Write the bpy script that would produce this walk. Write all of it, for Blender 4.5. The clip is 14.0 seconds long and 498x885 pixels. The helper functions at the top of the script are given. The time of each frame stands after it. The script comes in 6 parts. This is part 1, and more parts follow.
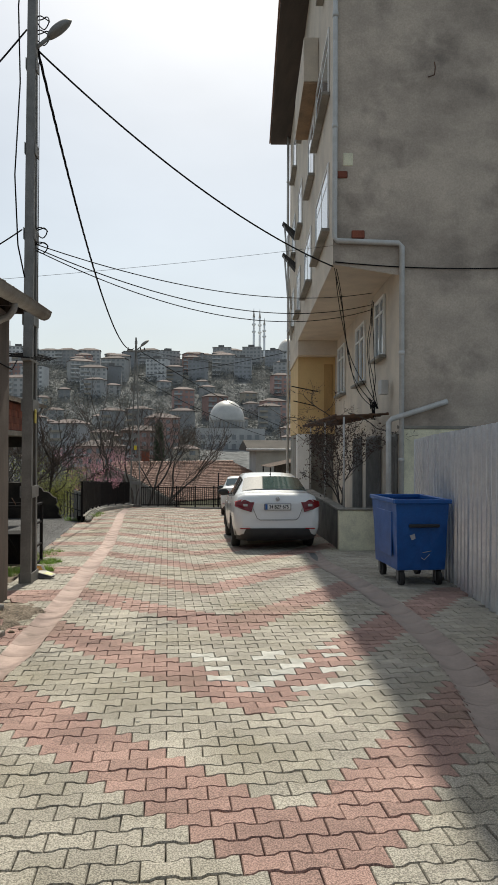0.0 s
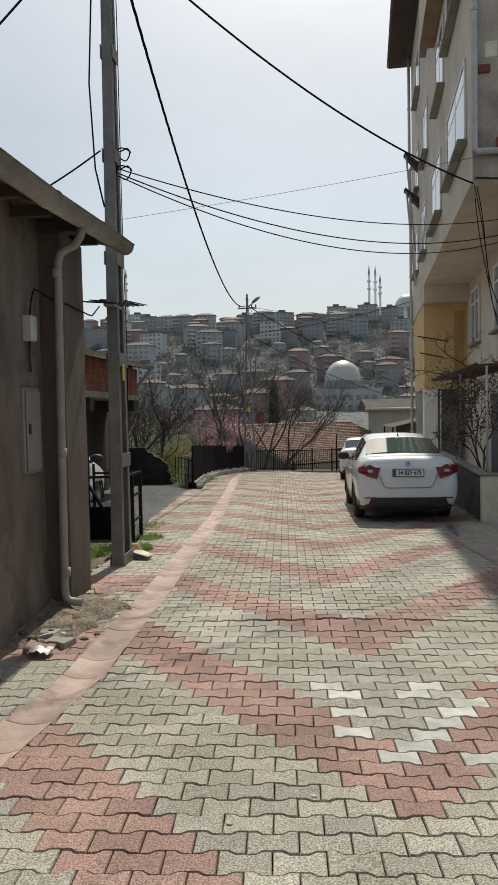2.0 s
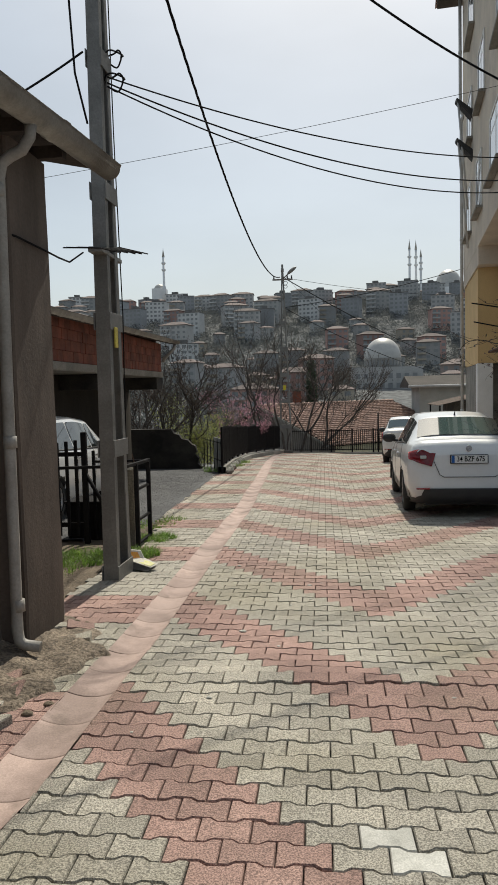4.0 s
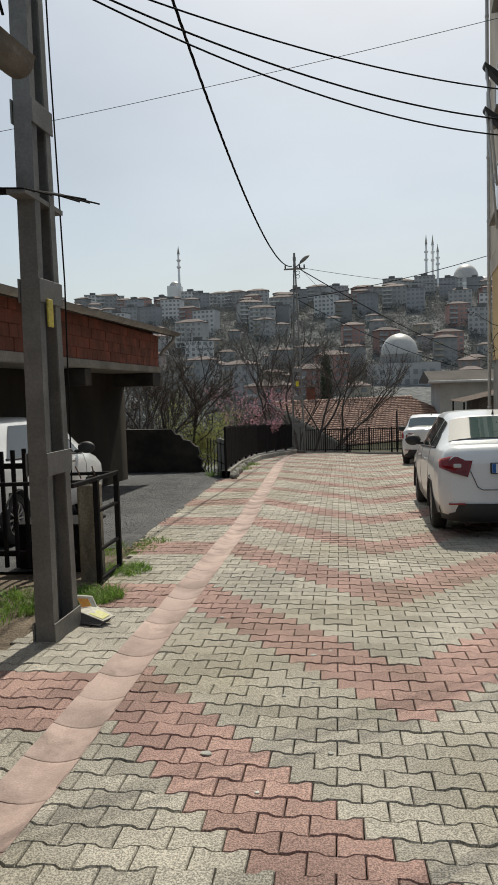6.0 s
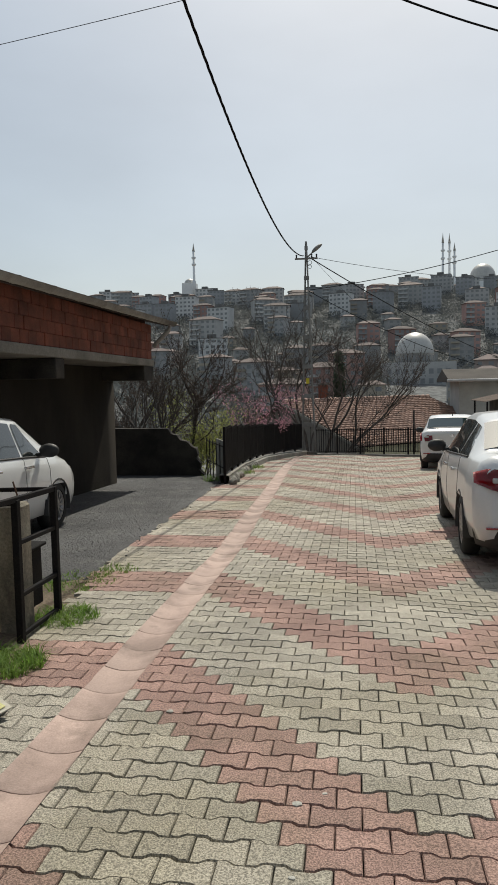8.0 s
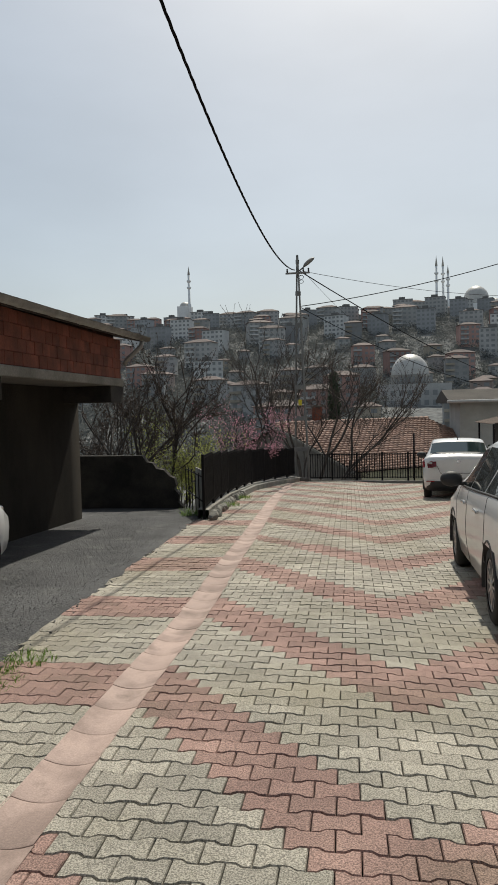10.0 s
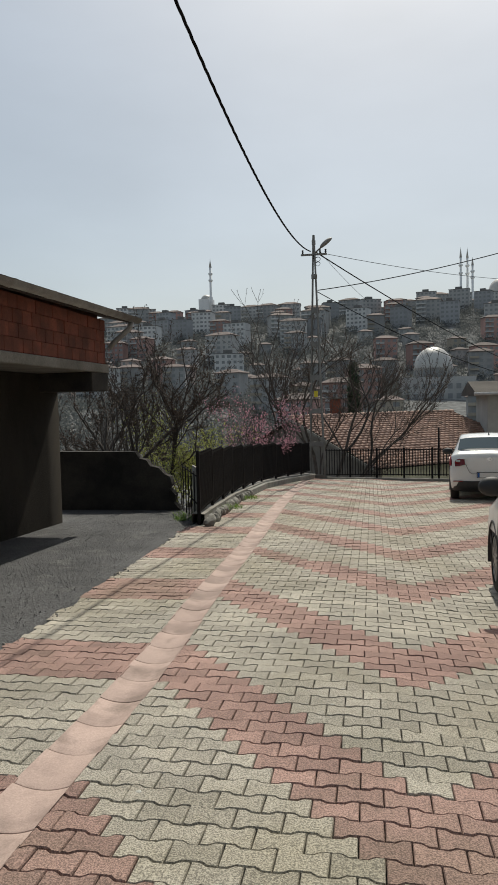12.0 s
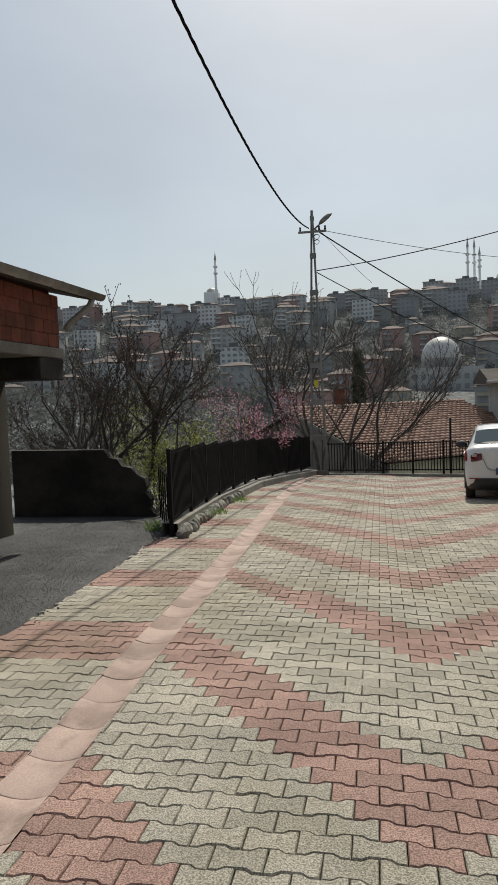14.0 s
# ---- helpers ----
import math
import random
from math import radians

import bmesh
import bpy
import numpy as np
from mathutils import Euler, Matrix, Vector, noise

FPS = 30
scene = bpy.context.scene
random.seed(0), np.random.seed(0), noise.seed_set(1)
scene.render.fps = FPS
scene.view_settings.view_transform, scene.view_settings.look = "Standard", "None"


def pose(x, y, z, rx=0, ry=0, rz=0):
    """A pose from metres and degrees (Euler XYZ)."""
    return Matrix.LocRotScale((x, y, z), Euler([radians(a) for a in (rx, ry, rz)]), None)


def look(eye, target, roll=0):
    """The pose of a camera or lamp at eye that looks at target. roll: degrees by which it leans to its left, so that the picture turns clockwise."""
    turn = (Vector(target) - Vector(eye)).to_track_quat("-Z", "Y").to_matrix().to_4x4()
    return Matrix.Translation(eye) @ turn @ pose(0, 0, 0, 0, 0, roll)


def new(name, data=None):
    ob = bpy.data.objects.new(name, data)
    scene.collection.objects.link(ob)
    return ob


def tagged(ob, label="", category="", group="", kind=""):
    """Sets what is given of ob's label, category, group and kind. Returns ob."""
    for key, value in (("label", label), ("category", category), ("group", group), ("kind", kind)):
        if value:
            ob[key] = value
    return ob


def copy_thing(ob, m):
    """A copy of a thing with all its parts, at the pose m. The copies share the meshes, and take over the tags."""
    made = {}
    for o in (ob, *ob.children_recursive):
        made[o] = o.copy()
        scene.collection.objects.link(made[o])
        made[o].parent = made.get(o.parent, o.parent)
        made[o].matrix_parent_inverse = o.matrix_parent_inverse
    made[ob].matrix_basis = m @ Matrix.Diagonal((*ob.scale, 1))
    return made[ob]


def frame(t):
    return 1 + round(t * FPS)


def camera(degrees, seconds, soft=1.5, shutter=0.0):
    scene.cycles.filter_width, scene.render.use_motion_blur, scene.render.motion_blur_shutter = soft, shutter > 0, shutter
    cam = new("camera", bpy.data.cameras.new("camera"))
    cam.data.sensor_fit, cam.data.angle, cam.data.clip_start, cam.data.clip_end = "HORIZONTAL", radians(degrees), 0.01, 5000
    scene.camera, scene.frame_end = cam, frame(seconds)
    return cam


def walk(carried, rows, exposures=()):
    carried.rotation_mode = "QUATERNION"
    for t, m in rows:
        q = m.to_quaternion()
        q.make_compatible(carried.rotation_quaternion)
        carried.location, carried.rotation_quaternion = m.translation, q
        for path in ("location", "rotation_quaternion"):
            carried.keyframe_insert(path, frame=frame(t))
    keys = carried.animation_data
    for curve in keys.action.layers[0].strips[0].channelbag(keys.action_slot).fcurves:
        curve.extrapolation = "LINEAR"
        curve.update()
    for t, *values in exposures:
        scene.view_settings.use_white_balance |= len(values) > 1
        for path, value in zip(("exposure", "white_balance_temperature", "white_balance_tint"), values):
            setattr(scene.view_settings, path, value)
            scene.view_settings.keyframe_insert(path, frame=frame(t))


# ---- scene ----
cam = camera(38.6, 14.0, soft=1.6)
METRES, EYE, TILT, LEAN, TURN = 11.9, 1.5, 0.0, 0.0, -6.5
ROWS = [
    (0.0, 0.0, 0.0, 0.0, -0.0, 0.46, -0.27),
    (0.5, -0.002, 0.0346, -0.003, 5.73, -0.38, 0.06),
    (1.0, -0.006, 0.0676, -0.005, 9.32, -1.48, 0.35),
    (1.5, -0.0091, 0.1025, -0.0042, 8.67, -1.73, 0.71),
    (2.0, -0.01, 0.1371, -0.0043, 9.33, -2.55, 1.06),
    (2.5, -0.016, 0.1752, -0.006, 10.09, -2.59, 0.88),
    (3.0, -0.0175, 0.2097, -0.0079, 11.31, -2.78, 0.93),
    (3.5, -0.0199, 0.244, -0.0096, 12.56, -3.44, 1.41),
    (4.0, -0.0241, 0.2787, -0.0084, 12.41, -4.14, 1.46),
    (6.5, -0.0375, 0.4552, -0.0109, 14.23, -4.43, 1.58),
    (7.0, -0.0388, 0.4887, -0.0113, 14.75, -4.6, 1.34),
    (7.5, -0.0448, 0.522, -0.0152, 15.01, -4.69, 1.33),
    (8.0, -0.0489, 0.5583, -0.0151, 14.82, -4.46, 1.22),
    (8.5, -0.0514, 0.593, -0.0139, 15.19, -3.61, 1.12),
    (9.0, -0.057, 0.6299, -0.014, 14.22, -2.67, 1.3),
    (11.5, -0.0762, 0.8092, -0.0192, 15.68, -2.94, 1.6),
    (12.0, -0.0744, 0.8436, -0.0206, 16.22, -3.17, 1.34),
    (12.5, -0.0767, 0.8803, -0.0248, 16.69, -3.16, 1.21),
    (13.0, -0.0791, 0.9181, -0.0254, 17.12, -3.33, 1.67),
    (13.5, -0.081, 0.9546, -0.0261, 17.8, -3.65, 2.08),
    (14.0, -0.0862, 0.9938, -0.0266, 16.79, -3.71, 2.06),
]
walk(cam, [(t, pose(0, 0, EYE, TILT, LEAN, TURN) @ pose(METRES * x, METRES * y, METRES * z, 90 + pitch, roll, yaw)) for t, x, y, z, yaw, pitch, roll in ROWS],
     exposures=[(0.0, 0.34, 6760, 5.65), (0.6, 0.32, 6740, 5.65), (1.4, 0.22, 6740, 5.65), (4.0, 0.2, 6740, 5.65), (9.0, 0.08, 6720, 5.65), (14.0, 0.04, 6720, 5.65)])

# ---- world and sun ----
SUN_EL, SUN_AZ = 53.0, 5.6      # degrees; azimuth measured from +y towards +x
world = bpy.data.worlds.new("world")
scene.world = world
world.use_nodes = True
wn = world.node_tree.nodes
sky = wn.new("ShaderNodeTexSky")
sky.sky_type = "NISHITA"
sky.sun_disc = False
sky.sun_elevation, sky.sun_rotation = radians(SUN_EL), radians(SUN_AZ)
sky.air_density, sky.dust_density, sky.ozone_density = 1.0, 2.7, 1.0
wn["Background"].inputs["Strength"].default_value = 0.09
# thin high haze: evens the sky out and carries faint clouds
wl = world.node_tree.links
coord, cloud, cover, haze, tone = (wn.new(k) for k in ("ShaderNodeTexCoord", "ShaderNodeTexNoise", "ShaderNodeMapRange", "ShaderNodeMix", "ShaderNodeVectorMath"))
stretch = wn.new("ShaderNodeMapping")
stretch.inputs["Scale"].default_value = (1.0, 1.0, 2.6)
cloud.inputs["Scale"].default_value, cloud.inputs["Detail"].default_value, cloud.inputs["Roughness"].default_value = 2.2, 5.0, 0.5
cover.inputs["From Min"].default_value, cover.inputs["From Max"].default_value = 0.35, 0.68
cover.inputs["To Min"].default_value, cover.inputs["To Max"].default_value = 0.95, 1.06
haze.data_type = "RGBA"
haze.inputs[0].default_value = 0.4
haze.inputs[7].default_value = (6.3, 7.0, 7.75, 1)
tone.operation = "SCALE"
wl.new(coord.outputs["Generated"], stretch.inputs["Vector"])
wl.new(stretch.outputs["Vector"], cloud.inputs["Vector"])
wl.new(cloud.outputs["Fac"], cover.inputs["Value"])
wl.new(sky.outputs["Color"], haze.inputs[6])
wl.new(haze.outputs[2], tone.inputs[0])
wl.new(cover.outputs["Result"], tone.inputs["Scale"])
wl.new(tone.outputs["Vector"], wn["Background"].inputs["Color"])
sun = new("sun", bpy.data.lights.new("sun", "SUN"))
sun.data.energy, sun.data.angle, sun.data.color = 3.6, radians(0.6), (1.0, 0.95, 0.87)
az, el = radians(SUN_AZ), radians(SUN_EL)
sun.matrix_world = look((0, 0, 30), (-math.sin(az) * math.cos(el) * 10, -math.cos(az) * math.cos(el) * 10, 30 - math.sin(el) * 10))


# ---- materials ----
def mat(name, c, c2=None, rough=0.85, metal=0.0, scale=1.5, fine=70.0, grain=0.25, bump=0.15, depth=0.01,
        per_object=0.0, per_island=0.0, stretch=(1, 1, 1), spec=0.5, coat=0.0, ramp=(0.35, 0.65), speck=0.2, stain=None):
    m = bpy.data.materials.new(name)
    m.use_nodes = True
    nt = m.node_tree
    n, l = nt.nodes, nt.links
    b = n["Principled BSDF"]
    b.inputs["Metallic"].default_value = metal
    b.inputs["Specular IOR Level"].default_value = spec
    b.inputs["Coat Weight"].default_value = coat
    b.inputs["Coat Roughness"].default_value = 0.04
    geo = n.new("ShaderNodeNewGeometry")
    mp = n.new("ShaderNodeMapping")
    mp.inputs["Scale"].default_value = stretch
    l.new(geo.outputs["Position"], mp.inputs["Vector"])
    n1, n2 = n.new("ShaderNodeTexNoise"), n.new("ShaderNodeTexNoise")
    for nd, s, d in ((n1, scale, 6), (n2, fine, 4)):
        nd.inputs["Scale"].default_value = s
        nd.inputs["Detail"].default_value = d
        nd.inputs["Roughness"].default_value = 0.6
        l.new(mp.outputs["Vector"] if nd is n1 else geo.outputs["Position"], nd.inputs["Vector"])
    r = n.new("ShaderNodeValToRGB")
    c2 = c2 or tuple(v * 0.7 for v in c)
    r.color_ramp.elements[0].position, r.color_ramp.elements[1].position = ramp
    r.color_ramp.elements[0].color, r.color_ramp.elements[1].color = (*c, 1), (*c2, 1)
    l.new(n1.outputs["Fac"], r.inputs["Fac"])
    val = n.new("ShaderNodeMapRange")
    val.inputs["From Min"].default_value, val.inputs["From Max"].default_value = 0.5 - speck, 0.5 + speck
    val.inputs["To Min"].default_value, val.inputs["To Max"].default_value = 1 - grain, 1 + grain
    l.new(n2.outputs["Fac"], val.inputs["Value"])
    last = val.outputs["Result"]
    for amount, out in ((per_object, "Random"), (per_island, "Random Per Island")):
        if amount:
            src = n.new("ShaderNodeObjectInfo") if out == "Random" else geo
            q = n.new("ShaderNodeMapRange")
            q.inputs["To Min"].default_value, q.inputs["To Max"].default_value = 1 - amount, 1 + amount
            l.new(src.outputs[out], q.inputs["Value"])
            mu = n.new("ShaderNodeMath")
            mu.operation = "MULTIPLY"
            l.new(last, mu.inputs[0])
            l.new(q.outputs["Result"], mu.inputs[1])
            last = mu.outputs[0]
    sc = n.new("ShaderNodeVectorMath")
    sc.operation = "SCALE"
    tint = r.outputs["Color"]
    if stain:
        sc3, size, lo, hi = stain
        n3, q3, mx = n.new("ShaderNodeTexNoise"), n.new("ShaderNodeMapRange"), n.new("ShaderNodeMix")
        n3.inputs["Scale"].default_value, n3.inputs["Detail"].default_value, n3.inputs["Roughness"].default_value = size, 7, 0.62
        q3.inputs["From Min"].default_value, q3.inputs["From Max"].default_value = lo, hi
        mx.data_type = "RGBA"
        mx.inputs[7].default_value = (*sc3, 1)
        l.new(geo.outputs["Position"], n3.inputs["Vector"])
        l.new(n3.outputs["Fac"], q3.inputs["Value"])
        l.new(q3.outputs["Result"], mx.inputs[0])
        l.new(tint, mx.inputs[6])
        tint = mx.outputs[2]
    l.new(tint, sc.inputs[0])
    l.new(last, sc.inputs["Scale"])
    l.new(sc.outputs["Vector"], b.inputs["Base Color"])
    rr = n.new("ShaderNodeMapRange")
    rr.inputs["To Min"].default_value, rr.inputs["To Max"].default_value = max(0.02, rough - 0.1), min(1, rough + 0.08)
    l.new(n1.outputs["Fac"], rr.inputs["Value"])
    l.new(rr.outputs["Result"], b.inputs["Roughness"])
    if bump:
        bp = n.new("ShaderNodeBump")
        bp.inputs["Strength"].default_value, bp.inputs["Distance"].default_value = bump, depth
        l.new(n2.outputs["Fac"], bp.inputs["Height"])
        l.new(bp.outputs["Normal"], b.inputs["Normal"])
    return m


def let_light_through(m, share):
    """Thin leaves and twigs pass part of the light on to their far side."""
    n, l = m.node_tree.nodes, m.node_tree.links
    b, out = n["Principled BSDF"], n["Material Output"]
    tr, mix = n.new("ShaderNodeBsdfTranslucent"), n.new("ShaderNodeMixShader")
    l.new(b.inputs["Base Color"].links[0].from_socket, tr.inputs["Color"])
    mix.inputs[0].default_value = share
    l.new(b.outputs[0], mix.inputs[1])
    l.new(tr.outputs[0], mix.inputs[2])
    l.new(mix.outputs[0], out.inputs["Surface"])


def glass(name, tint, rough=0.03):
    m = bpy.data.materials.new(name)
    m.use_nodes = True
    b = m.node_tree.nodes["Principled BSDF"]
    b.inputs["Base Color"].default_value = (*tint, 1)
    b.inputs["Roughness"].default_value = rough
    b.inputs["Specular IOR Level"].default_value = 0.9
    return m


M_GREY = mat("grey_paver", (0.365, 0.335, 0.28), (0.26, 0.242, 0.207), 0.9, stain=((0.29, 0.262, 0.2), 0.75, 0.46, 0.68), scale=1.5, fine=140, grain=0.46, speck=0.1, bump=0.8, depth=0.008, per_object=0.15, per_island=0.15)
M_RED = mat("red_paver", (0.37, 0.238, 0.2), (0.255, 0.16, 0.138), 0.9, stain=((0.26, 0.185, 0.14), 0.75, 0.5, 0.72), scale=1.5, fine=140, grain=0.42, speck=0.1, bump=0.8, depth=0.008, per_object=0.16, per_island=0.16)
M_WHITE_PAVER = mat("bleached_paver", (0.52, 0.51, 0.47), (0.36, 0.355, 0.32), 0.9, scale=9, fine=150, grain=0.2, bump=0.3, depth=0.006, per_object=0.12)
M_GUTTER = mat("gutter_red", (0.43, 0.32, 0.278), (0.3, 0.222, 0.192), 0.85, stain=((0.2, 0.15, 0.125), 3.2, 0.56, 0.74), scale=2.6, fine=110, grain=0.15, bump=0.3, depth=0.006, per_object=0.1, ramp=(0.46, 0.62))
M_KERB = mat("kerb_concrete", (0.33, 0.27, 0.235), (0.25, 0.21, 0.19), 0.9, scale=3, fine=90, grain=0.2, bump=0.3)
M_SAND = mat("joint_sand", (0.1, 0.09, 0.075), (0.065, 0.058, 0.05), 0.95, scale=5, fine=120, bump=0.4)
M_ASPHALT = mat("asphalt", (0.068, 0.068, 0.071), (0.036, 0.036, 0.038), 0.8, stain=((0.1, 0.098, 0.095), 2.4, 0.55, 0.72), scale=0.9, fine=55, grain=0.6, bump=1.0, depth=0.02, speck=0.12)
M_EARTH = mat("earth", (0.17, 0.13, 0.09), (0.11, 0.085, 0.06), 0.95, scale=4, fine=40, grain=0.4, bump=0.8, depth=0.03)
# Distance haze is put into this pale blue-grey ground colour.
M_HAZY_HILL = mat("hillside", (0.16, 0.165, 0.165), (0.185, 0.185, 0.18), 0.95, spec=0.0, scale=0.03, fine=0.35, grain=0.35, bump=0.5, depth=1.5)
M_LEFT_WALL = mat("grey_brown_render", (0.23, 0.182, 0.145), (0.12, 0.094, 0.076), 0.95, stain=((0.095, 0.075, 0.061), 1.7, 0.5, 0.66), scale=2.0, fine=40, grain=0.12, bump=0.2, depth=0.012, stretch=(1.4, 1.4, 0.45))
M_SIDE_WALL = mat("grey_cement_render", (0.5, 0.425, 0.35), (0.29, 0.245, 0.205), 0.95, stain=((0.19, 0.16, 0.136), 0.55, 0.52, 0.68), scale=0.7, fine=30, grain=0.12, bump=0.35, depth=0.01, stretch=(0.7, 0.7, 1.15), ramp=(0.38, 0.64))
M_FACADE = mat("beige_render", (0.6, 0.52, 0.42), (0.47, 0.41, 0.34), 0.9, scale=1.2, fine=45, grain=0.08, bump=0.2)
M_YELLOW = mat("ochre_paint", (0.6, 0.42, 0.2), (0.52, 0.36, 0.17), 0.85, scale=1.5, fine=45, grain=0.07, bump=0.15)
M_CREAM = mat("cream_paint", (0.7, 0.67, 0.5), (0.46, 0.44, 0.34), 0.9, scale=3, fine=45, grain=0.12, bump=0.25, ramp=(0.45, 0.7))
M_WHITE = mat("white_paint", (0.75, 0.75, 0.73), (0.66, 0.66, 0.64), 0.6, scale=2, fine=60, grain=0.05, bump=0.05)
M_PVC = mat("grey_pvc", (0.5, 0.5, 0.49), (0.4, 0.39, 0.37), 0.5, scale=4, fine=60, grain=0.08, bump=0.05)
M_PIPE_BROWN = mat("weathered_pipe", (0.33, 0.31, 0.28), (0.24, 0.22, 0.195), 0.6, scale=5, fine=60, grain=0.12, bump=0.1)
M_STEEL = mat("weathered_pole_paint", (0.21, 0.205, 0.195), (0.15, 0.147, 0.138), 0.6, 0.2, scale=4, fine=60, grain=0.15, bump=0.1)
M_ZINC = mat("galvanised_sheet", (0.82, 0.84, 0.86), (0.68, 0.7, 0.73), 0.34, 0.6, scale=6, fine=70, grain=0.08, bump=0.05)
M_BLACK = mat("black_iron", (0.014, 0.014, 0.016), (0.022, 0.02, 0.019), 0.65, 0.0, scale=9, fine=90, grain=0.3, bump=0.1, spec=0.05)
M_CABLE = mat("black_cable", (0.01, 0.01, 0.011), (0.015, 0.015, 0.015), 0.85, scale=9, fine=90, grain=0.1, bump=0, spec=0.08)
M_BLUE = mat("blue_enamel", (0.008, 0.1, 0.36), (0.008, 0.08, 0.29), 0.4, 0.0, scale=5, fine=50, grain=0.1, bump=0.08)
M_RUBBER = mat("rubber", (0.018, 0.018, 0.018), (0.03, 0.03, 0.028), 0.85, scale=9, fine=90, grain=0.2, bump=0.2)
M_CARWHITE = mat("white_car_paint", (0.72, 0.73, 0.73), (0.68, 0.69, 0.69), 0.32, scale=2, fine=50, grain=0.02, bump=0, coat=0.7)
M_TRIM = mat("black_plastic", (0.02, 0.02, 0.022), (0.03, 0.03, 0.03), 0.6, scale=8, fine=120, grain=0.1, bump=0.08)
M_GLASS = glass("dark_car_glass", (0.02, 0.024, 0.024))
M_REARGLASS = glass("tinted_rear_glass", (0.06, 0.1, 0.095), 0.05)
M_REARGLASS.node_tree.nodes["Principled BSDF"].inputs["Coat Weight"].default_value = 1.0
M_REARGLASS.node_tree.nodes["Principled BSDF"].inputs["Coat IOR"].default_value = 2.0
M_PANE = glass("window_pane", (0.16, 0.19, 0.21), 0.05)
M_LAMPRED = mat("tail_light_red", (0.32, 0.008, 0.014), (0.24, 0.006, 0.01), 0.15, scale=20, fine=90, grain=0.1, bump=0, coat=1)
M_CHROME = mat("brushed_metal", (0.6, 0.6, 0.61), (0.5, 0.5, 0.5), 0.25, 1.0, scale=8, fine=90, grain=0.05, bump=0)
M_ALLOY = mat("alloy_rim", (0.42, 0.42, 0.43), (0.32, 0.32, 0.33), 0.35, 0.9, scale=8, fine=90, grain=0.08, bump=0)
M_BRICK = mat("hollow_brick", (0.22, 0.066, 0.038), (0.12, 0.043, 0.029), 0.92, scale=3, fine=40, grain=0.15, bump=0.3, per_object=0.2, per_island=0.2)
M_CONC = mat("raw_concrete", (0.27, 0.255, 0.225), (0.17, 0.16, 0.14), 0.95, scale=1.6, fine=45, grain=0.18, bump=0.35)
M_TILE = mat("clay_roof_tile", (0.38, 0.25, 0.195), (0.25, 0.165, 0.135), 0.88, scale=2.2, fine=40, grain=0.2, bump=0.25, per_object=0.2, per_island=0.22)
M_TILE_DARK = mat("weathered_roof_tile", (0.17, 0.12, 0.1), (0.11, 0.085, 0.075), 0.92, scale=2.2, fine=40, grain=0.25, bump=0.3, per_island=0.2)
M_BARK = mat("bark", (0.05, 0.041, 0.036), (0.095, 0.08, 0.07), 0.95, scale=6, fine=50, grain=0.3, bump=0.4, per_island=0.15)
M_BUD = mat("bud", (0.09, 0.06, 0.045), (0.06, 0.045, 0.035), 0.9, scale=9, fine=50, bump=0)
M_LEAF = mat("fresh_leaf", (0.34, 0.35, 0.1), (0.22, 0.25, 0.07), 0.7, scale=2, fine=30, grain=0.3, bump=0, per_island=0.35)
M_GRASS = mat("grass_blades", (0.13, 0.24, 0.04), (0.18, 0.26, 0.06), 0.7, scale=6, fine=30, grain=0.3, bump=0, per_island=0.35)
M_EVERGREEN = mat("evergreen", (0.03, 0.05, 0.02), (0.02, 0.035, 0.018), 0.8, scale=2, fine=30, grain=0.3, bump=0, per_island=0.4)
M_BLOSSOM = mat("pink_blossom", (0.6, 0.3, 0.36), (0.48, 0.24, 0.29), 0.7, scale=2, fine=30, grain=0.2, bump=0, per_island=0.35)
for leafy in (M_LEAF, M_GRASS, M_BLOSSOM):
    let_light_through(leafy, 0.45)
M_SOFFIT = mat("dark_timber", (0.075, 0.058, 0.048), (0.05, 0.04, 0.035), 0.9, scale=3, fine=50, grain=0.2, bump=0.25, stretch=(1, 0.15, 1))
M_RUST = mat("rusty_metal", (0.16, 0.085, 0.05), (0.09, 0.06, 0.045), 0.8, 0.3, scale=7, fine=60, grain=0.3, bump=0.25)
M_STONE = mat("rubble_stone", (0.3, 0.29, 0.26), (0.2, 0.195, 0.175), 0.95, scale=4, fine=40, grain=0.2, bump=0.4, per_object=0.25)


# ---- mesh helpers ----
def box(bm, x0, x1, y0, y1, z0, z1, bevel=0.0, seg=1):
    r = bmesh.ops.create_cube(bm, size=1, matrix=Matrix.Translation(((x0 + x1) / 2, (y0 + y1) / 2, (z0 + z1) / 2)) @ Matrix.Diagonal((abs(x1 - x0), abs(y1 - y0), abs(z1 - z0), 1)))
    if bevel:
        es = list({e for v in r["verts"] for e in v.link_edges})
        bmesh.ops.bevel(bm, geom=es, offset=bevel, segments=seg, affect="EDGES", profile=0.6)
    return r["verts"]


def obox(bm, m, sx, sy, sz, bevel=0.0):
    r = bmesh.ops.create_cube(bm, size=1, matrix=m @ Matrix.Diagonal((sx, sy, sz, 1)))
    if bevel:
        bmesh.ops.bevel(bm, geom=list({e for v in r["verts"] for e in v.link_edges}), offset=bevel, segments=1, affect="EDGES")


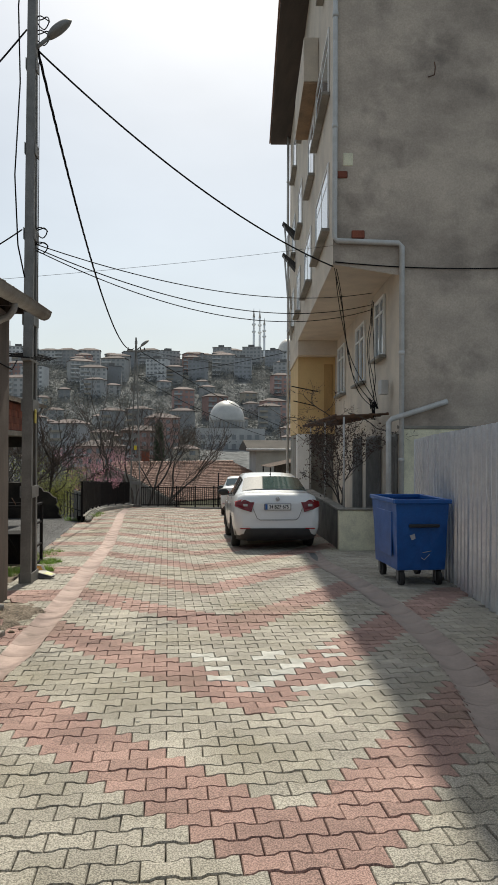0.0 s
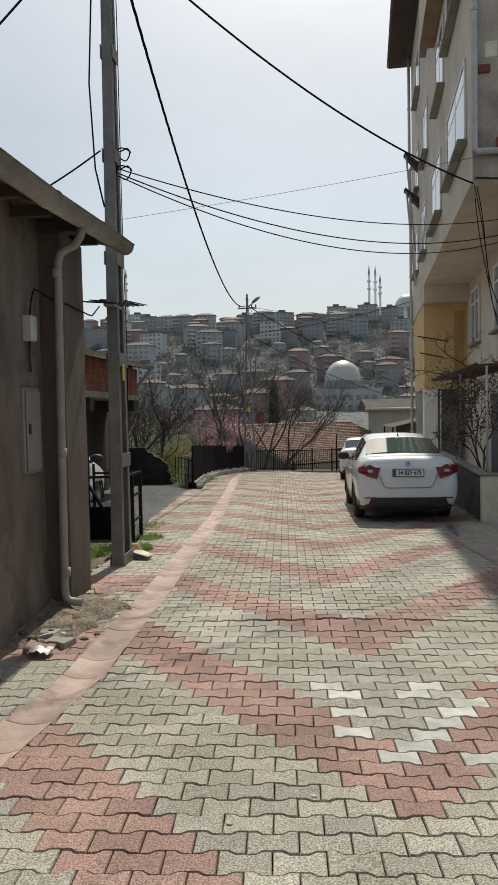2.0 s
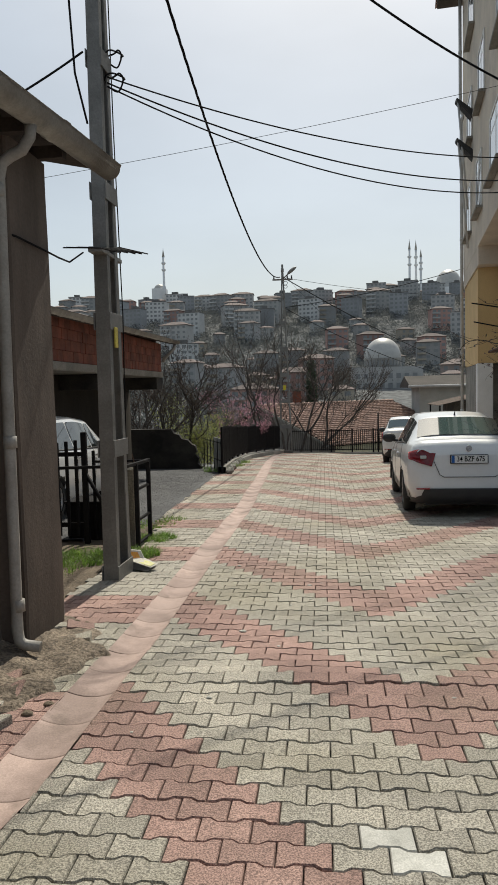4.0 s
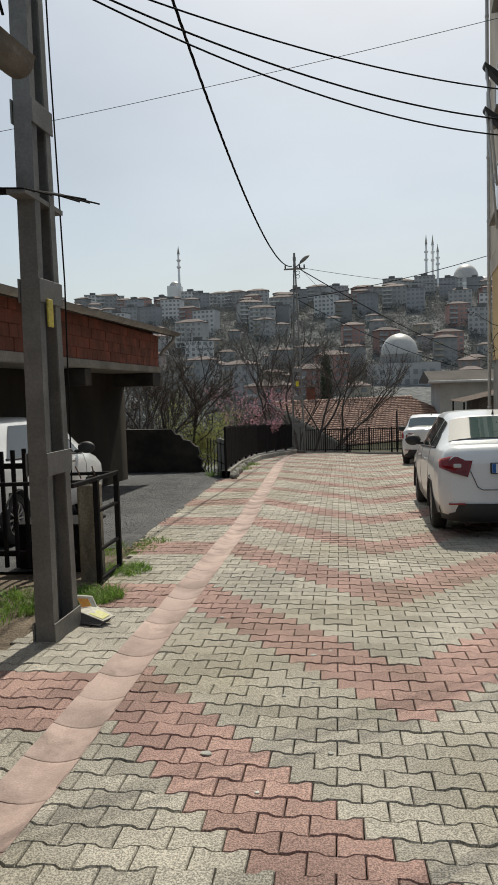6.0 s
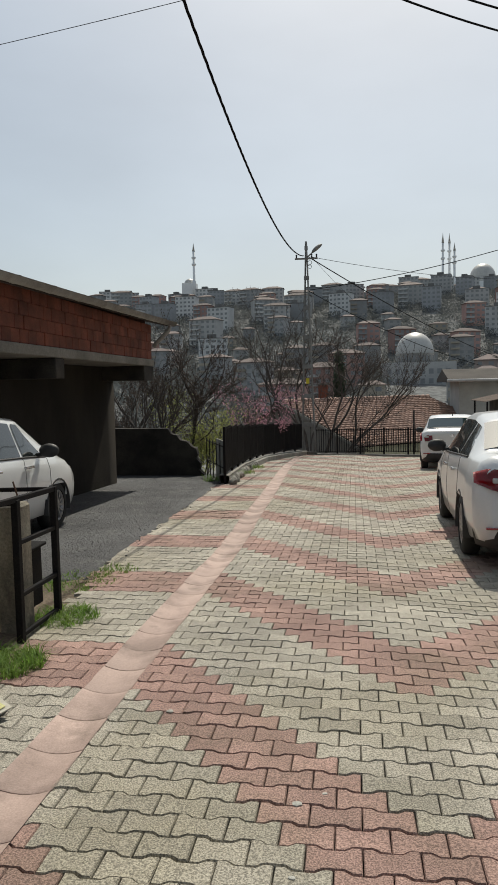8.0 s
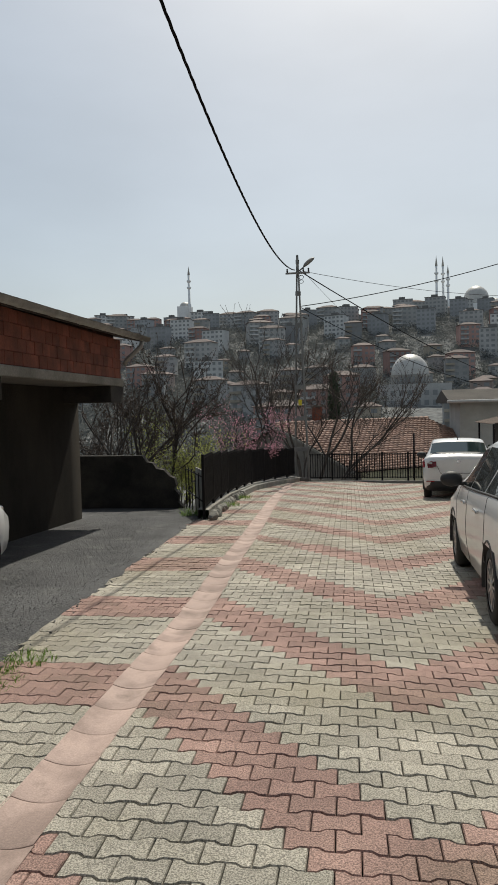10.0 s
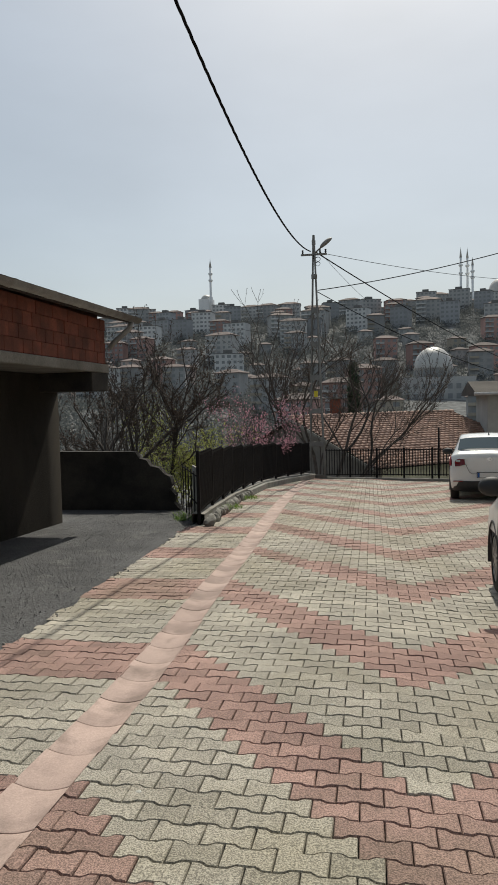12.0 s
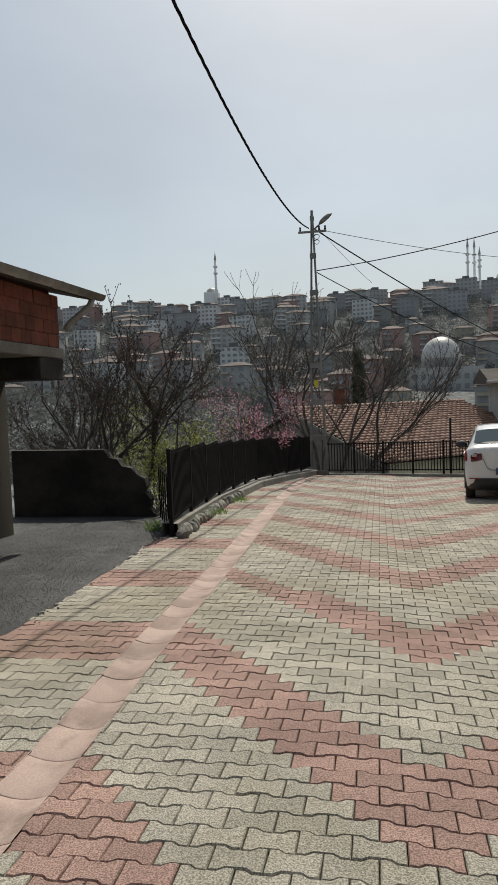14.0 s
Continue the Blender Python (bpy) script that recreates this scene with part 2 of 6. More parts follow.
def tube(bm, pts, r, n=8, caps=True):
    """A round bar through pts; r is one radius or one for each point."""
    pts = [Vector(p) for p in pts]
    rs = r if isinstance(r, (list, tuple)) else [r] * len(pts)
    rings, up = [], None
    for i, p in enumerate(pts):
        d = (pts[min(i + 1, len(pts) - 1)] - pts[max(i - 1, 0)]).normalized()
        if up is None:
            up = d.orthogonal().normalized()
        up = (up - d * up.dot(d))
        up = up.normalized() if up.length > 1e-4 else d.orthogonal().normalized()
        side = d.cross(up)
        rings.append([bm.verts.new(p + (up * math.cos(a) + side * math.sin(a)) * rs[i]) for a in (2 * math.pi * k / n for k in range(n))])
    for a, b in zip(rings, rings[1:]):
        for k in range(n):
            bm.faces.new((a[k], a[(k + 1) % n], b[(k + 1) % n], b[k])).smooth = True
    if caps:
        bm.faces.new(rings[0][::-1])
        bm.faces.new(rings[-1])


def prism(bm, outline, along, bevel=0.0):
    """Extrude a planar outline (list of points) by the vector along."""
    a = [bm.verts.new(p) for p in outline]
    b = [bm.verts.new(Vector(p) + Vector(along)) for p in outline]
    n = len(a)
    fs = [bm.faces.new(a[::-1]), bm.faces.new(b)]
    for i in range(n):
        fs.append(bm.faces.new((a[i], a[(i + 1) % n], b[(i + 1) % n], b[i])))
    if bevel:
        bmesh.ops.bevel(bm, geom=list({e for f in fs for e in f.edges}), offset=bevel, segments=1, affect="EDGES")


def grid(bm, rows, smooth=True, closed=False):
    """Faces between rows of points."""
    vs = [[bm.verts.new(p) for p in row] for row in rows]
    for a, b in zip(vs, vs[1:]):
        m = len(a)
        for i in range(m if closed else m - 1):
            bm.faces.new((a[i], a[(i + 1) % m], b[(i + 1) % m], b[i])).smooth = smooth
    return vs


def part(name, bm, material, parent=None, label="", fix=True):
    if fix:
        bmesh.ops.recalc_face_normals(bm, faces=bm.faces)
    me = bpy.data.meshes.new(name)
    bm.to_mesh(me)
    bm.free()
    me.materials.append(material)
    ob = new(name, me)
    ob.parent = parent
    if label:
        tagged(ob, label)
    return ob


def thing(name, at, label, category, group="", kind=""):
    ob = new(name)
    ob.location = at
    ob.empty_display_size = 0.2
    return tagged(ob, label, category, group, kind)


def B():
    return bmesh.new()


# ---- the lie of the land ----
def road_z(y):
    return float(np.interp(y, (-20, 0, 5, 10, 16, 22, 34, 60), (0.5, 0, -0.14, -0.25, -0.46, -0.70, -1.3, -2.5)))


def wave(x, y):
    """Settled, slightly wavy paving."""
    w = 0.018 * noise.noise((x * 0.45, y * 0.55, 1.7)) + 0.022 * math.exp(-((y - 7.05 + 0.1 * x) / 0.28) ** 2) * math.exp(-((x - 0.5) / 1.3) ** 2)
    edge = 7.02 - 0.03 * x + 0.03 * noise.noise((x * 4, 0, 5))
    if y > edge and -0.7 < x < 2.3:
        w += 0.016 * max(0, 1 - (y - edge) / 0.7) * smooth(-0.7, -0.3, x)
    w -= 0.065 * smooth(0.1, 1.3, x) * smooth(8, 13, y)
    return w - 0.03 * math.exp(-((x - 0.85) / 0.5) ** 2 - ((y - 4.9) / 0.4) ** 2)


def street_z(x, y):
    return road_z(y) + wave(x, y)


def smooth(a, b, v):
    t = min(1, max(0, (v - a) / (b - a)))
    return t * t * (3 - 2 * t)


def land_z(x, y):
    if y < 34.2 and x > -9:
        near = road_z(y) - 0.1 - 1.2 * smooth(23.6, 27, y) * smooth(-2.6, -3.4, x) - 2.2 * smooth(-6, -9, x)
    else:
        near = -3.2
    if y >= 34.2:
        near = -2.9
    valley = -3.2 - 17 * smooth(40, 110, y) + 22 * smooth(120, 320, y) + 68 * smooth(290, 640, y)
    valley += (5 * noise.noise((x * 0.008, y * 0.008, 4)) + 2 * noise.noise((x * 0.03, y * 0.03, 9))) * smooth(80, 200, y)
    valley -= 30 * smooth(660, 800, y)
    valley += 62 * smooth(800, 880, y) * smooth(20, 90, x)
    valley += 12 * smooth(60, 260, x) * smooth(420, 640, y)
    return near + (valley + 3.2) * smooth(36, 60, y) if y > 34.2 else near


def axis(fine_lo, fine_hi, step, lo, hi, coarse):
    a = list(np.arange(fine_lo, fine_hi, step))
    v, s = a[-1], step
    while v < hi:
        s = min(s * 1.18, coarse)
        v += s
        a.append(v)
    v, s = a[0], step
    while v > lo:
        s = min(s * 1.18, coarse)
        v -= s
        a.insert(0, v)
    return a


bm = B()
grid(bm, [[(x, y, land_z(x, y)) for x in axis(-10, 10, 0.5, -900, 900, 25)] for y in axis(-6, 40, 0.5, -300, 1500, 14)])
ground = tagged(part("ground", bm, M_HAZY_HILL), "dry scrubby hillside ground, paled for haze, falling to a valley and rising again", "ground", kind="structure")


# ---- the street: bed, gutter, kerb, asphalt yard ----
def gutter_x(y):
    return float(np.interp(y, (-6, 3, 5.1, 5.9, 7.6, 10, 14, 20, 26.4, 33.4), (-2.1, -1.62, -1.31, -1.19, -1.14, -1.14, -1.15, -1.38, -1.68, -1.8)))


def kerb_x(y):
    return float(np.interp(y, (-6, 0, 3, 4.1, 4.5, 5.4, 6.3, 7.3, 8.4, 10.4, 11.6, 13.2, 34), (0.9, 1.36, 1.74, 1.96, 2.07, 2.24, 2.34, 2.4, 2.42, 2.45, 2.5, 2.7, 4.4)))


def left_x(y):
    return float(np.interp(y, (-6, 8.6, 8.9, 12.2, 12.6, 14, 21.4, 25, 29, 31.5, 33.4), (-1.95, -1.95, -1.98, -2.02, -2.2, -2.28, -2.6, -2.78, -2.75, -2.3, -1.8)))


def right_x(y):
    return float(np.interp(y, (-6, 5, 7, 11.4, 13.2, 13.3, 34), (1.35, 3.06, 3.36, 4.1, 4.25, 3.25, 5.2)))


road = thing("road", (0, 0, 0), "street paved with grey and red interlocking concrete blocks in chevrons", "road", kind="structure")
bm = B()
grid(bm, [[(x, y, street_z(x, y) - 0.06) for x in np.arange(-3.2, 5.4, 0.2)] for y in np.arange(-6, 33.6, 0.2)])
part("bed", bm, M_SAND, road, "dark sand bed under the blocks")

def channel(parent, line, y0, y1, length, half, deep, material):
    """A row of shallow concave drain stones along the plan line."""
    y = y0
    while y < y1:
        bm = B()
        rows = []
        lift = random.uniform(-0.001, 0.004)
        turn = random.uniform(-0.004, 0.004)
        for v in (0.0025, 0.008, length - 0.008, length - 0.0025):
            yy, cx = y + v, line(y + v) + turn
            drop = 0.002 if v in (0.0025, length - 0.0025) else 0
            rows.append([(cx + u * half, yy, street_z(cx, yy) + 0.002 + lift * 0.5 - drop - (deep * (1 - u * u) if abs(u) < 0.93 else 0)) for u in (-1, -0.9, -0.6, -0.3, 0, 0.3, 0.6, 0.9, 1)])
        vs = grid(bm, rows, smooth=False)
        for f in bm.faces:
            f.smooth = abs(f.calc_area()) > 0.002
        low = [[bm.verts.new((p[0], p[1], p[2] - 0.05)) for p in (rows[0] if k == 0 else rows[-1])] for k in (0, 1)]
        for k, top in ((0, vs[0]), (1, vs[-1])):
            for i in range(8):
                bm.faces.new((top[i], top[i + 1], low[k][i + 1], low[k][i]))
        part("channel_stone", bm, material, parent)
        y += length


gutter = thing("gutter", (0, 0, 0), "reddish concrete drain channel along the street", "gutter", kind="structure")
channel(gutter, gutter_x, -5.0, 33.2, 0.33, 0.13, 0.026, M_GUTTER)
kerb = thing("side_gutter", (0, 0, 0), "dull stained concrete drain channel beside the waste container", "gutter", kind="structure")
channel(kerb, kerb_x, -4.0, 13.0, 0.4, 0.15, 0.04, M_KERB)

yard = thing("yard", (0, 0, 0), "rough dark asphalt yard with a crumbled edge", "asphalt", kind="structure")
bm = B()
rows = []
for yy in np.arange(11.3, 23.6, 0.12):
    edge = (left_x(yy) if yy > 12.45 else -2.75) + 0.02 + 0.07 * noise.noise((0, yy * 2.3, 0)) + 0.05 * noise.noise((3, yy * 7, 0))
    rows.append([(x, yy + (0.12 * noise.noise((x * 3, 5, 1)) if yy < 12.6 else 0), road_z(yy) + 0.012 + 0.012 * noise.noise((x * 0.8, yy * 0.8, 6))) for x in [edge, edge - 0.03] + list(np.linspace(edge - 0.25, -9.2, 20))])
for r in rows:
    r[0] = (r[0][0], r[0][1], r[0][2] - 0.035)
grid(bm, rows)
part("asphalt", bm, M_ASPHALT, yard)

verge = thing("verge", (0, 0, 0), "bare earth strip with stones beside the wall", "earth", kind="structure")
bm = B()
grid(bm, [[(x, yy, road_z(yy) - 0.01 + 0.05 * noise.noise((x * 2, yy * 2, 3)) + 0.02 * noise.noise((x * 9, yy * 9, 3))) for x in np.arange(-2.0, -9.0, -0.2)] for yy in np.arange(8.6, 12.62, 0.12)])
part("soil", bm, M_EARTH, verge)
bm = B()
rows = []
for i in np.linspace(0, 21, 64):
    yy = 6.35 + i * 0.092
    w = 0.6 * math.sin(math.pi * i / 21) ** 0.6 * (1 + 0.3 * noise.noise((i * 0.45, 2, 7)))
    rows.append([(-1.9 + w * u, yy, street_z(-1.8, yy) + (0.07 * (1 - u) + 0.045 * noise.noise((u * 3, yy * 4, 2)) + 0.025 * noise.noise((u * 9, yy * 13, 2)) + 0.015) * (math.sin(math.pi * i / 21) ** 0.5) * (1 if u < 1 else 0) - (0.02 if u == 1 else 0)) for u in np.linspace(0, 1, 15)])
grid(bm, rows)
part("washed_soil", bm, mat("sandy_soil", (0.25, 0.2, 0.15), (0.12, 0.094, 0.07), 0.95, scale=7, fine=50, grain=0.45, bump=1.0, depth=0.02, speck=0.12), verge, "washed-out sandy soil heap at the pipe's mouth")


# ---- left building ----
left_house = thing("low_house", (-1.9, 1.3, -0.2), "low grey-brown rendered house with a tiled roof edge", "house")


def local(bm, at):
    bmesh.ops.translate(bm, verts=bm.verts, vec=-Vector(at))
    return bm


def lpart(name, bm, material, parent, label=""):
    """A part whose mesh is given in world coordinates."""
    at = parent.matrix_basis.translation if parent.parent is None else parent.parent.matrix_basis.translation
    return part(name, local(bm, at), material, parent, label)


bm = B()
rows = []
for z in np.arange(-0.5, 3.16, 0.12):
    rows.append([(-1.93 + 0.012 * noise.noise((0, yy * 1.3, z * 1.3)) + 0.03 * smooth(0.25, -0.2, z), yy, z) for yy in np.arange(-6, 7.9, 0.2)] + [(-1.945, 7.99, z), (-2.2, 8.0, z), (-8, 8.0, z)])
grid(bm, rows)
lpart("wall", bm, M_LEFT_WALL, left_house)
bm = B()
box(bm, -8, -2.3, -6, 7.9, -0.5, 3.1)
lpart("inner_wall", bm, M_LEFT_WALL, left_house)
bm = B()
rows = []
for z in np.arange(-0.5, 3.05, 0.15):
    wob = 0.008 * noise.noise((4, 2, z * 1.6))
    rows.append([(-1.98, 7.44, z), (-1.75 + wob, 7.445, z), (-1.738 + wob, 7.46, z), (-1.736 + wob, 7.78, z), (-1.738 + wob, 8.05, z), (-1.75 + wob, 8.062, z), (-1.98, 8.066, z)])
grid(bm, rows, closed=True, smooth=False)
lpart("corner_column", bm, mat("brown_stained_render", (0.13, 0.098, 0.077), (0.078, 0.06, 0.048), 0.95, scale=2.2, fine=45, grain=0.12, bump=0.2, depth=0.012, stretch=(1.6, 1.6, 0.5)), left_house, "brown streaked corner column")


def follow(bm):
    """The eave is not quite parallel to the wall and falls a little."""
    for v in bm.verts:
        d = max(v.co.y, 1.0) - 8.7
        v.co.x += 0.05 * d
        v.co.z += 0.04 * d


bm = B()
prism(bm, [(-1.54, -6.2, 3.07), (-1.54, -6.2, 3.12), (-8.4, -6.2, 4.6), (-8.4, -6.2, 4.52)], (0, 14.8, 0))
follow(bm)
lpart("roof", bm, M_SOFFIT, left_house, "dark timber roof deck")
bm = B()
for k in range(49):
    yy = -6.1 + k * 0.3
    pts = [(-1.5 - 1.75 * s, yy, 3.13 + 0.38 * s) for s in (0, 1, 2, 3.9)]
    tube(bm, pts, 0.05, 8)
follow(bm)
lpart("roof_tiles", bm, M_TILE_DARK, left_house)
bm = B()
ring = [(math.cos(a) * 0.085, math.sin(a) * 0.085) for a in np.linspace(math.pi, 2 * math.pi, 9)]
ring = [(-0.095, 0.02)] + ring + [(0.095, 0.02)]
rows = [[(-1.47 + a * s, yy, 3.08 + 0.012 * math.sin(yy * 1.7) + b * s) for a, b in ring] for yy, s in [(-6, 1)] + [(q + d, 1.07 if 0.02 < d < 0.1 else 1) for q in np.arange(-5, 8.4, 1.05) for d in (0, 0.03, 0.09, 0.12)] + [(8.66, 1)]]
grid(bm, rows)
bmesh.ops.solidify(bm, geom=bm.faces[:], thickness=0.006)
follow(bm)
lpart("gutter", bm, M_PIPE_BROWN, left_house, "weathered grey half-round rain gutter")
bm = B()
tube(bm, [(-1.54, 7.36, 2.95), (-1.55, 7.36, 2.88), (-1.6, 7.36, 2.81), (-1.67, 7.36, 2.78), (-1.72, 7.35, 2.74), (-1.74, 7.35, 2.66), (-1.75, 7.34, 1.2), (-1.755, 7.33, 0.0), (-1.745, 7.33, -0.06), (-1.71, 7.33, -0.085), (-1.62, 7.34, -0.1)], 0.034, 12)
for z in (0.12, 1.1, 2.55):
    tube(bm, [(-1.746, 7.338, z), (-1.746, 7.338, z + 0.07)], 0.04, 12)
lpart("downpipe", bm, M_PIPE_BROWN, left_house, "grey-brown plastic downpipe with a bent foot")
for yy in np.arange(-5.8, 8.5, 0.55):
    bm = B()
    box(bm, -1.95, -1.54, yy, yy + 0.07, 2.985, 3.066)
    follow(bm)
    lpart("rafter", bm, M_SOFFIT, left_house)

elbox = thing("meter_cabinet", (-1.9, 7.03, 1.32), "flat grey metal meter cabinet fixed to the wall", "cabinet")
bm = B()
M_CABINET = mat("dull_grey_enamel", (0.27, 0.25, 0.22), (0.2, 0.185, 0.165), 0.6, scale=3, fine=60, grain=0.1, bump=0.08)
box(bm, -1.96, -1.9, 6.93, 7.28, 0.99, 1.66, 0.008)
lpart("body", bm, M_CABINET, elbox)
bm = B()
box(bm, -1.899, -1.885, 6.955, 7.255, 1.015, 1.635, 0.005)
door = lpart("door", bm, M_CABINET, elbox)
bm = B()
box(bm, -1.884, -1.872, 6.985, 7.01, 1.3, 1.38, 0.004)
local(bm, (-1.9, 7.03, 1.32))
part("handle", bm, M_TRIM, door, "black lock handle")
jb = thing("junction_box", (-1.9, 6.95, 2.2), "small white junction box with cable loops", "junction box")
bm = B()
box(bm, -1.95, -1.86, 7.05, 7.17, 2.02, 2.22, 0.012)
lpart("body", bm, M_PVC, jb)
bm = B()
tube(bm, [(-1.89, 7.09, 2.22), (-1.88, 7.1, 2.34), (-1.87, 7.15, 2.43), (-1.87, 7.25, 2.43), (-1.8, 7.42, 2.38), (-1.72, 7.5, 2.36), (-1.72, 8.06, 2.36), (-1.76, 8.3, 2.38), (-1.86, 8.8, 2.44), (-1.9, 9.25, 2.6)], 0.007, 6)
lpart("cable", bm, M_CABLE, jb)
bm = B()
tube(bm, [(-1.9, 7.1, 2.03), (-1.905, 7.1, 1.9), (-1.9, 7.105, 1.78)], 0.012, 6)
lpart("conduit", bm, M_TRIM, jb)


# ---- apartment building on the other side ----
def frame_window(parent, m, w, h, mull=1, sill=True, glassm=None, deep=0.06):
    """A window in the local xz plane of m (x along the wall, y outwards)."""
    bm = B()
    for x0, x1, z0, z1 in ((-w / 2, w / 2, 0, 0.06), (-w / 2, w / 2, h - 0.06, h), (-w / 2, -w / 2 + 0.06, 0.06, h - 0.06), (w / 2 - 0.06, w / 2, 0.06, h - 0.06)):
        box(bm, x0, x1, 0.004, deep, z0, z1, 0.006)
    for k in range(mull):
        x = -w / 2 + w * (k + 1) / (mull + 1)
        box(bm, x - 0.03, x + 0.03, 0.008, deep - 0.01, 0.06, h - 0.06, 0.004)
    box(bm, -w / 2 + 0.06, w / 2 - 0.06, 0.008, deep - 0.012, h * 0.72, h * 0.72 + 0.045)
    bm.transform(m)
    win = part("window", bm, M_WHITE, parent, "white plastic window frame")
    for k in range(mull + 1):
        a, b = -w / 2 + w * k / (mull + 1), -w / 2 + w * (k + 1) / (mull + 1)
        bm = B()
        box(bm, a + 0.03, b - 0.03, 0.003, 0.02, 0.05, h - 0.05)
        bm.transform(m)
        part("pane", bm, glassm or M_PANE, win)
    if sill:
        bm = B()
        box(bm, -w / 2 - 0.08, w / 2 + 0.08, 0.004, 0.16, -0.07, -0.005, 0.008)
        bm.transform(m)
        part("sill", bm, M_CONC, win)


APT = (3.02, 12.9, -0.37)
apt = thing("apartment_building", APT, "four-storey beige apartment block with a bare cement side wall", "building")
apt.rotation_euler = (0, 0, radians(-6.5))
LONG = 14.1
bm = B()
box(bm, 0, 9, 0.02, LONG, 5.3, 14.0)
part("upper_block", bm, M_FACADE, apt)
bm = B()
box(bm, 1.25, 9, 0.02, LONG, -0.4, 5.3)
part("lower_block", bm, M_FACADE, apt)
bm = B()
rows = []
for z in np.arange(2.28, 14.01, 0.2):
    rows.append([(x, -0.02 + 0.02 * noise.noise((x * 0.6, 3, z * 0.6)), z) for x in ([0.0] if z > 5.28 else [1.25]) + list(np.arange(1.3, 9.1, 0.3))])
grid(bm, rows)
part("side_render", bm, M_SIDE_WALL, apt, "patchy grey cement render")
bm = B()
box(bm, 0.0, 1.25, -0.025, 0.02, 5.3, 5.6)
part("slab_edge", bm, M_SIDE_WALL, apt)
bm = B()
box(bm, 1.24, 9, -0.03, 0.018, -0.4, 2.24, 0.01)
part("plinth", bm, M_CREAM, apt, "stained cream painted base wall")
bm = B()
box(bm, 1.2, 9, -0.05, 0.018, 2.24, 2.3, 0.01)
part("ledge", bm, M_CONC, apt)
# roof with wide dark eave
bm = B()
prism(bm, [(-0.75, -0.5, 13.72), (-0.75, -0.5, 13.86), (4.5, -0.5, 16.2), (9.8, -0.5, 13.86), (9.8, -0.5, 13.72)], (0, LONG + 0.9, 0))
part("roof", bm, M_SOFFIT, apt, "dark boarded eave and roof")
bm = B()
for yy in np.arange(-0.5, LONG + 0.4, 0.34):
    prism(bm, [(-0.8, yy + 0.01, 13.87), (-0.8, yy + 0.32, 13.87), (4.45, yy + 0.32, 16.24), (4.45, yy + 0.01, 16.24)], (0, 0, 0.05))
part("roof_tiles", bm, M_TILE, apt)
# projecting ochre bay with a doorway, and a pier below
bm = B()
box(bm, 0.04, 1.245, 9.9, LONG - 0.02, 2.35, 4.83)
bay = part("bay", bm, M_YELLOW, apt, "ochre painted projecting bay")
# Flat darker ochre slab stands in for the edge of a recess.
bm = B()
box(bm, 0.88, 1.16, 9.87, 9.898, 2.5, 4.6, 0.01)
part("shutter", bm, mat("darker_ochre", (0.4, 0.25, 0.1), (0.3, 0.19, 0.08), 0.85, scale=4, fine=50, grain=0.15, bump=0.15, stretch=(1, 1, 0.2)), bay, "darker ochre strip for the edge of a recess")
bm = B()
box(bm, 0.02, 0.42, 9.9, 10.3, -0.6, 2.346, 0.015)
part("pier", bm, M_WHITE, apt, "pale painted corner pier")
bm = B()
box(bm, 0.06, 1.245, 10.5, LONG - 0.04, -0.8, 2.34)
part("lower_bay", bm, M_CONC, apt)
bm = B()
box(bm, 0.005, 1.247, 9.4, LONG - 0.01, 4.834, 5.297)
part("soffit_beam", bm, M_FACADE, apt)
# windows on the lower facade
for y0, z0, w, h in ((1.9, 3.8, 1.05, 1.25), (4.55, 3.5, 1.4, 1.45), (8.2, 3.5, 1.5, 1.45)):
    frame_window(apt, Matrix.Translation((1.25, y0, z0)) @ Matrix.Rotation(radians(90), 4, "Z"), w, h, 1)
# windows on the projecting upper facade
for y0, z0, w, h in ((1.95, 6.15, 2.6, 1.3), (5.55, 6.07, 2.1, 1.35), (9.0, 6.07, 1.3, 1.35), (12.0, 6.07, 1.5, 1.35),
                     (1.95, 8.8, 2.6, 1.3), (4.65, 8.47, 1.6, 1.4), (8.4, 8.5, 1.4, 1.35), (11.6, 8.5, 1.5, 1.35),
                     (1.3, 11.4, 1.2, 1.3), (7.6, 11.2, 1.4, 1.35), (11.0, 11.2, 1.5, 1.35)):
    frame_window(apt, Matrix.Translation((0, y0, z0)) @ Matrix.Rotation(radians(90), 4, "Z"), w, h, 1, deep=0.035)
# rendered balcony front with a brown underside
bm = B()
box(bm, -0.34, -0.005, 2.9, 5.9, 10.2, 11.2, 0.01)
bal = part("balcony", bm, M_FACADE, apt, "rendered balcony front")
bm = B()
box(bm, -0.335, -0.01, 2.92, 5.88, 10.16, 10.196)
part("underside", bm, mat("brown_soffit", (0.3, 0.2, 0.12), (0.2, 0.14, 0.09), 0.9, scale=2, fine=45, grain=0.15, bump=0.2), bal, "brown balcony underside")


def apipe(name, pts, r, material=M_PVC, label=""):
    bm = B()
    tube(bm, pts, r, 10)
    for a, b in zip(pts, pts[1:]):
        a, b = Vector(a), Vector(b)
        n = int((b - a).length / 2.1)
        for k in range(1, n + 1):
            c, d = a.lerp(b, k / (n + 1)), (b - a).normalized()
            tube(bm, [c - d * 0.04, c + d * 0.04], r * 1.18, 10)
    return part(name, bm, material, apt, label)


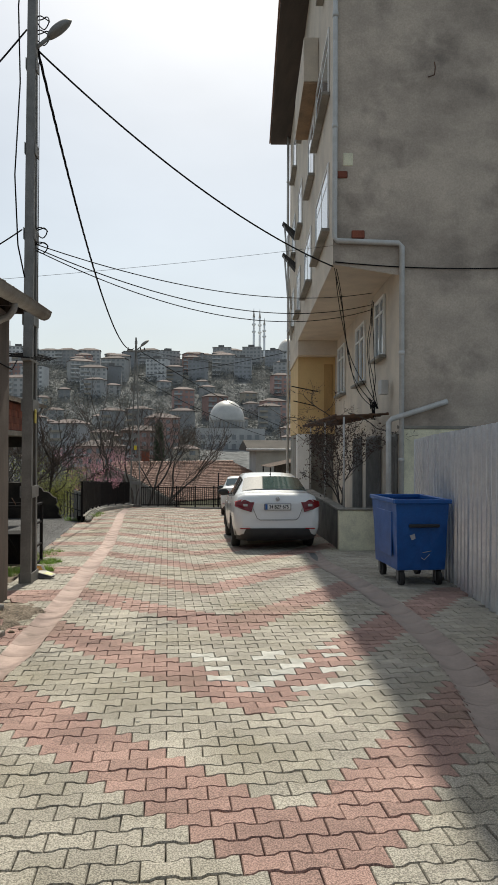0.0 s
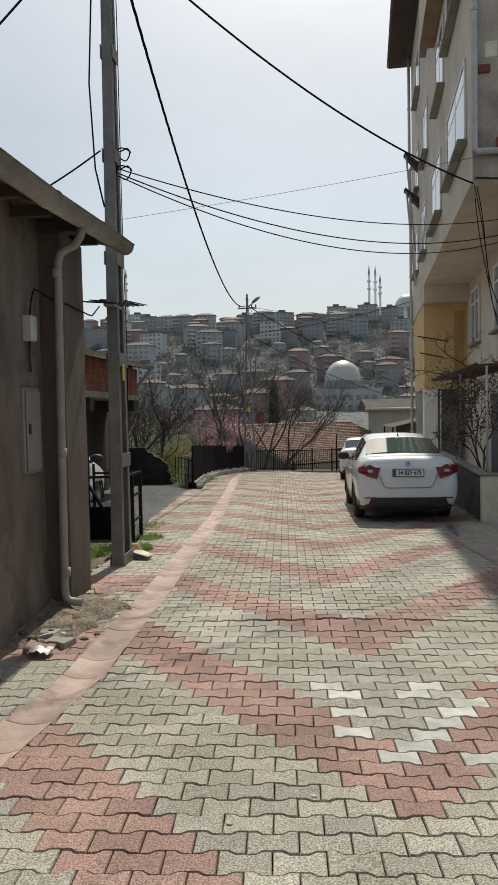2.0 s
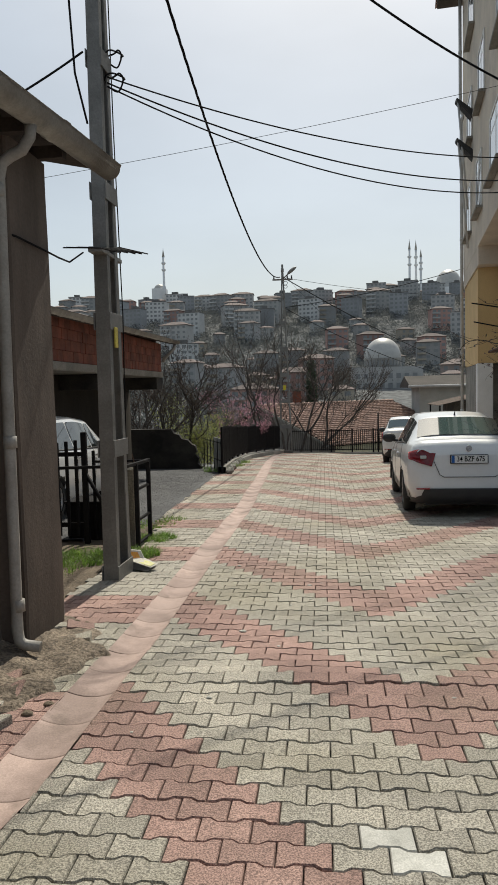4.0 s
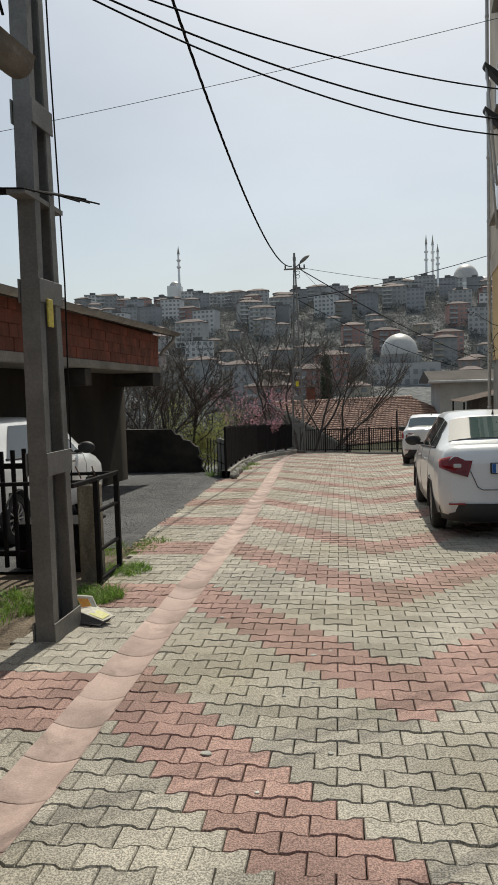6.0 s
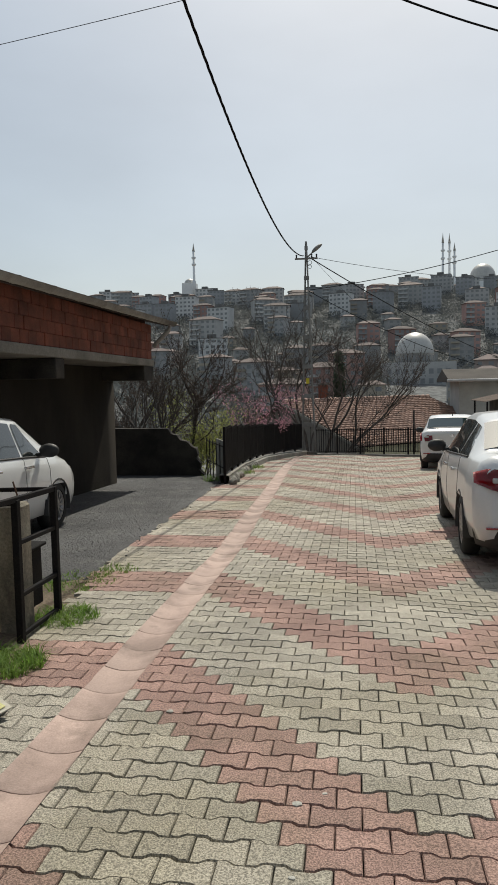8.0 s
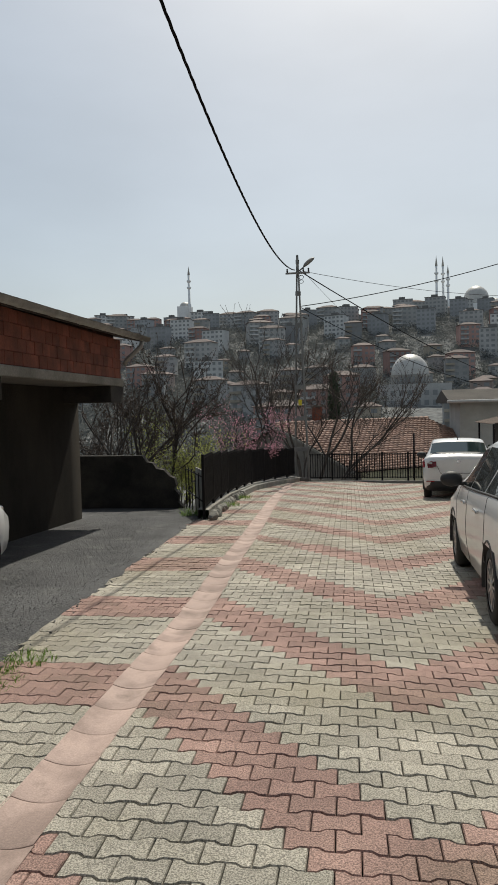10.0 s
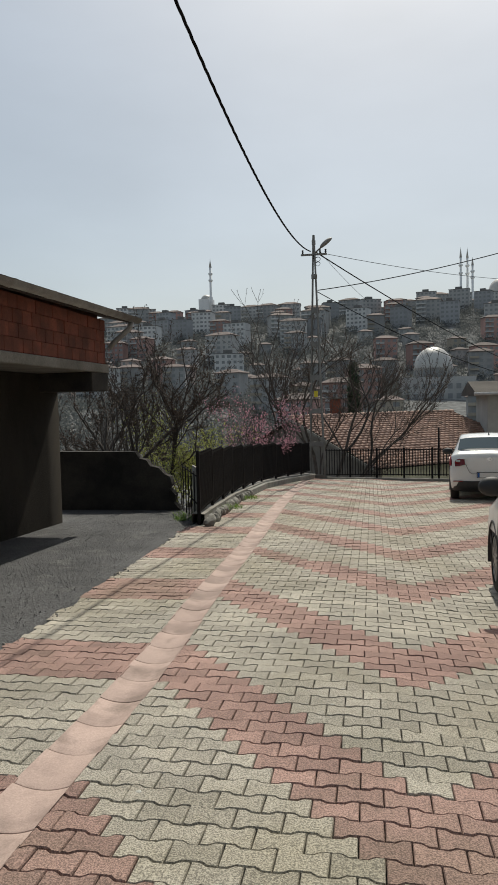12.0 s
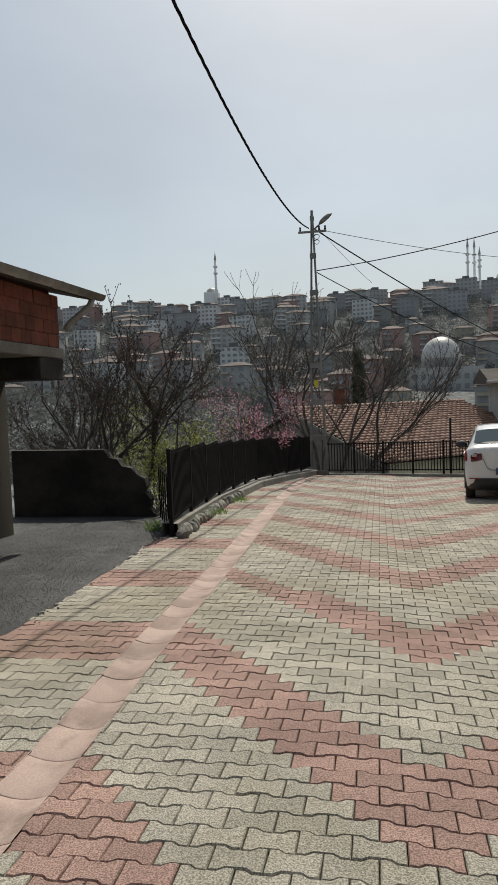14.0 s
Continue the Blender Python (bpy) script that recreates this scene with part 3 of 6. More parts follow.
apipe("downpipe", [(0.02, -0.09, 14.0), (0.02, -0.09, 5.76), (0.06, -0.09, 5.7), (1.2, -0.09, 5.66), (1.26, -0.09, 5.6), (1.26, -0.09, -0.3)], 0.049, label="grey plastic downpipe along the corner")
apipe("waste_pipe", [(2.1, -0.1, 2.75), (1.95, -0.1, 2.7), (1.08, -0.12, 2.42), (1.02, -0.12, 2.36), (1.02, -0.12, -0.3)], 0.05, label="grey plastic waste pipe")
apipe("downpipe", [(-0.1, LONG - 0.3, 13.7), (-0.1, LONG - 0.3, 10.3), (-0.02, LONG - 0.3, 10.1), (-0.08, LONG - 0.35, 9.9), (-0.08, LONG - 0.35, -0.8)], 0.05, label="grey plastic downpipe at the far end")
# metal gates under the pergola
for y0, w in ((0.55, 0.85), (2.6, 1.6), (4.9, 1.2)):
    bm = B()
    box(bm, 1.19, 1.245, y0 - w / 2, y0 + w / 2, 0.1, 2.15, 0.01)
    gate = part("metal_door", bm, M_STEEL, apt, "dull grey metal door")
    for k in range(int(w / 0.13)):
        bm = B()
        box(bm, 1.165, 1.187, y0 - w / 2 + 0.05 + k * 0.13, y0 - w / 2 + 0.09 + k * 0.13, 0.15, 2.1, 0.005)
        part("bar", bm, M_STEEL, gate)

# old patches, a hook and exposed bricks on the side wall
for x, z, w, h in ((0.06, 6.88, 0.2, 0.13), (0.34, 5.76, 0.24, 0.15)):
    bm = B()
    box(bm, x, x + w, -0.055, 0.0, z, z + h, 0.015)
    part("exposed_brick", bm, M_BRICK, apt, "red brick showing through broken render")
bm = B()
tube(bm, [(1.76, -0.02, 8.78), (1.76, -0.1, 8.74), (1.84, -0.12, 8.76), (1.86, -0.12, 8.9), (1.84, -0.12, 9.0)], 0.012, 6)
part("hook", bm, M_RUST, apt)
bm = B()
box(bm, 0.17, 0.37, -0.035, 0.0, 7.1, 7.36, 0.02)
part("render_patch", bm, M_CREAM, apt, "pale filler patch")

# ---- low garden wall and vine pergola in front of the building ----
gw = thing("garden_wall", (3.25, 13.3, -0.38), "low stained cream garden wall beside the car", "wall")
gw.rotation_euler = (0, 0, radians(-5.4))
bm = B()
box(bm, 0, 0.95, 0, 0.18, -0.1, 0.7, 0.012)
part("wall", bm, M_CREAM, gw)
# Dark colour holds both the staining and the shadow on this side.
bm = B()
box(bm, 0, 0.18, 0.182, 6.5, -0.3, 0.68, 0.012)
part("side_wall", bm, mat("stained_shadow_concrete", (0.16, 0.15, 0.13), (0.08, 0.075, 0.066), 0.95, scale=2.5, fine=45, grain=0.2, bump=0.4), gw, "stained concrete return wall, darkened for shadow")
bm = B()
box(bm, -0.02, 0.97, -0.02, 0.2, 0.703, 0.74, 0.01)
box(bm, -0.02, 0.2, 0.204, 6.5, 0.683, 0.73, 0.01)
part("coping", bm, M_CONC, gw)

perg = thing("pergola", (3.3, 13.4, -0.38), "rusty pipe pergola carrying a dry vine", "pergola")
perg.rotation_euler = (0, 0, radians(-5.4))
for y0 in (0.1, 3.0, 6.2):
    bm = B()
    tube(bm, [(0.08, y0, 0.7), (0.08, y0, 2.5)], 0.02, 6)
    part("post", bm, M_PVC, perg)
for y0 in np.arange(0.1, 6.3, 0.76):
    bm = B()
    tube(bm, [(-0.15, y0, 2.5), (0.95, y0, 2.56)], 0.022, 6)
    part("crossbar", bm, M_RUST, perg)
for x in (-0.1, 0.25, 0.6, 0.9):
    bm = B()
    tube(bm, [(x, -0.05, 2.53 + x * 0.04), (x, 6.4, 2.53 + x * 0.04)], 0.02, 6)
    part("rail", bm, M_RUST, perg)


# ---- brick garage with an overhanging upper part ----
# Concrete coloured near black: the shade of unlit sides is in the colour.
M_DARKWALL = mat("shade_dark_concrete", (0.055, 0.047, 0.038), (0.018, 0.016, 0.014), 0.95, scale=1.8, fine=45, grain=0.25, bump=0.4)
gar = thing("garage_building", (-5.2, 15.5, -0.5), "unfinished brick and concrete outbuilding with an overhanging upper floor", "building")
bm = B()
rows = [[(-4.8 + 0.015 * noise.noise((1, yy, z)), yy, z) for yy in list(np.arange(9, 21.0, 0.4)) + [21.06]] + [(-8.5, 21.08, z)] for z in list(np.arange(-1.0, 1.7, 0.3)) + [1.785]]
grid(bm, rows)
# Near-black render colour paints the shade under the overhang.
lpart("lower_wall", bm, mat("shade_dark_render", (0.042, 0.036, 0.029), (0.024, 0.021, 0.018), 0.95, scale=1.2, fine=40, grain=0.2, bump=0.4, stretch=(1, 1, 0.5), spec=0.15), gar)
bm = B()
box(bm, -8.5, -3.92, 9, 21.1, 1.79, 1.93, 0.012)
lpart("floor_slab", bm, M_CONC, gar, "raw concrete floor slab edge")
# Beams use the dark concrete so the shade beneath the slab is in their colour.
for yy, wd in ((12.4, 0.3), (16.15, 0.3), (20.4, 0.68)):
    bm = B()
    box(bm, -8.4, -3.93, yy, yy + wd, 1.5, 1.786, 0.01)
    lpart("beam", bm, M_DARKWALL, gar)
bm = B()
box(bm, -8.4, -4.06, 9, 21.02, 1.934, 2.72)
lpart("brick_backing", bm, mat("red_mortar", (0.15, 0.06, 0.04), (0.1, 0.05, 0.035), 0.95, scale=4, fine=45, grain=0.2, bump=0.3), gar)
zz, course = 1.936, 0
while zz < 2.62:
    yy = 12.0 - (0.12 if course % 2 else 0)
    while yy < 21.0:
        y1 = min(yy + 0.238, 21.04)
        if y1 - yy > 0.06:
            bm = B()
            d = random.uniform(-0.006, 0.008)
            box(bm, -4.058, -3.95 + d, yy, y1, zz, zz + 0.172, 0.006)
            lpart("brick", bm, M_BRICK, gar)
        yy += 0.242
    zz += 0.1755
    course += 1


def eave_fall(bm):
    """The garage eave falls slightly along its length."""
    for v in bm.verts:
        v.co.z += 0.04 + 0.0125 * (v.co.y - 22)


bm = B()
prism(bm, [(-3.78, 8.8, 2.63), (-3.78, 8.8, 2.68), (-8.8, 8.8, 3.88), (-8.8, 8.8, 3.8)], (0, 13.0, 0))
eave_fall(bm)
lpart("roof_deck", bm, M_SOFFIT, gar)
bm = B()
for r in range(9):
    for c in range(46):
        x0, yy = -3.77 - r * 0.36, 8.85 + c * 0.28
        z0 = 2.69 + r * 0.089 + random.uniform(0, 0.012)
        rows = [[(x0 - v, yy + 0.27 * u, z0 + 0.247 * v + 0.02 * math.sin(math.pi * u) + (0.012 if v == 0 else 0)) for u in (0, 0.25, 0.5, 0.75, 1)] for v in (0, 0.38)]
        vs = grid(bm, rows)
        lip = [bm.verts.new((p[0], p[1], p[2] - 0.02)) for p in rows[0]]
        for k in range(4):
            bm.faces.new((vs[0][k], vs[0][k + 1], lip[k + 1], lip[k]))
eave_fall(bm)
tagged(lpart("roof_tiles", bm, M_TILE_DARK, gar, "weathered dark clay tiles"), kind="stuff")
bm = B()
half = [(math.cos(a) * 0.075, math.sin(a) * 0.075) for a in np.linspace(math.pi, 2 * math.pi, 8)]
rows = [[(-3.72 + a * s, yy, 2.71 + b * s) for a, b in [(-0.085, 0.01)] + half + [(0.085, 0.01)]] for yy, s in [(8.8, 1)] + [(q + d, 1.09 if 0.02 < d < 0.1 else 1) for q in np.arange(9.5, 21.5, 1.0) for d in (0, 0.03, 0.09, 0.12)] + [(22.05, 1)]]
grid(bm, rows)
bmesh.ops.solidify(bm, geom=bm.faces[:], thickness=0.006)
eave_fall(bm)
lpart("gutter", bm, M_PIPE_BROWN, gar)
bm = B()
tube(bm, [(-3.72, 21.7, 2.66), (-3.73, 21.6, 2.55), (-3.93, 21.32, 2.28), (-3.97, 21.29, 2.2)], 0.045, 10)
lpart("downpipe", bm, M_PIPE_BROWN, gar)

# ---- broken boundary wall ----
bw = thing("broken_wall", (-4.5, 23.2, -0.8), "concrete boundary wall broken off at one end, coloured dark for shade", "wall")
bm = B()
top = [(-5.75, 0.4), (-5.0, 0.39), (-4.08, 0.38), (-4.0, 0.25), (-3.86, 0.22), (-3.78, 0.1), (-3.62, 0.07), (-3.5, -0.06), (-3.4, -0.1), (-3.36, -0.25), (-3.42, -0.32), (-3.3, -0.45), (-3.34, -0.6), (-3.22, -0.72)]
# Side turned from the sun; its shade is painted by the dark concrete.
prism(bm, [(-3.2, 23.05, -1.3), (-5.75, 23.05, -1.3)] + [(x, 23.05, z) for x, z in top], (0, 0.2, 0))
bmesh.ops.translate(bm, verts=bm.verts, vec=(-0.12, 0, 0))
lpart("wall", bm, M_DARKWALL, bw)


def stone(name, at, s, material, parent=None):
    bm = B()
    bmesh.ops.create_icosphere(bm, subdivisions=2, radius=1)
    seed = random.uniform(0, 50)
    for v in bm.verts:
        v.co = v.co * (1 + 0.35 * noise.noise(v.co * 1.1 + Vector((seed, 0, 0))))
        v.co = Vector((v.co.x * s[0], v.co.y * s[1], v.co.z * s[2])) + Vector(at)
    return part(name, bm, material, parent)


rub = thing("rubble_edge", (0, 0, 0), "line of rough kerb stones under the iron fence", "stones", kind="structure")


def fence_x(y):
    return float(np.interp(y, (21.0, 25, 29, 31.5, 33.3), (-2.46, -2.72, -2.72, -2.3, -1.75)))


y = 20.9
while y < 26.5:
    h = random.uniform(0.08, 0.11)
    stone("stone", (fence_x(y) + 0.16 + random.uniform(-0.03, 0.03), y, road_z(y) + 0.05), (random.uniform(0.07, 0.1), random.uniform(0.08, 0.12), h), M_STONE, rub)
    y += random.uniform(0.17, 0.26)
bm = B()
rows = []
for yy in np.arange(21, 33.6, 0.4):
    fx = fence_x(yy)
    z = road_z(yy)
    rows.append([(fx + 0.09, yy, z - 0.15), (fx + 0.085, yy, z + 0.17), (fx - 0.12, yy, z + 0.18), (fx - 0.13, yy, z - 0.6)])
grid(bm, rows, smooth=False)
part("kerb_wall", bm, M_CONC, rub)
bm = B()
rows = []
for yy in np.arange(26.3, 33.6, 0.3):
    fx = fence_x(yy) + 0.13
    z = road_z(yy)
    rows.append([(fx + 0.05, yy, z - 0.1), (fx + 0.05, yy, z + 0.13), (fx + 0.03, yy, z + 0.15), (fx - 0.03, yy, z + 0.15)])
grid(bm, rows, smooth=False)
part("kerb_band", bm, M_STONE, rub)

# ---- black iron fences ----
fence = thing("iron_fence", (-2.5, 21, -0.5), "black iron picket fence stepping down along the street edge", "fence")


def picket_run(parent, a, b, height, gap, base_a, base_b, bar=0.022, sheeted=False):
    """One level panel from a to b (plan), with posts, two rails and pickets."""
    a, b = Vector((*a, 0)), Vector((*b, 0))
    L = (b - a).length
    ang = math.atan2((b - a).y, (b - a).x)
    zb = min(base_a, base_b) + 0.06
    zt = max(base_a, base_b) + height
    org = parent.matrix_basis.translation

    def put(name, u0, u1, w, z0, z1, bv=0.0):
        bm = B()
        box(bm, u0, u1, -w / 2, w / 2, z0, z1, bv)
        bm.transform(Matrix.Translation(a - org) @ Matrix.Rotation(ang, 4, "Z"))
        part(name, bm, M_BLACK, parent)

    put("post", -0.03, 0.03, 0.05, base_a - 0.2, zt + 0.03, 0.005)
    put("rail", 0.035, L - 0.035, 0.03, zt - 0.05, zt - 0.02)
    put("rail", 0.035, L - 0.035, 0.03, zb + 0.05, zb + 0.08)
    if sheeted and height > 2:
        put("sheet", 0.04, L - 0.04, 0.006, zb + 0.09, zt - 0.06)
    n = max(2, int(L / gap))
    for k in range(1, n):
        u = L * k / n
        put("picket", u - bar / 2, u + bar / 2, bar, zb + 0.03, zt)


ys = [21.0, 22.35, 23.7, 25.05, 26.4, 27.75, 29.1, 30.4, 31.6, 32.6, 33.35]
for y0, y1 in zip(ys, ys[1:]):
    picket_run(fence, (fence_x(y0), y0), (fence_x(y1), y1), 0.98, 0.075, road_z(y0) + 0.17, road_z(y1) + 0.17, 0.034, True)
fence2 = thing("iron_fence", (-1.2, 33.6, -1.3), "low black iron picket fence closing the street's end", "fence")
xs = np.linspace(-1.3, 4.7, 8)
for x0, x1 in zip(xs, xs[1:]):
    y0, y1 = 33.7 - 0.2 * (x0 + 1.3), 33.7 - 0.2 * (x1 + 1.3)
    picket_run(fence2, (x0, y0), (x1, y1), 0.95, 0.08, road_z(y0), road_z(y1), 0.024)
bm = B()
prism(bm, [(-1.7, 33.6, -3.2), (4.9, 32.3, -3.2), (4.9, 32.5, -3.2), (-1.7, 33.85, -3.2)], (0, 0, 1.95))
tagged(part("retaining_wall", bm, M_CONC), "concrete retaining wall carrying the end of the street", "wall", kind="structure")
pst = thing("thin_post", (2.35, 33.2, -1.25), "thin dark steel post by the fence", "post")
bm = B()
tube(bm, [(2.35, 33.2, -1.4), (2.35, 33.2, 0.35)], 0.03, 8)
lpart("shaft", bm, M_BLACK, pst)

# wire mesh between the broken wall and the fence
mesh_f = thing("mesh_fence", (-2.9, 22.6, -0.7), "low thin wire fence with a timber board", "fence")
for k in range(6):
    u = k / 5
    bm = B()
    tube(bm, [(-3.25 + 0.75 * u, 23.0 - 1.9 * u, -0.85), (-3.25 + 0.75 * u, 23.0 - 1.9 * u, 0.15)], 0.012, 6)
    lpart("rod", bm, M_BLACK, mesh_f)
for z in (-0.35, 0.1):
    bm = B()
    tube(bm, [(-3.25, 23.0, z), (-2.5, 21.1, z)], 0.012, 6)
    lpart("wire", bm, M_BLACK, mesh_f)
for k in range(3):
    bm = B()
    u = 0.55 + 0.13 * k
    obox(bm, Matrix.Translation((-3.2 + 0.75 * u, 23.05 - 1.9 * u, -0.35)) @ Matrix.Rotation(radians(-68), 4, "Z"), 0.22, 0.03, 1.1, 0.004)
    lpart("board", bm, M_STONE, mesh_f, "pale weathered board")


# ---- steel twin-leg poles ----
def lattice_pole(name, base, legs, h, leg_w, label, n_batten, along, lean=0.0):
    """Two channel legs converging upwards, joined by batten plates. along: plan direction between the legs."""
    p = thing(name, base, label, "utility pole")
    d = Vector((along[0], along[1], 0)).normalized()
    s = Vector((-d.y, d.x, 0))
    spread = lambda z: legs * (1 - z / h) + leg_w * 0.75 * (z / h)
    for sg in (-1, 1):
        bm = B()
        rings = []
        for z, sp, k in ((-0.2, spread(0), 1.0), (h, spread(h), 0.8)):
            w, f, t = leg_w * k, leg_w * 0.6 * k, 0.012
            cs = [(0, -w / 2), (-f, -w / 2), (-f, -w / 2 + t), (-t, -w / 2 + t), (-t, w / 2 - t), (-f, w / 2 - t), (-f, w / 2), (0, w / 2)]
            rings.append([d * sg * (sp / 2 + q) + s * r + Vector((0, 0, z)) for q, r in cs])
        vs = grid(bm, rings, smooth=False, closed=True)
        bm.faces.new(vs[0]), bm.faces.new(vs[1])
        part("leg", bm, M_STEEL, p)
    for k in range(n_batten):
        z = 0.06 + (h - 0.3) * k / (n_batten - 1)
        for q in (-1, 1):
            bm = B()
            w = spread(z) + 0.02
            m = Matrix((d.to_4d(), s.to_4d(), Vector((0, 0, 1, 0)), Vector((0, 0, 0, 1)))).transposed()
            m.translation = s * q * (leg_w * 0.5 * (1 - 0.2 * z / h) + 0.01) + Vector((0, 0, z))
            m[3][3] = 1
            for r in range(3):
                m[3][r] = 0
            obox(bm, m, w, 0.01, 0.15, 0.002)
            part("batten", bm, M_STEEL, p)
    return p


P1 = (-1.795, 9.55, -0.25)
pole1 = lattice_pole("utility_pole", P1, 0.4, 8.1, 0.13, "tall grey twin-leg steel utility pole with cables", 8, (0.04, 1))
P2 = (-1.5, 33.4, -1.28)
pole2 = lattice_pole("utility_pole", P2, 0.6, 7.9, 0.075, "grey twin-leg steel street pole with a lamp", 8, (0.92, -0.4))


def street_lamp(pole, at, toward, size=1.0):
    bm = B()
    tube(bm, [(0, 0, at), (toward[0] * 0.25, toward[1] * 0.25, at + 0.12), (toward[0] * 0.5, toward[1] * 0.5, at + 0.24)], 0.025, 8)
    arm = part("lamp_arm", bm, M_STEEL, pole)
    bm = B()
    c = Vector((toward[0] * 0.72, toward[1] * 0.72, at + 0.34))
    d = Vector((toward[0], toward[1], 0.45)).normalized()
    sd = d.cross(Vector((0, 0, 1))).normalized()
    up = sd.cross(d)
    rows = []
    for u in np.linspace(-1, 1, 9):
        r = math.sqrt(max(0.03, 1 - u * u))
        rows.append([c + d * u * 0.24 * size + sd * math.cos(a) * 0.13 * r * size + up * math.sin(a) * (0.09 if math.sin(a) > 0 else 0.05) * r * size for a in np.linspace(0, 2 * math.pi, 13)[:-1]])
    vs = grid(bm, rows, closed=True)
    bm.faces.new(vs[0]), bm.faces.new(vs[-1])
    part("lamp_head", bm, M_STEEL, pole, "grey oval street lamp head")


street_lamp(pole1, 6.95, (0.46, 0.1), 0.9)
street_lamp(pole2, 7.3, (0.55, 0.1), 1.05)
bm = B()
box(bm, -0.42, 0.42, -0.03, 0.03, 7.25, 7.31, 0.005)
part("crossarm", bm, M_STEEL, pole2)
for k, x in enumerate((-0.36, 0.2, 0.38)):
    bm = B()
    tube(bm, [(x, 0, 7.31), (x, 0, 7.36), (x, 0, 7.38), (x, 0, 7.42), (x, 0, 7.44)], [0.02, 0.035, 0.022, 0.035, 0.015], 8)
    part("insulator", bm, M_TRIM, pole2)
bm = B()
box(bm, -0.06, 0.06, -0.15, -0.13, 2.68, 2.88, 0.004)
part("warning_plate", bm, mat("yellow_plate", (0.6, 0.5, 0.03), (0.5, 0.42, 0.03), 0.6, scale=20, fine=90, grain=0.1, bump=0), pole2, "small yellow warning plate")
bm = B()
box(bm, 0.075, 0.09, -0.1, -0.02, 2.06, 2.24, 0.004)
part("warning_plate", bm, mat("faded_yellow_plate", (0.55, 0.45, 0.08), (0.42, 0.34, 0.07), 0.6, scale=9, fine=90, grain=0.2, bump=0), pole1, "small faded yellow warning plate")
# reinforcing rods tied on the near pole
for k in range(7):
    bm = B()
    z = 2.9 + 0.02 * k
    tube(bm, [(-0.25 - 0.05 * (k % 3), -0.3 + 0.1 * k, z), (0.05, -0.3 + 0.1 * k, z - 0.02), (0.2 + 0.12 * ((k * 5) % 4) / 4, -0.22 + 0.12 * k, z - 0.05)], 0.006, 5)
    part("rod", bm, M_BLACK, pole1)
bm = B()
obox(bm, Matrix.Translation((0.0, 0, 2.87)), 0.12, 0.6, 0.03)
part("rod_tray", bm, M_STEEL, pole1)
# coils and loose cable ends at the pole heads
for pole, base, zs in ((pole1, P1, (4.4, 4.6, 7.2, 7.4)), (pole2, P2, (7.0, 7.15))):
    for z in zs:
        bm = B()
        r = random.uniform(0.05, 0.085)
        tube(bm, [(0.12 + r * math.cos(a) * (1 + 0.2 * math.sin(2.3 * a)), 0.1 + 0.06 * math.sin(1.7 * a), z + r * math.sin(a)) for a in np.linspace(0, 9, 26)], 0.008, 5)
        part("cable_coil", bm, M_CABLE, pole)
bm = B()
tube(bm, [(-0.1, -0.2, 8.0), (-0.14, -0.2, 7.4), (-0.1, -0.26, 6.4), (-0.15, -0.3, 5.2), (-0.1, -0.33, 4.3), (-0.02, -0.3, 3.9)], 0.01, 6)
part("down_cable", bm, M_CABLE, pole1)
bm = B()
tube(bm, [(0.07, 0.05, 8.0), (0.07, 0.12, 6), (0.05, 0.22, 4), (0.05, 0.3, 2.4), (0.03, 0.3, 1.0)], 0.006, 6)
part("down_cable", bm, M_CABLE, pole1)


def cable(a, b, sag, r, label, twist=0.0):
    t = thing("overhead_cable", a, label, "cable", group="overhead cables")
    a, b = Vector(a), Vector(b)
    pts = []
    n = 48
    for i in range(n + 1):
        u = i / n
        p = a.lerp(b, u)
        p.z -= 4 * sag * u * (1 - u)
        pts.append(p - a)
    bm = B()
    if twist:
        for ph in (0, 2.1, 4.2):
            fine = []
            for i in range(n * 6 + 1):
                u = i / (n * 6)
                p = (a.lerp(b, u) - a)
                p.z -= 4 * sag * u * (1 - u)
                k = u * (b - a).length * twist + ph
                fine.append(p + Vector((math.cos(k), 0, math.sin(k))) * r * 0.9)
            tube(bm, fine, r, 5)
    else:
        tube(bm, pts, r, 6)
    part("wire", bm, M_CABLE, t)


cable((-1.76, 9.7, 6.82), (-1.6, 33.35, 6.1), 1.22, 0.0115, "thick twisted black overhead cable between the poles", twist=7)
cable((-1.74, 9.7, 6.78), (3.0, 12.8, 4.85), 0.3, 0.013, "black overhead cable running from pole to house")
cable((-1.74, 9.6, 4.17), (4.15, 14.2, 4.7), 0.34, 0.007, "thin black overhead cable above the street")
cable((-1.74, 9.6, 4.12), (4.15, 14.2, 4.46), 0.46, 0.0075, "thin black overhead cable above the street")
cable((-1.74, 9.6, 4.09), (4.15, 14.2, 4.36), 0.54, 0.007, "thin black overhead cable above the street")
cable((-9.5, 13.2, 3.95), (3.0, 12.85, 5.25), 0.15, 0.003, "very thin grey wire crossing above the street")
cable((-1.88, 9.6, 7.0), (-3.35, 7.4, 3.52), 0.08, 0.011, "black overhead cable running down to the low roof")
cable((-1.88, 9.4, 4.3), (-3.0, 8.6, 3.3), 0.05, 0.009, "black service cable over the low roof")
cable((-1.4, 33.4, 6.05), (11.2, 59.5, 2.75), 0.35, 0.02, "black overhead cable running from pole to house")
cable((-1.4, 33.4, 4.85), (7.6, 34.6, 6.75), 0.22, 0.014, "black overhead cable running from pole to house")
cable((-1.3, 33.4, 6.05), (9.5, 45.3, 6.5), 0.25, 0.009, "thin black overhead cable running out over the valley")
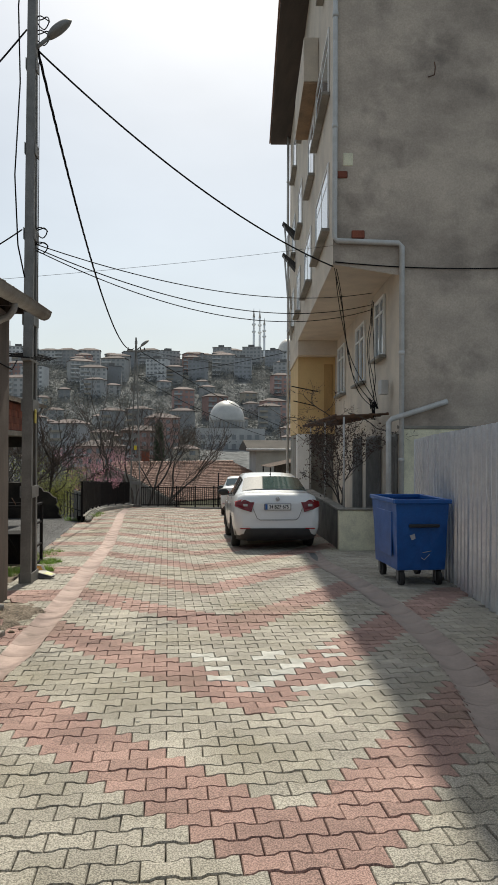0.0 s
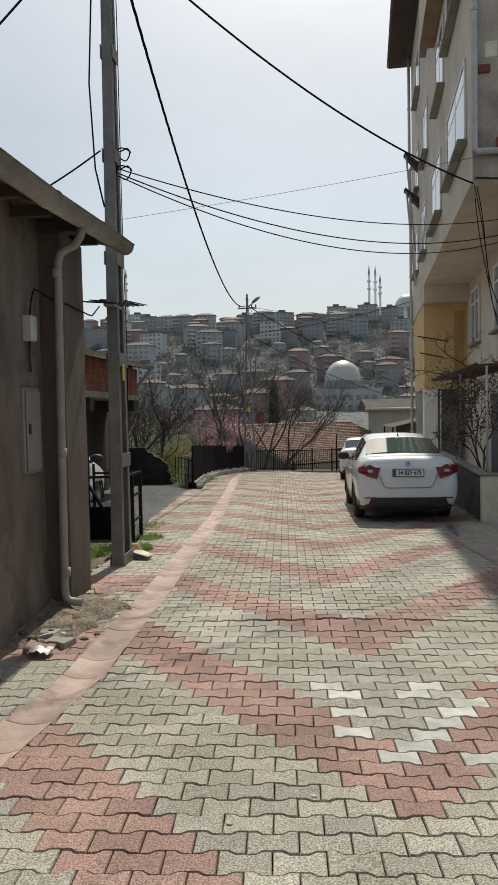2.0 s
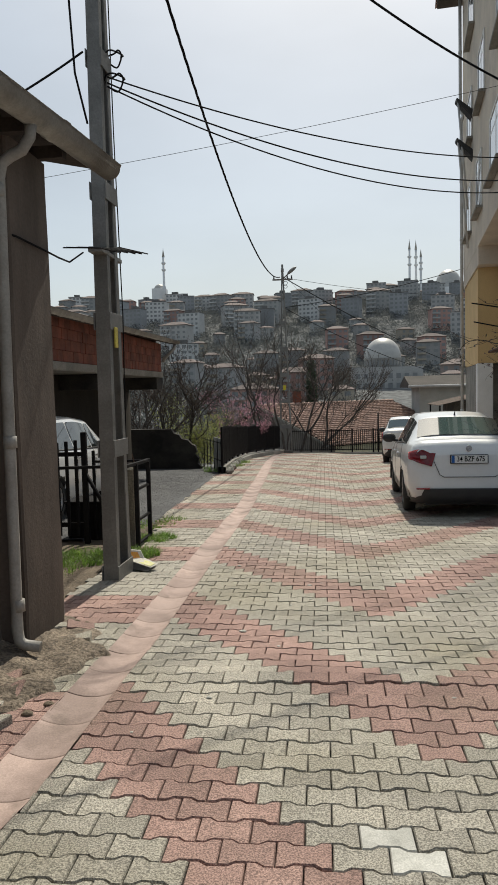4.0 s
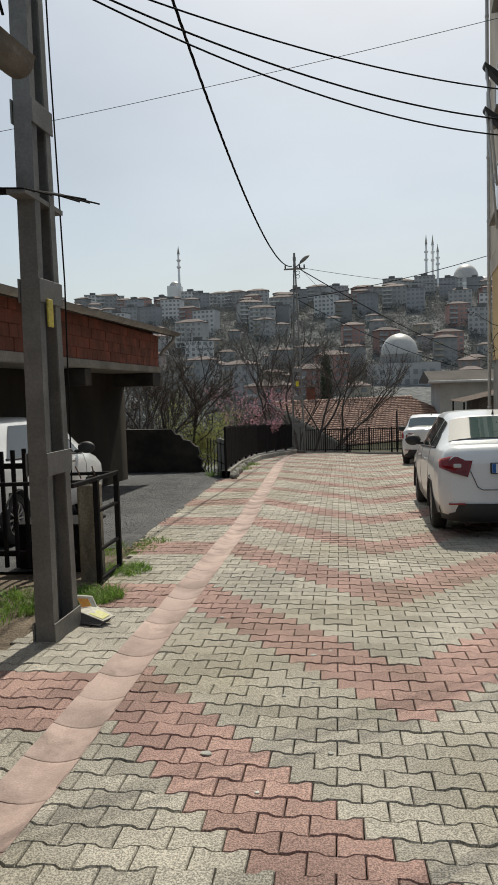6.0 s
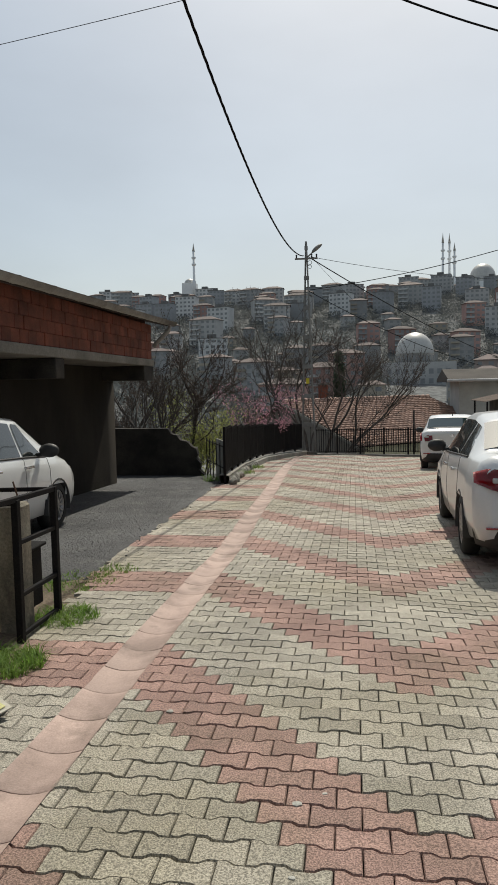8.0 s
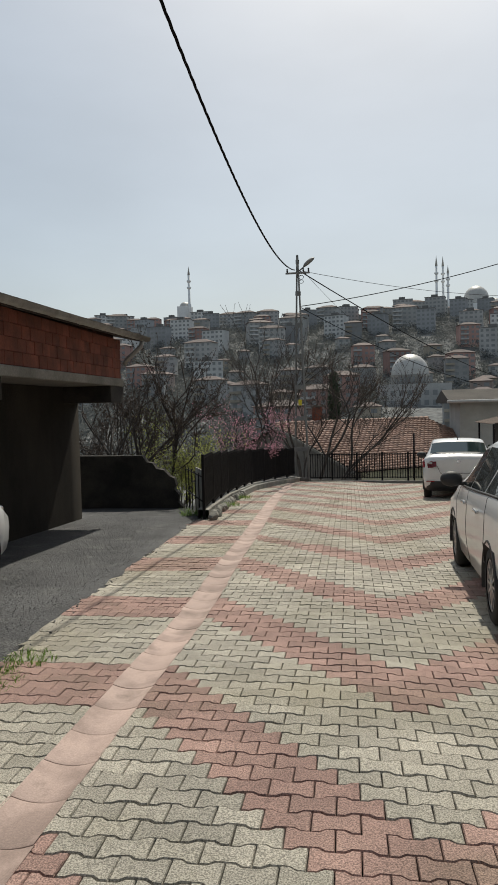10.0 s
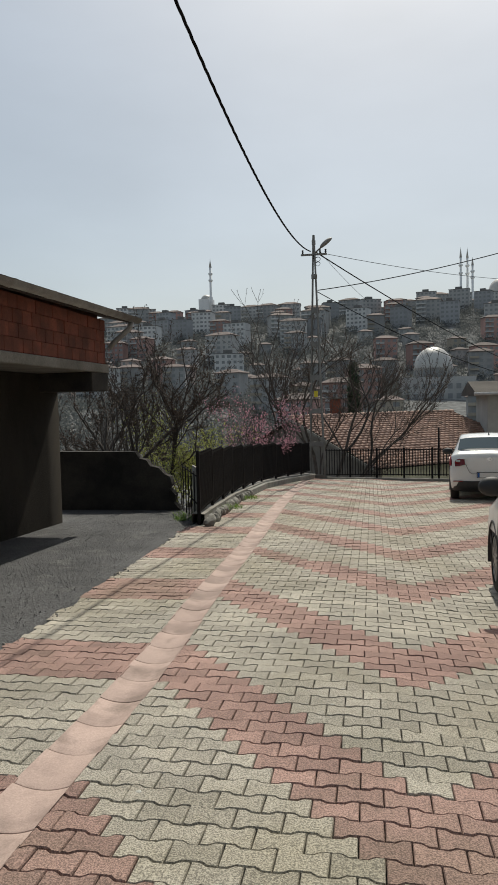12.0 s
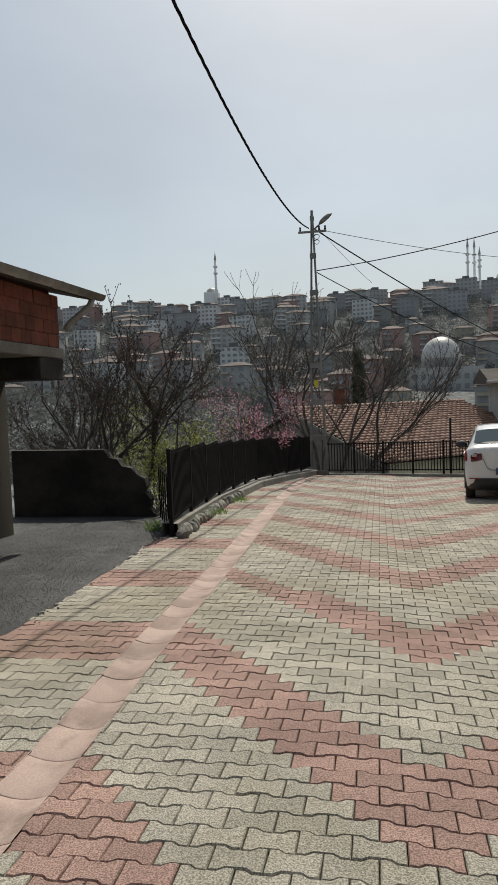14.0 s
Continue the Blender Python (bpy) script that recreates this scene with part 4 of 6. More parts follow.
cable((-1.4, 33.4, 4.8), (6.0, 41.0, 2.1), 0.25, 0.014, "thin black cable running down to a house")
cable((-1.25, 33.4, 6.0), (0.2, 34.8, 4.6), 0.05, 0.006, "thin stay wire at the street pole")

# ---- iron rail and concrete post near the pole ----
rail = thing("iron_railing", (-1.96, 10.9, -0.3), "short black iron railing with three bars", "railing")
for a, b, r in (((-1.94, 10.28, 0.66), (-1.97, 11.5, 0.62), 0.022), ((-1.95, 10.86, -0.3), (-1.95, 10.86, 0.64), 0.028), ((-1.97, 11.48, -0.33), (-1.97, 11.48, 0.64), 0.028),
                ((-1.95, 10.86, 0.36), (-1.97, 11.48, 0.34), 0.018), ((-1.95, 10.86, 0.02), (-1.97, 11.48, 0.0), 0.018), ((-1.95, 10.86, -0.24), (-1.97, 11.48, -0.26), 0.018),
                ((-1.95, 10.86, 0.62), (-2.9, 10.7, 0.62), 0.02), ((-1.97, 11.48, 0.62), (-2.6, 11.4, 0.62), 0.018), ((-2.6, 11.4, -0.3), (-2.6, 11.4, 0.75), 0.02), ((-2.9, 10.7, -0.3), (-2.9, 10.7, 0.85), 0.025)):
    bm = B()
    d = (Vector(b) - Vector(a))
    m = Matrix.Translation((Vector(a) + Vector(b)) / 2) @ d.to_track_quat("Z", "Y").to_matrix().to_4x4()
    obox(bm, m, r * 1.6, r * 1.6, d.length, 0.003)
    lpart("bar", bm, M_BLACK, rail)
for k in range(3):
    bm = B()
    tube(bm, [(-2.0 - 0.13 * k, 11.0, 0.63), (-2.02 - 0.15 * k, 10.98, 0.74)], 0.006, 5)
    lpart("wire_end", bm, M_RUST, rail)
cp = thing("concrete_post", (-2.15, 11.1, -0.3), "worn square concrete post behind the railing", "post")
bm = B()
box(bm, -2.19, -2.01, 11.02, 11.2, -0.45, 0.58, 0.02)
lpart("shaft", bm, mat("mossy_concrete", (0.34, 0.31, 0.24), (0.14, 0.125, 0.1), 0.95, scale=5, fine=50, grain=0.3, bump=0.6, stretch=(1, 1, 0.4)), cp)
gate = thing("iron_gate", (-3.3, 11.2, -0.3), "black iron picket gate in front of the yard", "gate")
for k in range(10):
    bm = B()
    box(bm, -3.75 + 0.11 * k, -3.715 + 0.11 * k, 11.19, 11.22, -0.22, 0.78 + 0.012 * k, 0.003)
    lpart("picket", bm, M_BLACK, gate)
for z in (-0.12, 0.7):
    bm = B()
    box(bm, -3.78, -2.67, 11.222, 11.25, z, z + 0.05)
    lpart("rail", bm, M_BLACK, gate)
bm = B()
box(bm, -2.67, -2.61, 11.17, 11.23, -0.4, 0.98, 0.005)
lpart("post", bm, M_BLACK, gate)
bm = B()
tube(bm, [(-2.63, 11.2, 0.5), (-2.3, 11.2, -0.1)], 0.025, 6)
lpart("brace", bm, M_BLACK, gate)
# Plain black box added for a low dark shape of unknown kind.
dbox = thing("metal_box", (-2.6, 11.6, -0.3), "low plain black box behind the railing", "box")
bm = B()
box(bm, -2.95, -2.25, 11.42, 11.85, -0.4, 0.12, 0.012)
lpart("body", bm, M_BLACK, dbox)
bm = B()
box(bm, -2.98, -2.22, 11.39, 11.88, 0.124, 0.15, 0.006)
lpart("lid", bm, M_BLACK, dbox)
lowt = thing("stone_ledge", (-3.0, 12.3, -0.33), "low row of rough edging stones beside the yard", "stones", kind="structure")
for k in range(9):
    stone("stone", (-2.25 - 0.2 * k + random.uniform(-0.05, 0.05), 12.45 + 0.03 * k, -0.32), (0.12, 0.09, 0.08), M_STONE, lowt)
stone_b = thing("corner_stone", (-1.93, 8.72, -0.2), "small pale block at the foot of the wall", "block")
bm = B()
box(bm, -1.96, -1.82, 8.1, 8.28, -0.3, -0.08, 0.015)
lpart("block", bm, M_STONE, stone_b)


# ---- grass ----
def tuft(at, r, n, h):
    g = thing("grass_tuft", at, "clump of fresh green grass at the paving edge", "grass", kind="stuff")
    bm = B()
    for _ in range(n):
        a, q = random.uniform(0, 6.28), r * math.sqrt(random.random())
        p = Vector((q * math.cos(a), q * math.sin(a), -0.02))
        lean = Vector((random.gauss(0, 0.5), random.gauss(0, 0.5), 1)).normalized() * h * random.uniform(0.5, 1.2)
        s = Vector((math.cos(a * 3), math.sin(a * 3), 0)) * 0.004
        mid = p + lean * 0.55
        tip = p + lean + Vector((lean.x, lean.y, -0.3 * h * random.random())) * 0.7
        v = [bm.verts.new(c) for c in (p - s, p + s, mid + s * 0.8, mid - s * 0.8, tip)]
        bm.faces.new((v[0], v[1], v[2], v[3]))
        bm.faces.new((v[3], v[2], v[4]))
    part("blades", bm, M_GRASS, g, fix=False)


for at, r, n, h in (((-1.86, 10.45, -0.26), 0.24, 1100, 0.1), ((-1.9, 11.4, -0.3), 0.25, 1100, 0.09), ((-2.2, 12.4, -0.33), 0.35, 700, 0.07), ((-2.35, 10.2, -0.24), 0.35, 900, 0.1),
                    ((-2.6, 9.6, -0.22), 0.4, 350, 0.1), ((-2.75, 21.6, -0.66), 0.3, 200, 0.18), ((-2.3, 22.9, -0.66), 0.2, 120, 0.12), ((-2.0, 12.9, -0.33), 0.18, 120, 0.07), ((-2.35, 25.2, -0.8), 0.2, 120, 0.12)):
    tuft(at, r, n, h)

# ---- litter ----
carton = thing("carton", (-1.66, 9.8, -0.24), "torn open printed cardboard carton lying on the paving", "carton")
M_CARTON = mat("printed_card", (0.4, 0.37, 0.3), (0.55, 0.53, 0.46), 0.7, scale=14, fine=60, grain=0.1, bump=0.05)
bm = B()
prism(bm, [(-0.13, -0.01, 0.1), (0.17, -0.12, 0.03), (0.24, 0.0, 0.045), (0.02, 0.14, 0.1), (-0.08, 0.12, 0.13)], (0.0, 0.0, 0.008))
part("flap", bm, M_CARTON, carton, "creased pale printed lid")
bm = B()
prism(bm, [(-0.1, 0.05, 0.1), (-0.16, 0.08, 0.23), (-0.02, 0.14, 0.2), (0.04, 0.1, 0.09)], (0.0, 0.012, 0.006))
part("raised_flap", bm, M_CARTON, carton)
bm = B()
prism(bm, [(0.0, -0.04, 0.082), (0.16, -0.1, 0.047), (0.2, -0.01, 0.062), (0.06, 0.06, 0.09)], (0.0, 0.0, 0.003))
part("print_band", bm, mat("yellow_green_print", (0.5, 0.5, 0.12), (0.55, 0.5, 0.3), 0.6, scale=25, fine=80, grain=0.15, bump=0), carton, "yellow-green printed band")
bm = B()
prism(bm, [(-0.2, -0.06, 0.0), (0.15, -0.15, 0.0), (0.17, -0.12, 0.028), (-0.13, -0.01, 0.098), (-0.21, 0.0, 0.08)], (0.04, 0.14, 0.0))
part("body", bm, mat("dark_card", (0.09, 0.085, 0.08), (0.06, 0.057, 0.054), 0.85, scale=8, fine=60, grain=0.15, bump=0.1), carton, "dark grey card body")
bm = B()
prism(bm, [(-0.09, 0.045, 0.12), (-0.135, 0.065, 0.205), (-0.05, 0.105, 0.19), (-0.01, 0.08, 0.12)], (0.0, -0.006, 0.003))
part("print", bm, mat("orange_print", (0.65, 0.22, 0.05), (0.7, 0.4, 0.06), 0.6, scale=30, fine=90, grain=0.1, bump=0), carton, "orange and yellow printed picture")
carton.scale = (0.75, 0.75, 0.7)
paper = thing("paper_scrap", (-1.58, 6.25, -0.15), "crumpled white paper scrap by the gutter", "paper")
bm = B()
grid(bm, [[(0.08 * u, 0.06 * v, 0.03 + 0.04 * noise.noise((u * 2.2, v * 2.2, 8))) for u in np.linspace(-1, 1, 8)] for v in np.linspace(-1, 1, 8)])
part("sheet", bm, M_WHITE, paper)

random.seed(31)
verts, faces = [], []
for _ in range(9000):
    y = random.uniform(12.6, 22.8)
    x = left_x(y) - 0.06 - abs(random.gauss(0, 1.6))
    if x < -5.0:
        continue
    z = road_z(y) + 0.018
    r = random.uniform(0.002, 0.006)
    i = len(verts)
    verts += [(x + r, y, z), (x, y + r, z + 0.2 * r), (x - r, y, z), (x, y - r, z - 0.2 * r), (x + 0.3 * r, y, z + r), (x, y, z - r)]
    faces += [(i, i + 1, i + 4), (i + 1, i + 2, i + 4), (i + 2, i + 3, i + 4), (i + 3, i, i + 4), (i + 1, i, i + 5), (i + 2, i + 1, i + 5), (i + 3, i + 2, i + 5), (i, i + 3, i + 5)]
me = bpy.data.meshes.new("gravel")
me.from_pydata(verts, [], faces)
me.materials.append(mat("gravel_grain", (0.11, 0.11, 0.11), (0.06, 0.06, 0.06), 0.9, scale=30, fine=90, grain=0.3, bump=0, per_island=0.5))
tagged(new("gravel", me), "loose pale grit scattered over the asphalt yard", "gravel", kind="stuff")


# ---- crumbled asphalt edge ----
random.seed(32)
bm = B()
for _ in range(220):
    y = random.uniform(12.7, 21.2)
    x = left_x(y) + random.gauss(0.0, 0.06)
    r = random.choice((0.006, 0.008, 0.01, 0.014)) * random.uniform(0.7, 1.3)
    m = Matrix.Translation((x, y, street_z(x, y) + r * 0.25)) @ Euler((random.random() * 6, random.random() * 6, random.random() * 6)).to_matrix().to_4x4() @ Matrix.Diagonal((r, r * random.uniform(0.6, 1), r * random.uniform(0.4, 0.8), 1))
    bmesh.ops.create_icosphere(bm, subdivisions=1, radius=1, matrix=m)
crumbs = part("asphalt_crumbs", bm, mat("asphalt_crumb", (0.26, 0.25, 0.235), (0.14, 0.135, 0.125), 0.92, scale=30, fine=90, grain=0.3, bump=0.2, per_island=0.5), fix=False)
tagged(crumbs, "loose crumbs of asphalt and stone along the yard edge", "rubble", kind="stuff")

# ---- pebbles on the paving ----
random.seed(63)
for x, y, r in ((-0.47, 7.95, 0.024), (-0.05, 9.21, 0.02), (-0.73, 9.94, 0.018), (0.78, 16.53, 0.02), (-1.96, 25.5, 0.03)) + tuple((random.uniform(-1.0, 1.4), random.uniform(3.0, 20.0), random.uniform(0.008, 0.014)) for _ in range(22)):
    pb = thing("pebble", (x, y, street_z(x, y)), "small pale stone lying on the paving", "pebble", group="pebbles on the street")
    stone("stone", (0, 0, r * 0.2), (r, r * 0.8, r * 0.28), M_WHITE_PAVER, pb)


# ---- parked cars ----
SEDAN = dict(
    rows=(  # y, z bottom, half width sill, half width max, z max, z belt, half width belt, z top, half width top
        (-2.27, 0.42, 0.60, 0.70, 0.60, 0.84, 0.60, 0.88, 0.52), (-2.235, 0.30, 0.74, 0.815, 0.60, 0.95, 0.72, 1.02, 0.60), (-2.13, 0.25, 0.80, 0.87, 0.62, 1.03, 0.77, 1.085, 0.64),
        (-1.72, 0.21, 0.83, 0.893, 0.63, 1.03, 0.81, 1.10, 0.66), (-1.0, 0.19, 0.84, 0.895, 0.62, 1.01, 0.835, 1.41, 0.55), (-0.5, 0.18, 0.845, 0.896, 0.60, 0.99, 0.84, 1.475, 0.55),
        (0.15, 0.18, 0.845, 0.896, 0.58, 0.97, 0.84, 1.485, 0.55), (0.55, 0.18, 0.845, 0.893, 0.58, 0.96, 0.835, 1.44, 0.55), (1.35, 0.19, 0.84, 0.89, 0.58, 0.95, 0.80, 1.02, 0.70),
        (1.85, 0.2, 0.82, 0.875, 0.56, 0.86, 0.76, 0.93, 0.64), (2.12, 0.22, 0.76, 0.80, 0.52, 0.72, 0.66, 0.78, 0.52), (2.26, 0.3, 0.58, 0.60, 0.48, 0.58, 0.5, 0.62, 0.4)),
    rear=-1.25, front=1.387, wheel=0.315, glass=((-1.72, -1.0), (0.55, 1.35)), side=(-1.42, 1.05), pillars=(-0.72, 0.18))
HATCH = dict(
    rows=(
        (-1.99, 0.42, 0.60, 0.68, 0.60, 0.86, 0.62, 0.92, 0.56), (-1.955, 0.30, 0.73, 0.78, 0.60, 0.95, 0.74, 1.0, 0.62), (-1.88, 0.26, 0.77, 0.82, 0.62, 0.99, 0.77, 1.04, 0.63),
        (-1.80, 0.22, 0.79, 0.835, 0.63, 0.99, 0.78, 1.08, 0.63), (-1.58, 0.2, 0.80, 0.84, 0.62, 0.98, 0.785, 1.38, 0.57), (-1.25, 0.19, 0.80, 0.84, 0.62, 0.97, 0.79, 1.445, 0.57),
        (-0.2, 0.18, 0.80, 0.84, 0.58, 0.95, 0.79, 1.465, 0.58), (0.45, 0.18, 0.80, 0.84, 0.58, 0.94, 0.785, 1.42, 0.57), (1.15, 0.19, 0.80, 0.84, 0.58, 0.92, 0.76, 1.0, 0.68),
        (1.6, 0.2, 0.78, 0.82, 0.56, 0.84, 0.72, 0.9, 0.6), (1.86, 0.22, 0.7, 0.74, 0.52, 0.7, 0.62, 0.76, 0.5), (1.98, 0.3, 0.55, 0.57, 0.48, 0.56, 0.48, 0.6, 0.38)),
    rear=-1.35, front=1.12, wheel=0.3, glass=((-1.80, -1.58), (0.45, 1.15)), side=(-1.5, 0.9), pillars=(-0.55, 0.25))


def section(spec, y):
    ys = [r[0] for r in spec["rows"]]
    return [float(np.interp(y, ys, [r[i] for r in spec["rows"]])) for i in range(1, 9)]


def profile(spec, y):
    zb, w0, w1, zm, zl, wl, zt, wt = section(spec, y)
    return [(0, zb), (w0 * 0.8, zb), (w0, zb + 0.05), (w1 * 0.985, zm * 0.72), (w1, zm), (w1 * 0.985, zm + (zl - zm) * 0.6), (wl + 0.02, zl - 0.025), (wl, zl),
            (wl + (wt - wl) * 0.5, zl + (zt - zl) * 0.52), (wt + 0.04, zt - 0.055 * min(1, (zt - zl) / 0.2)), (wt - 0.02, zt - 0.018 * min(1, (zt - zl) / 0.2)), (wt * 0.6, zt + 0.004), (0, zt + 0.012)]


def side_point(spec, y, k, out=0.0):
    """Point on the side window band at y; k runs from belt to roof."""
    _, _, _, _, zl, wl, zt, wt = section(spec, y)
    return (wl + (wt + 0.04 - wl) * k + out, y, zl + (zt - 0.055 - zl) * k)


def car(spec, m, label, plate="", blue=True, group=""):
    c = thing("car", (0, 0, 0), label, "car", group=group)
    rows = spec["rows"]
    ys = sorted(set([r[0] for r in rows] + list(np.linspace(rows[0][0], rows[-1][0], 46))))
    bm = B()
    loop = []
    for y in ys:
        p = profile(spec, y)
        loop.append([(x, y, z) for x, z in p] + [(-x, y, z) for x, z in p[-2:0:-1]])
    vs = grid(bm, loop, closed=True)
    bm.faces.new(vs[0]), bm.faces.new(vs[-1])
    # cut the wheel openings out of the flanks
    kill = []
    for f in bm.faces:
        cc = f.calc_center_median()
        for ax in (spec["rear"], spec["front"]):
            if abs(cc.x) > 0.5 and math.hypot(cc.y - ax, cc.z - spec["wheel"]) < spec["wheel"] + 0.035:
                kill.append(f)
                break
    bmesh.ops.delete(bm, geom=kill, context="FACES")
    body = part("body", bm, M_CARWHITE, c, "white painted car body")
    # dark underbody and wheel housings
    bm = B()
    y0, y1 = rows[0][0] + 0.12, rows[-1][0] - 0.2
    box(bm, -0.62, 0.62, y0, y1, 0.19, 0.75)
    part("underbody", bm, M_TRIM, c)
    R = spec["wheel"]
    for ax in (spec["rear"], spec["front"]):
        for sg in (-1, 1):
            wmax = section(spec, ax)[2]
            bm = B()
            ring = []
            for a in np.linspace(-0.25, math.pi + 0.25, 15):
                cy, cz = math.cos(a), math.sin(a)
                ring.append([(sg * (wmax + o), ax + cy * (R + g), R + cz * (R + g)) for o, g in ((-0.3, 0.05), (0.0, 0.05), (0.006, 0.03), (-0.3, 0.028))])
            grid(bm, ring)
            part("wheel_arch", bm, M_TRIM, c)
            # tyre and rim
            bm = B()
            prof = [(-0.19, R - 0.1), (-0.19, R - 0.03), (-0.165, R), (-0.03, R), (-0.006, R - 0.03), (-0.002, R - 0.1)]
            rings = [[(sg * (wmax - 0.012 + o), ax + q * math.cos(a), R + q * math.sin(a)) for o, q in prof] for a in np.linspace(0, 2 * math.pi, 33)]
            grid(bm, rings)
            tyre = part("tyre", bm, M_RUBBER, None)
            bm = B()
            rings = [[(sg * (wmax - 0.02 + o), ax + q * math.cos(a), R + q * math.sin(a)) for o, q in ((-0.17, R - 0.1), (-0.004, R - 0.1), (0.0, R - 0.115), (-0.03, R - 0.13), (-0.12, R - 0.14))] for a in np.linspace(0, 2 * math.pi, 33)]
            grid(bm, rings)
            for k in range(12):
                a = 2 * math.pi * k / 12
                d = Vector((0, math.cos(a), math.sin(a)))
                mm = Matrix.Translation(Vector((sg * (wmax - 0.035), ax, R)) + d * (R - 0.1) * 0.52) @ Matrix.Rotation(a, 4, "X")
                obox(bm, mm, 0.022, (R - 0.1) * 0.95, 0.022)
            tube(bm, [(sg * (wmax - 0.07), ax, R), (sg * (wmax - 0.02), ax, R)], 0.045, 12)
            rim = part("rim", bm, M_ALLOY, None, "multi-spoke alloy rim")
            bm = B()
            tube(bm, [(sg * (wmax - 0.15), ax, R), (sg * (wmax - 0.12), ax, R)], R - 0.11, 20)
            w = part("wheel", bm, M_TRIM, c)
            tyre.parent = w
            rim.parent = w
    # side windows, mirrored
    a, b = spec["side"]
    p1, p2 = spec["pillars"]
    for sg in (-1, 1):
        for u, v in ((a, p1 - 0.03), (p1 + 0.03, p2 - 0.03), (p2 + 0.03, b)):
            bm = B()
            n = 10
            rowsg = []
            for k in (0.06, 0.35, 0.65, 0.93):
                rr = []
                for i in range(n + 1):
                    y = u + (v - u) * i / n
                    if u == a:
                        y = max(y, a + 0.42 * k)
                    if v == b:
                        y = min(y, b - 0.52 * k)
                    q = side_point(spec, y, k, 0.006)
                    rr.append((sg * q[0], q[1], q[2]))
                rowsg.append(rr)
            grid(bm, rowsg)
            part("side_window", bm, M_GLASS, c)
        bm = B()
        tube(bm, [[sg * q for q in side_point(spec, y, 0.03, 0.004)[:1]] + list(side_point(spec, y, 0.03)[1:]) for y in np.linspace(a, b, 14)], 0.012, 6)
        part("window_strip", bm, M_TRIM, c)
        # mirror
        bm = B()
        my = b - 0.22
        q = side_point(spec, my, 0.12)
        bmesh.ops.create_uvsphere(bm, u_segments=12, v_segments=8, radius=1, matrix=Matrix.Translation((sg * (q[0] + 0.16), my, q[2] + 0.05)) @ Matrix.Diagonal((0.13, 0.07, 0.085, 1)))
        box(bm, sg * (q[0] - 0.01), sg * (q[0] + 0.1), my - 0.02, my + 0.03, q[2] - 0.02, q[2] + 0.02, 0.005)
        for f in bm.faces:
            f.smooth = True
        part("mirror", bm, M_TRIM, c, "black door mirror")
        for y in (p1 + 0.1, p2 + 0.05 + 0.35 * 0):
            bm = B()
            w = section(spec, y)[2]
            box(bm, sg * (w - 0.01), sg * (w + 0.028), y - 0.11, y + 0.1, 0.83, 0.86, 0.008)
            part("door_handle", bm, M_CHROME, c)
        for y in (p1 - 0.28 if spec is SEDAN else p1, p2, b + 0.0):
            bm = B()
            pr = [(w, z) for w, z in profile(spec, y)[2:8]]
            tube(bm, [(sg * (w + 0.0005), y, z) for w, z in pr], 0.0035, 4)
            part("door_gap", bm, M_TRIM, c)
    # rear and front glass
    for (u, v), mt, nm in ((spec["glass"][0], M_REARGLASS, "rear_window"), (spec["glass"][1], M_GLASS, "windscreen")):
        bm = B()
        rowsg = []
        for k in np.linspace(0.1, 0.9, 7):
            y = u + (v - u) * k
            _, _, _, _, zl, wl, zt, wt = section(spec, y)
            ww = wt - 0.0 + (0.06 if nm == "rear_window" else 0.02) * (1 - abs(k - 0.5))
            ww = wt + (0.035 if nm == "rear_window" else 0.01)
            nx = Vector((0, -(section(spec, v)[6] - section(spec, u)[6]), v - u)).normalized()
            if nx.z < 0:
                nx = -nx
            rowsg.append([Vector((ww * x, y, zt + 0.012 - 0.04 * abs(x) ** 3.5)) + nx * 0.015 for x in np.linspace(-1, 1, 11)])
        grid(bm, rowsg)
        part(nm, bm, mt, c, "tinted rear window" if nm == "rear_window" else "")
    # lights
    yr = rows[0][0]
    for sg in (-1, 1):
        bm = B()
        if spec is SEDAN:
            up_e, lo_e = ((0.46, 0.955), (0.6, 0.972), (0.74, 0.965), (0.86, 0.93)), ((0.46, 0.94), (0.53, 0.735), (0.7, 0.78), (0.86, 0.84))
        else:
            up_e, lo_e = ((0.52, 0.97), (0.64, 0.985), (0.74, 0.985), (0.83, 0.95)), ((0.5, 0.78), (0.62, 0.75), (0.72, 0.74), (0.83, 0.76))
        sheet_pts = []
        for k in np.linspace(0, 1, 5):
            row = []
            for q in np.linspace(0, 3, 13):
                ux, uz = (float(np.interp(q, (0, 1, 2, 3), [e[n] for e in up_e])) for n in (0, 1))
                lx, lz = (float(np.interp(q, (0, 1, 2, 3), [e[n] for e in lo_e])) for n in (0, 1))
                x, z = ux + (lx - ux) * k, uz + (lz - uz) * k
                k0 = 0.6 if spec is SEDAN else 0.54
                row.append((sg * (x + 0.006), yr - 0.028 + 0.06 * smooth(0.84, 0.97, z) + 0.1 * smooth(k0, k0 + 0.28, x) ** 2, z))
            sheet_pts.append(row)
        grid(bm, sheet_pts)
        bmesh.ops.solidify(bm, geom=bm.faces[:], thickness=0.02)
        lamp = part("tail_light", bm, M_LAMPRED, c, "red tail light")
        bm = B()
        yl = yr - 0.03
        box(bm, sg * 0.61, sg * 0.7, yl - 0.004, yl + 0.05, 0.84, 0.885, 0.008)
        part("reverse_lens", bm, M_PVC, lamp)
        bm = B()
        box(bm, sg * 0.56, sg * 0.76, yr - 0.016, yr + 0.08, 0.415, 0.435, 0.006)
        part("reflector", bm, M_LAMPRED, c)
        bm = B()
        fr = rows[-1][0]
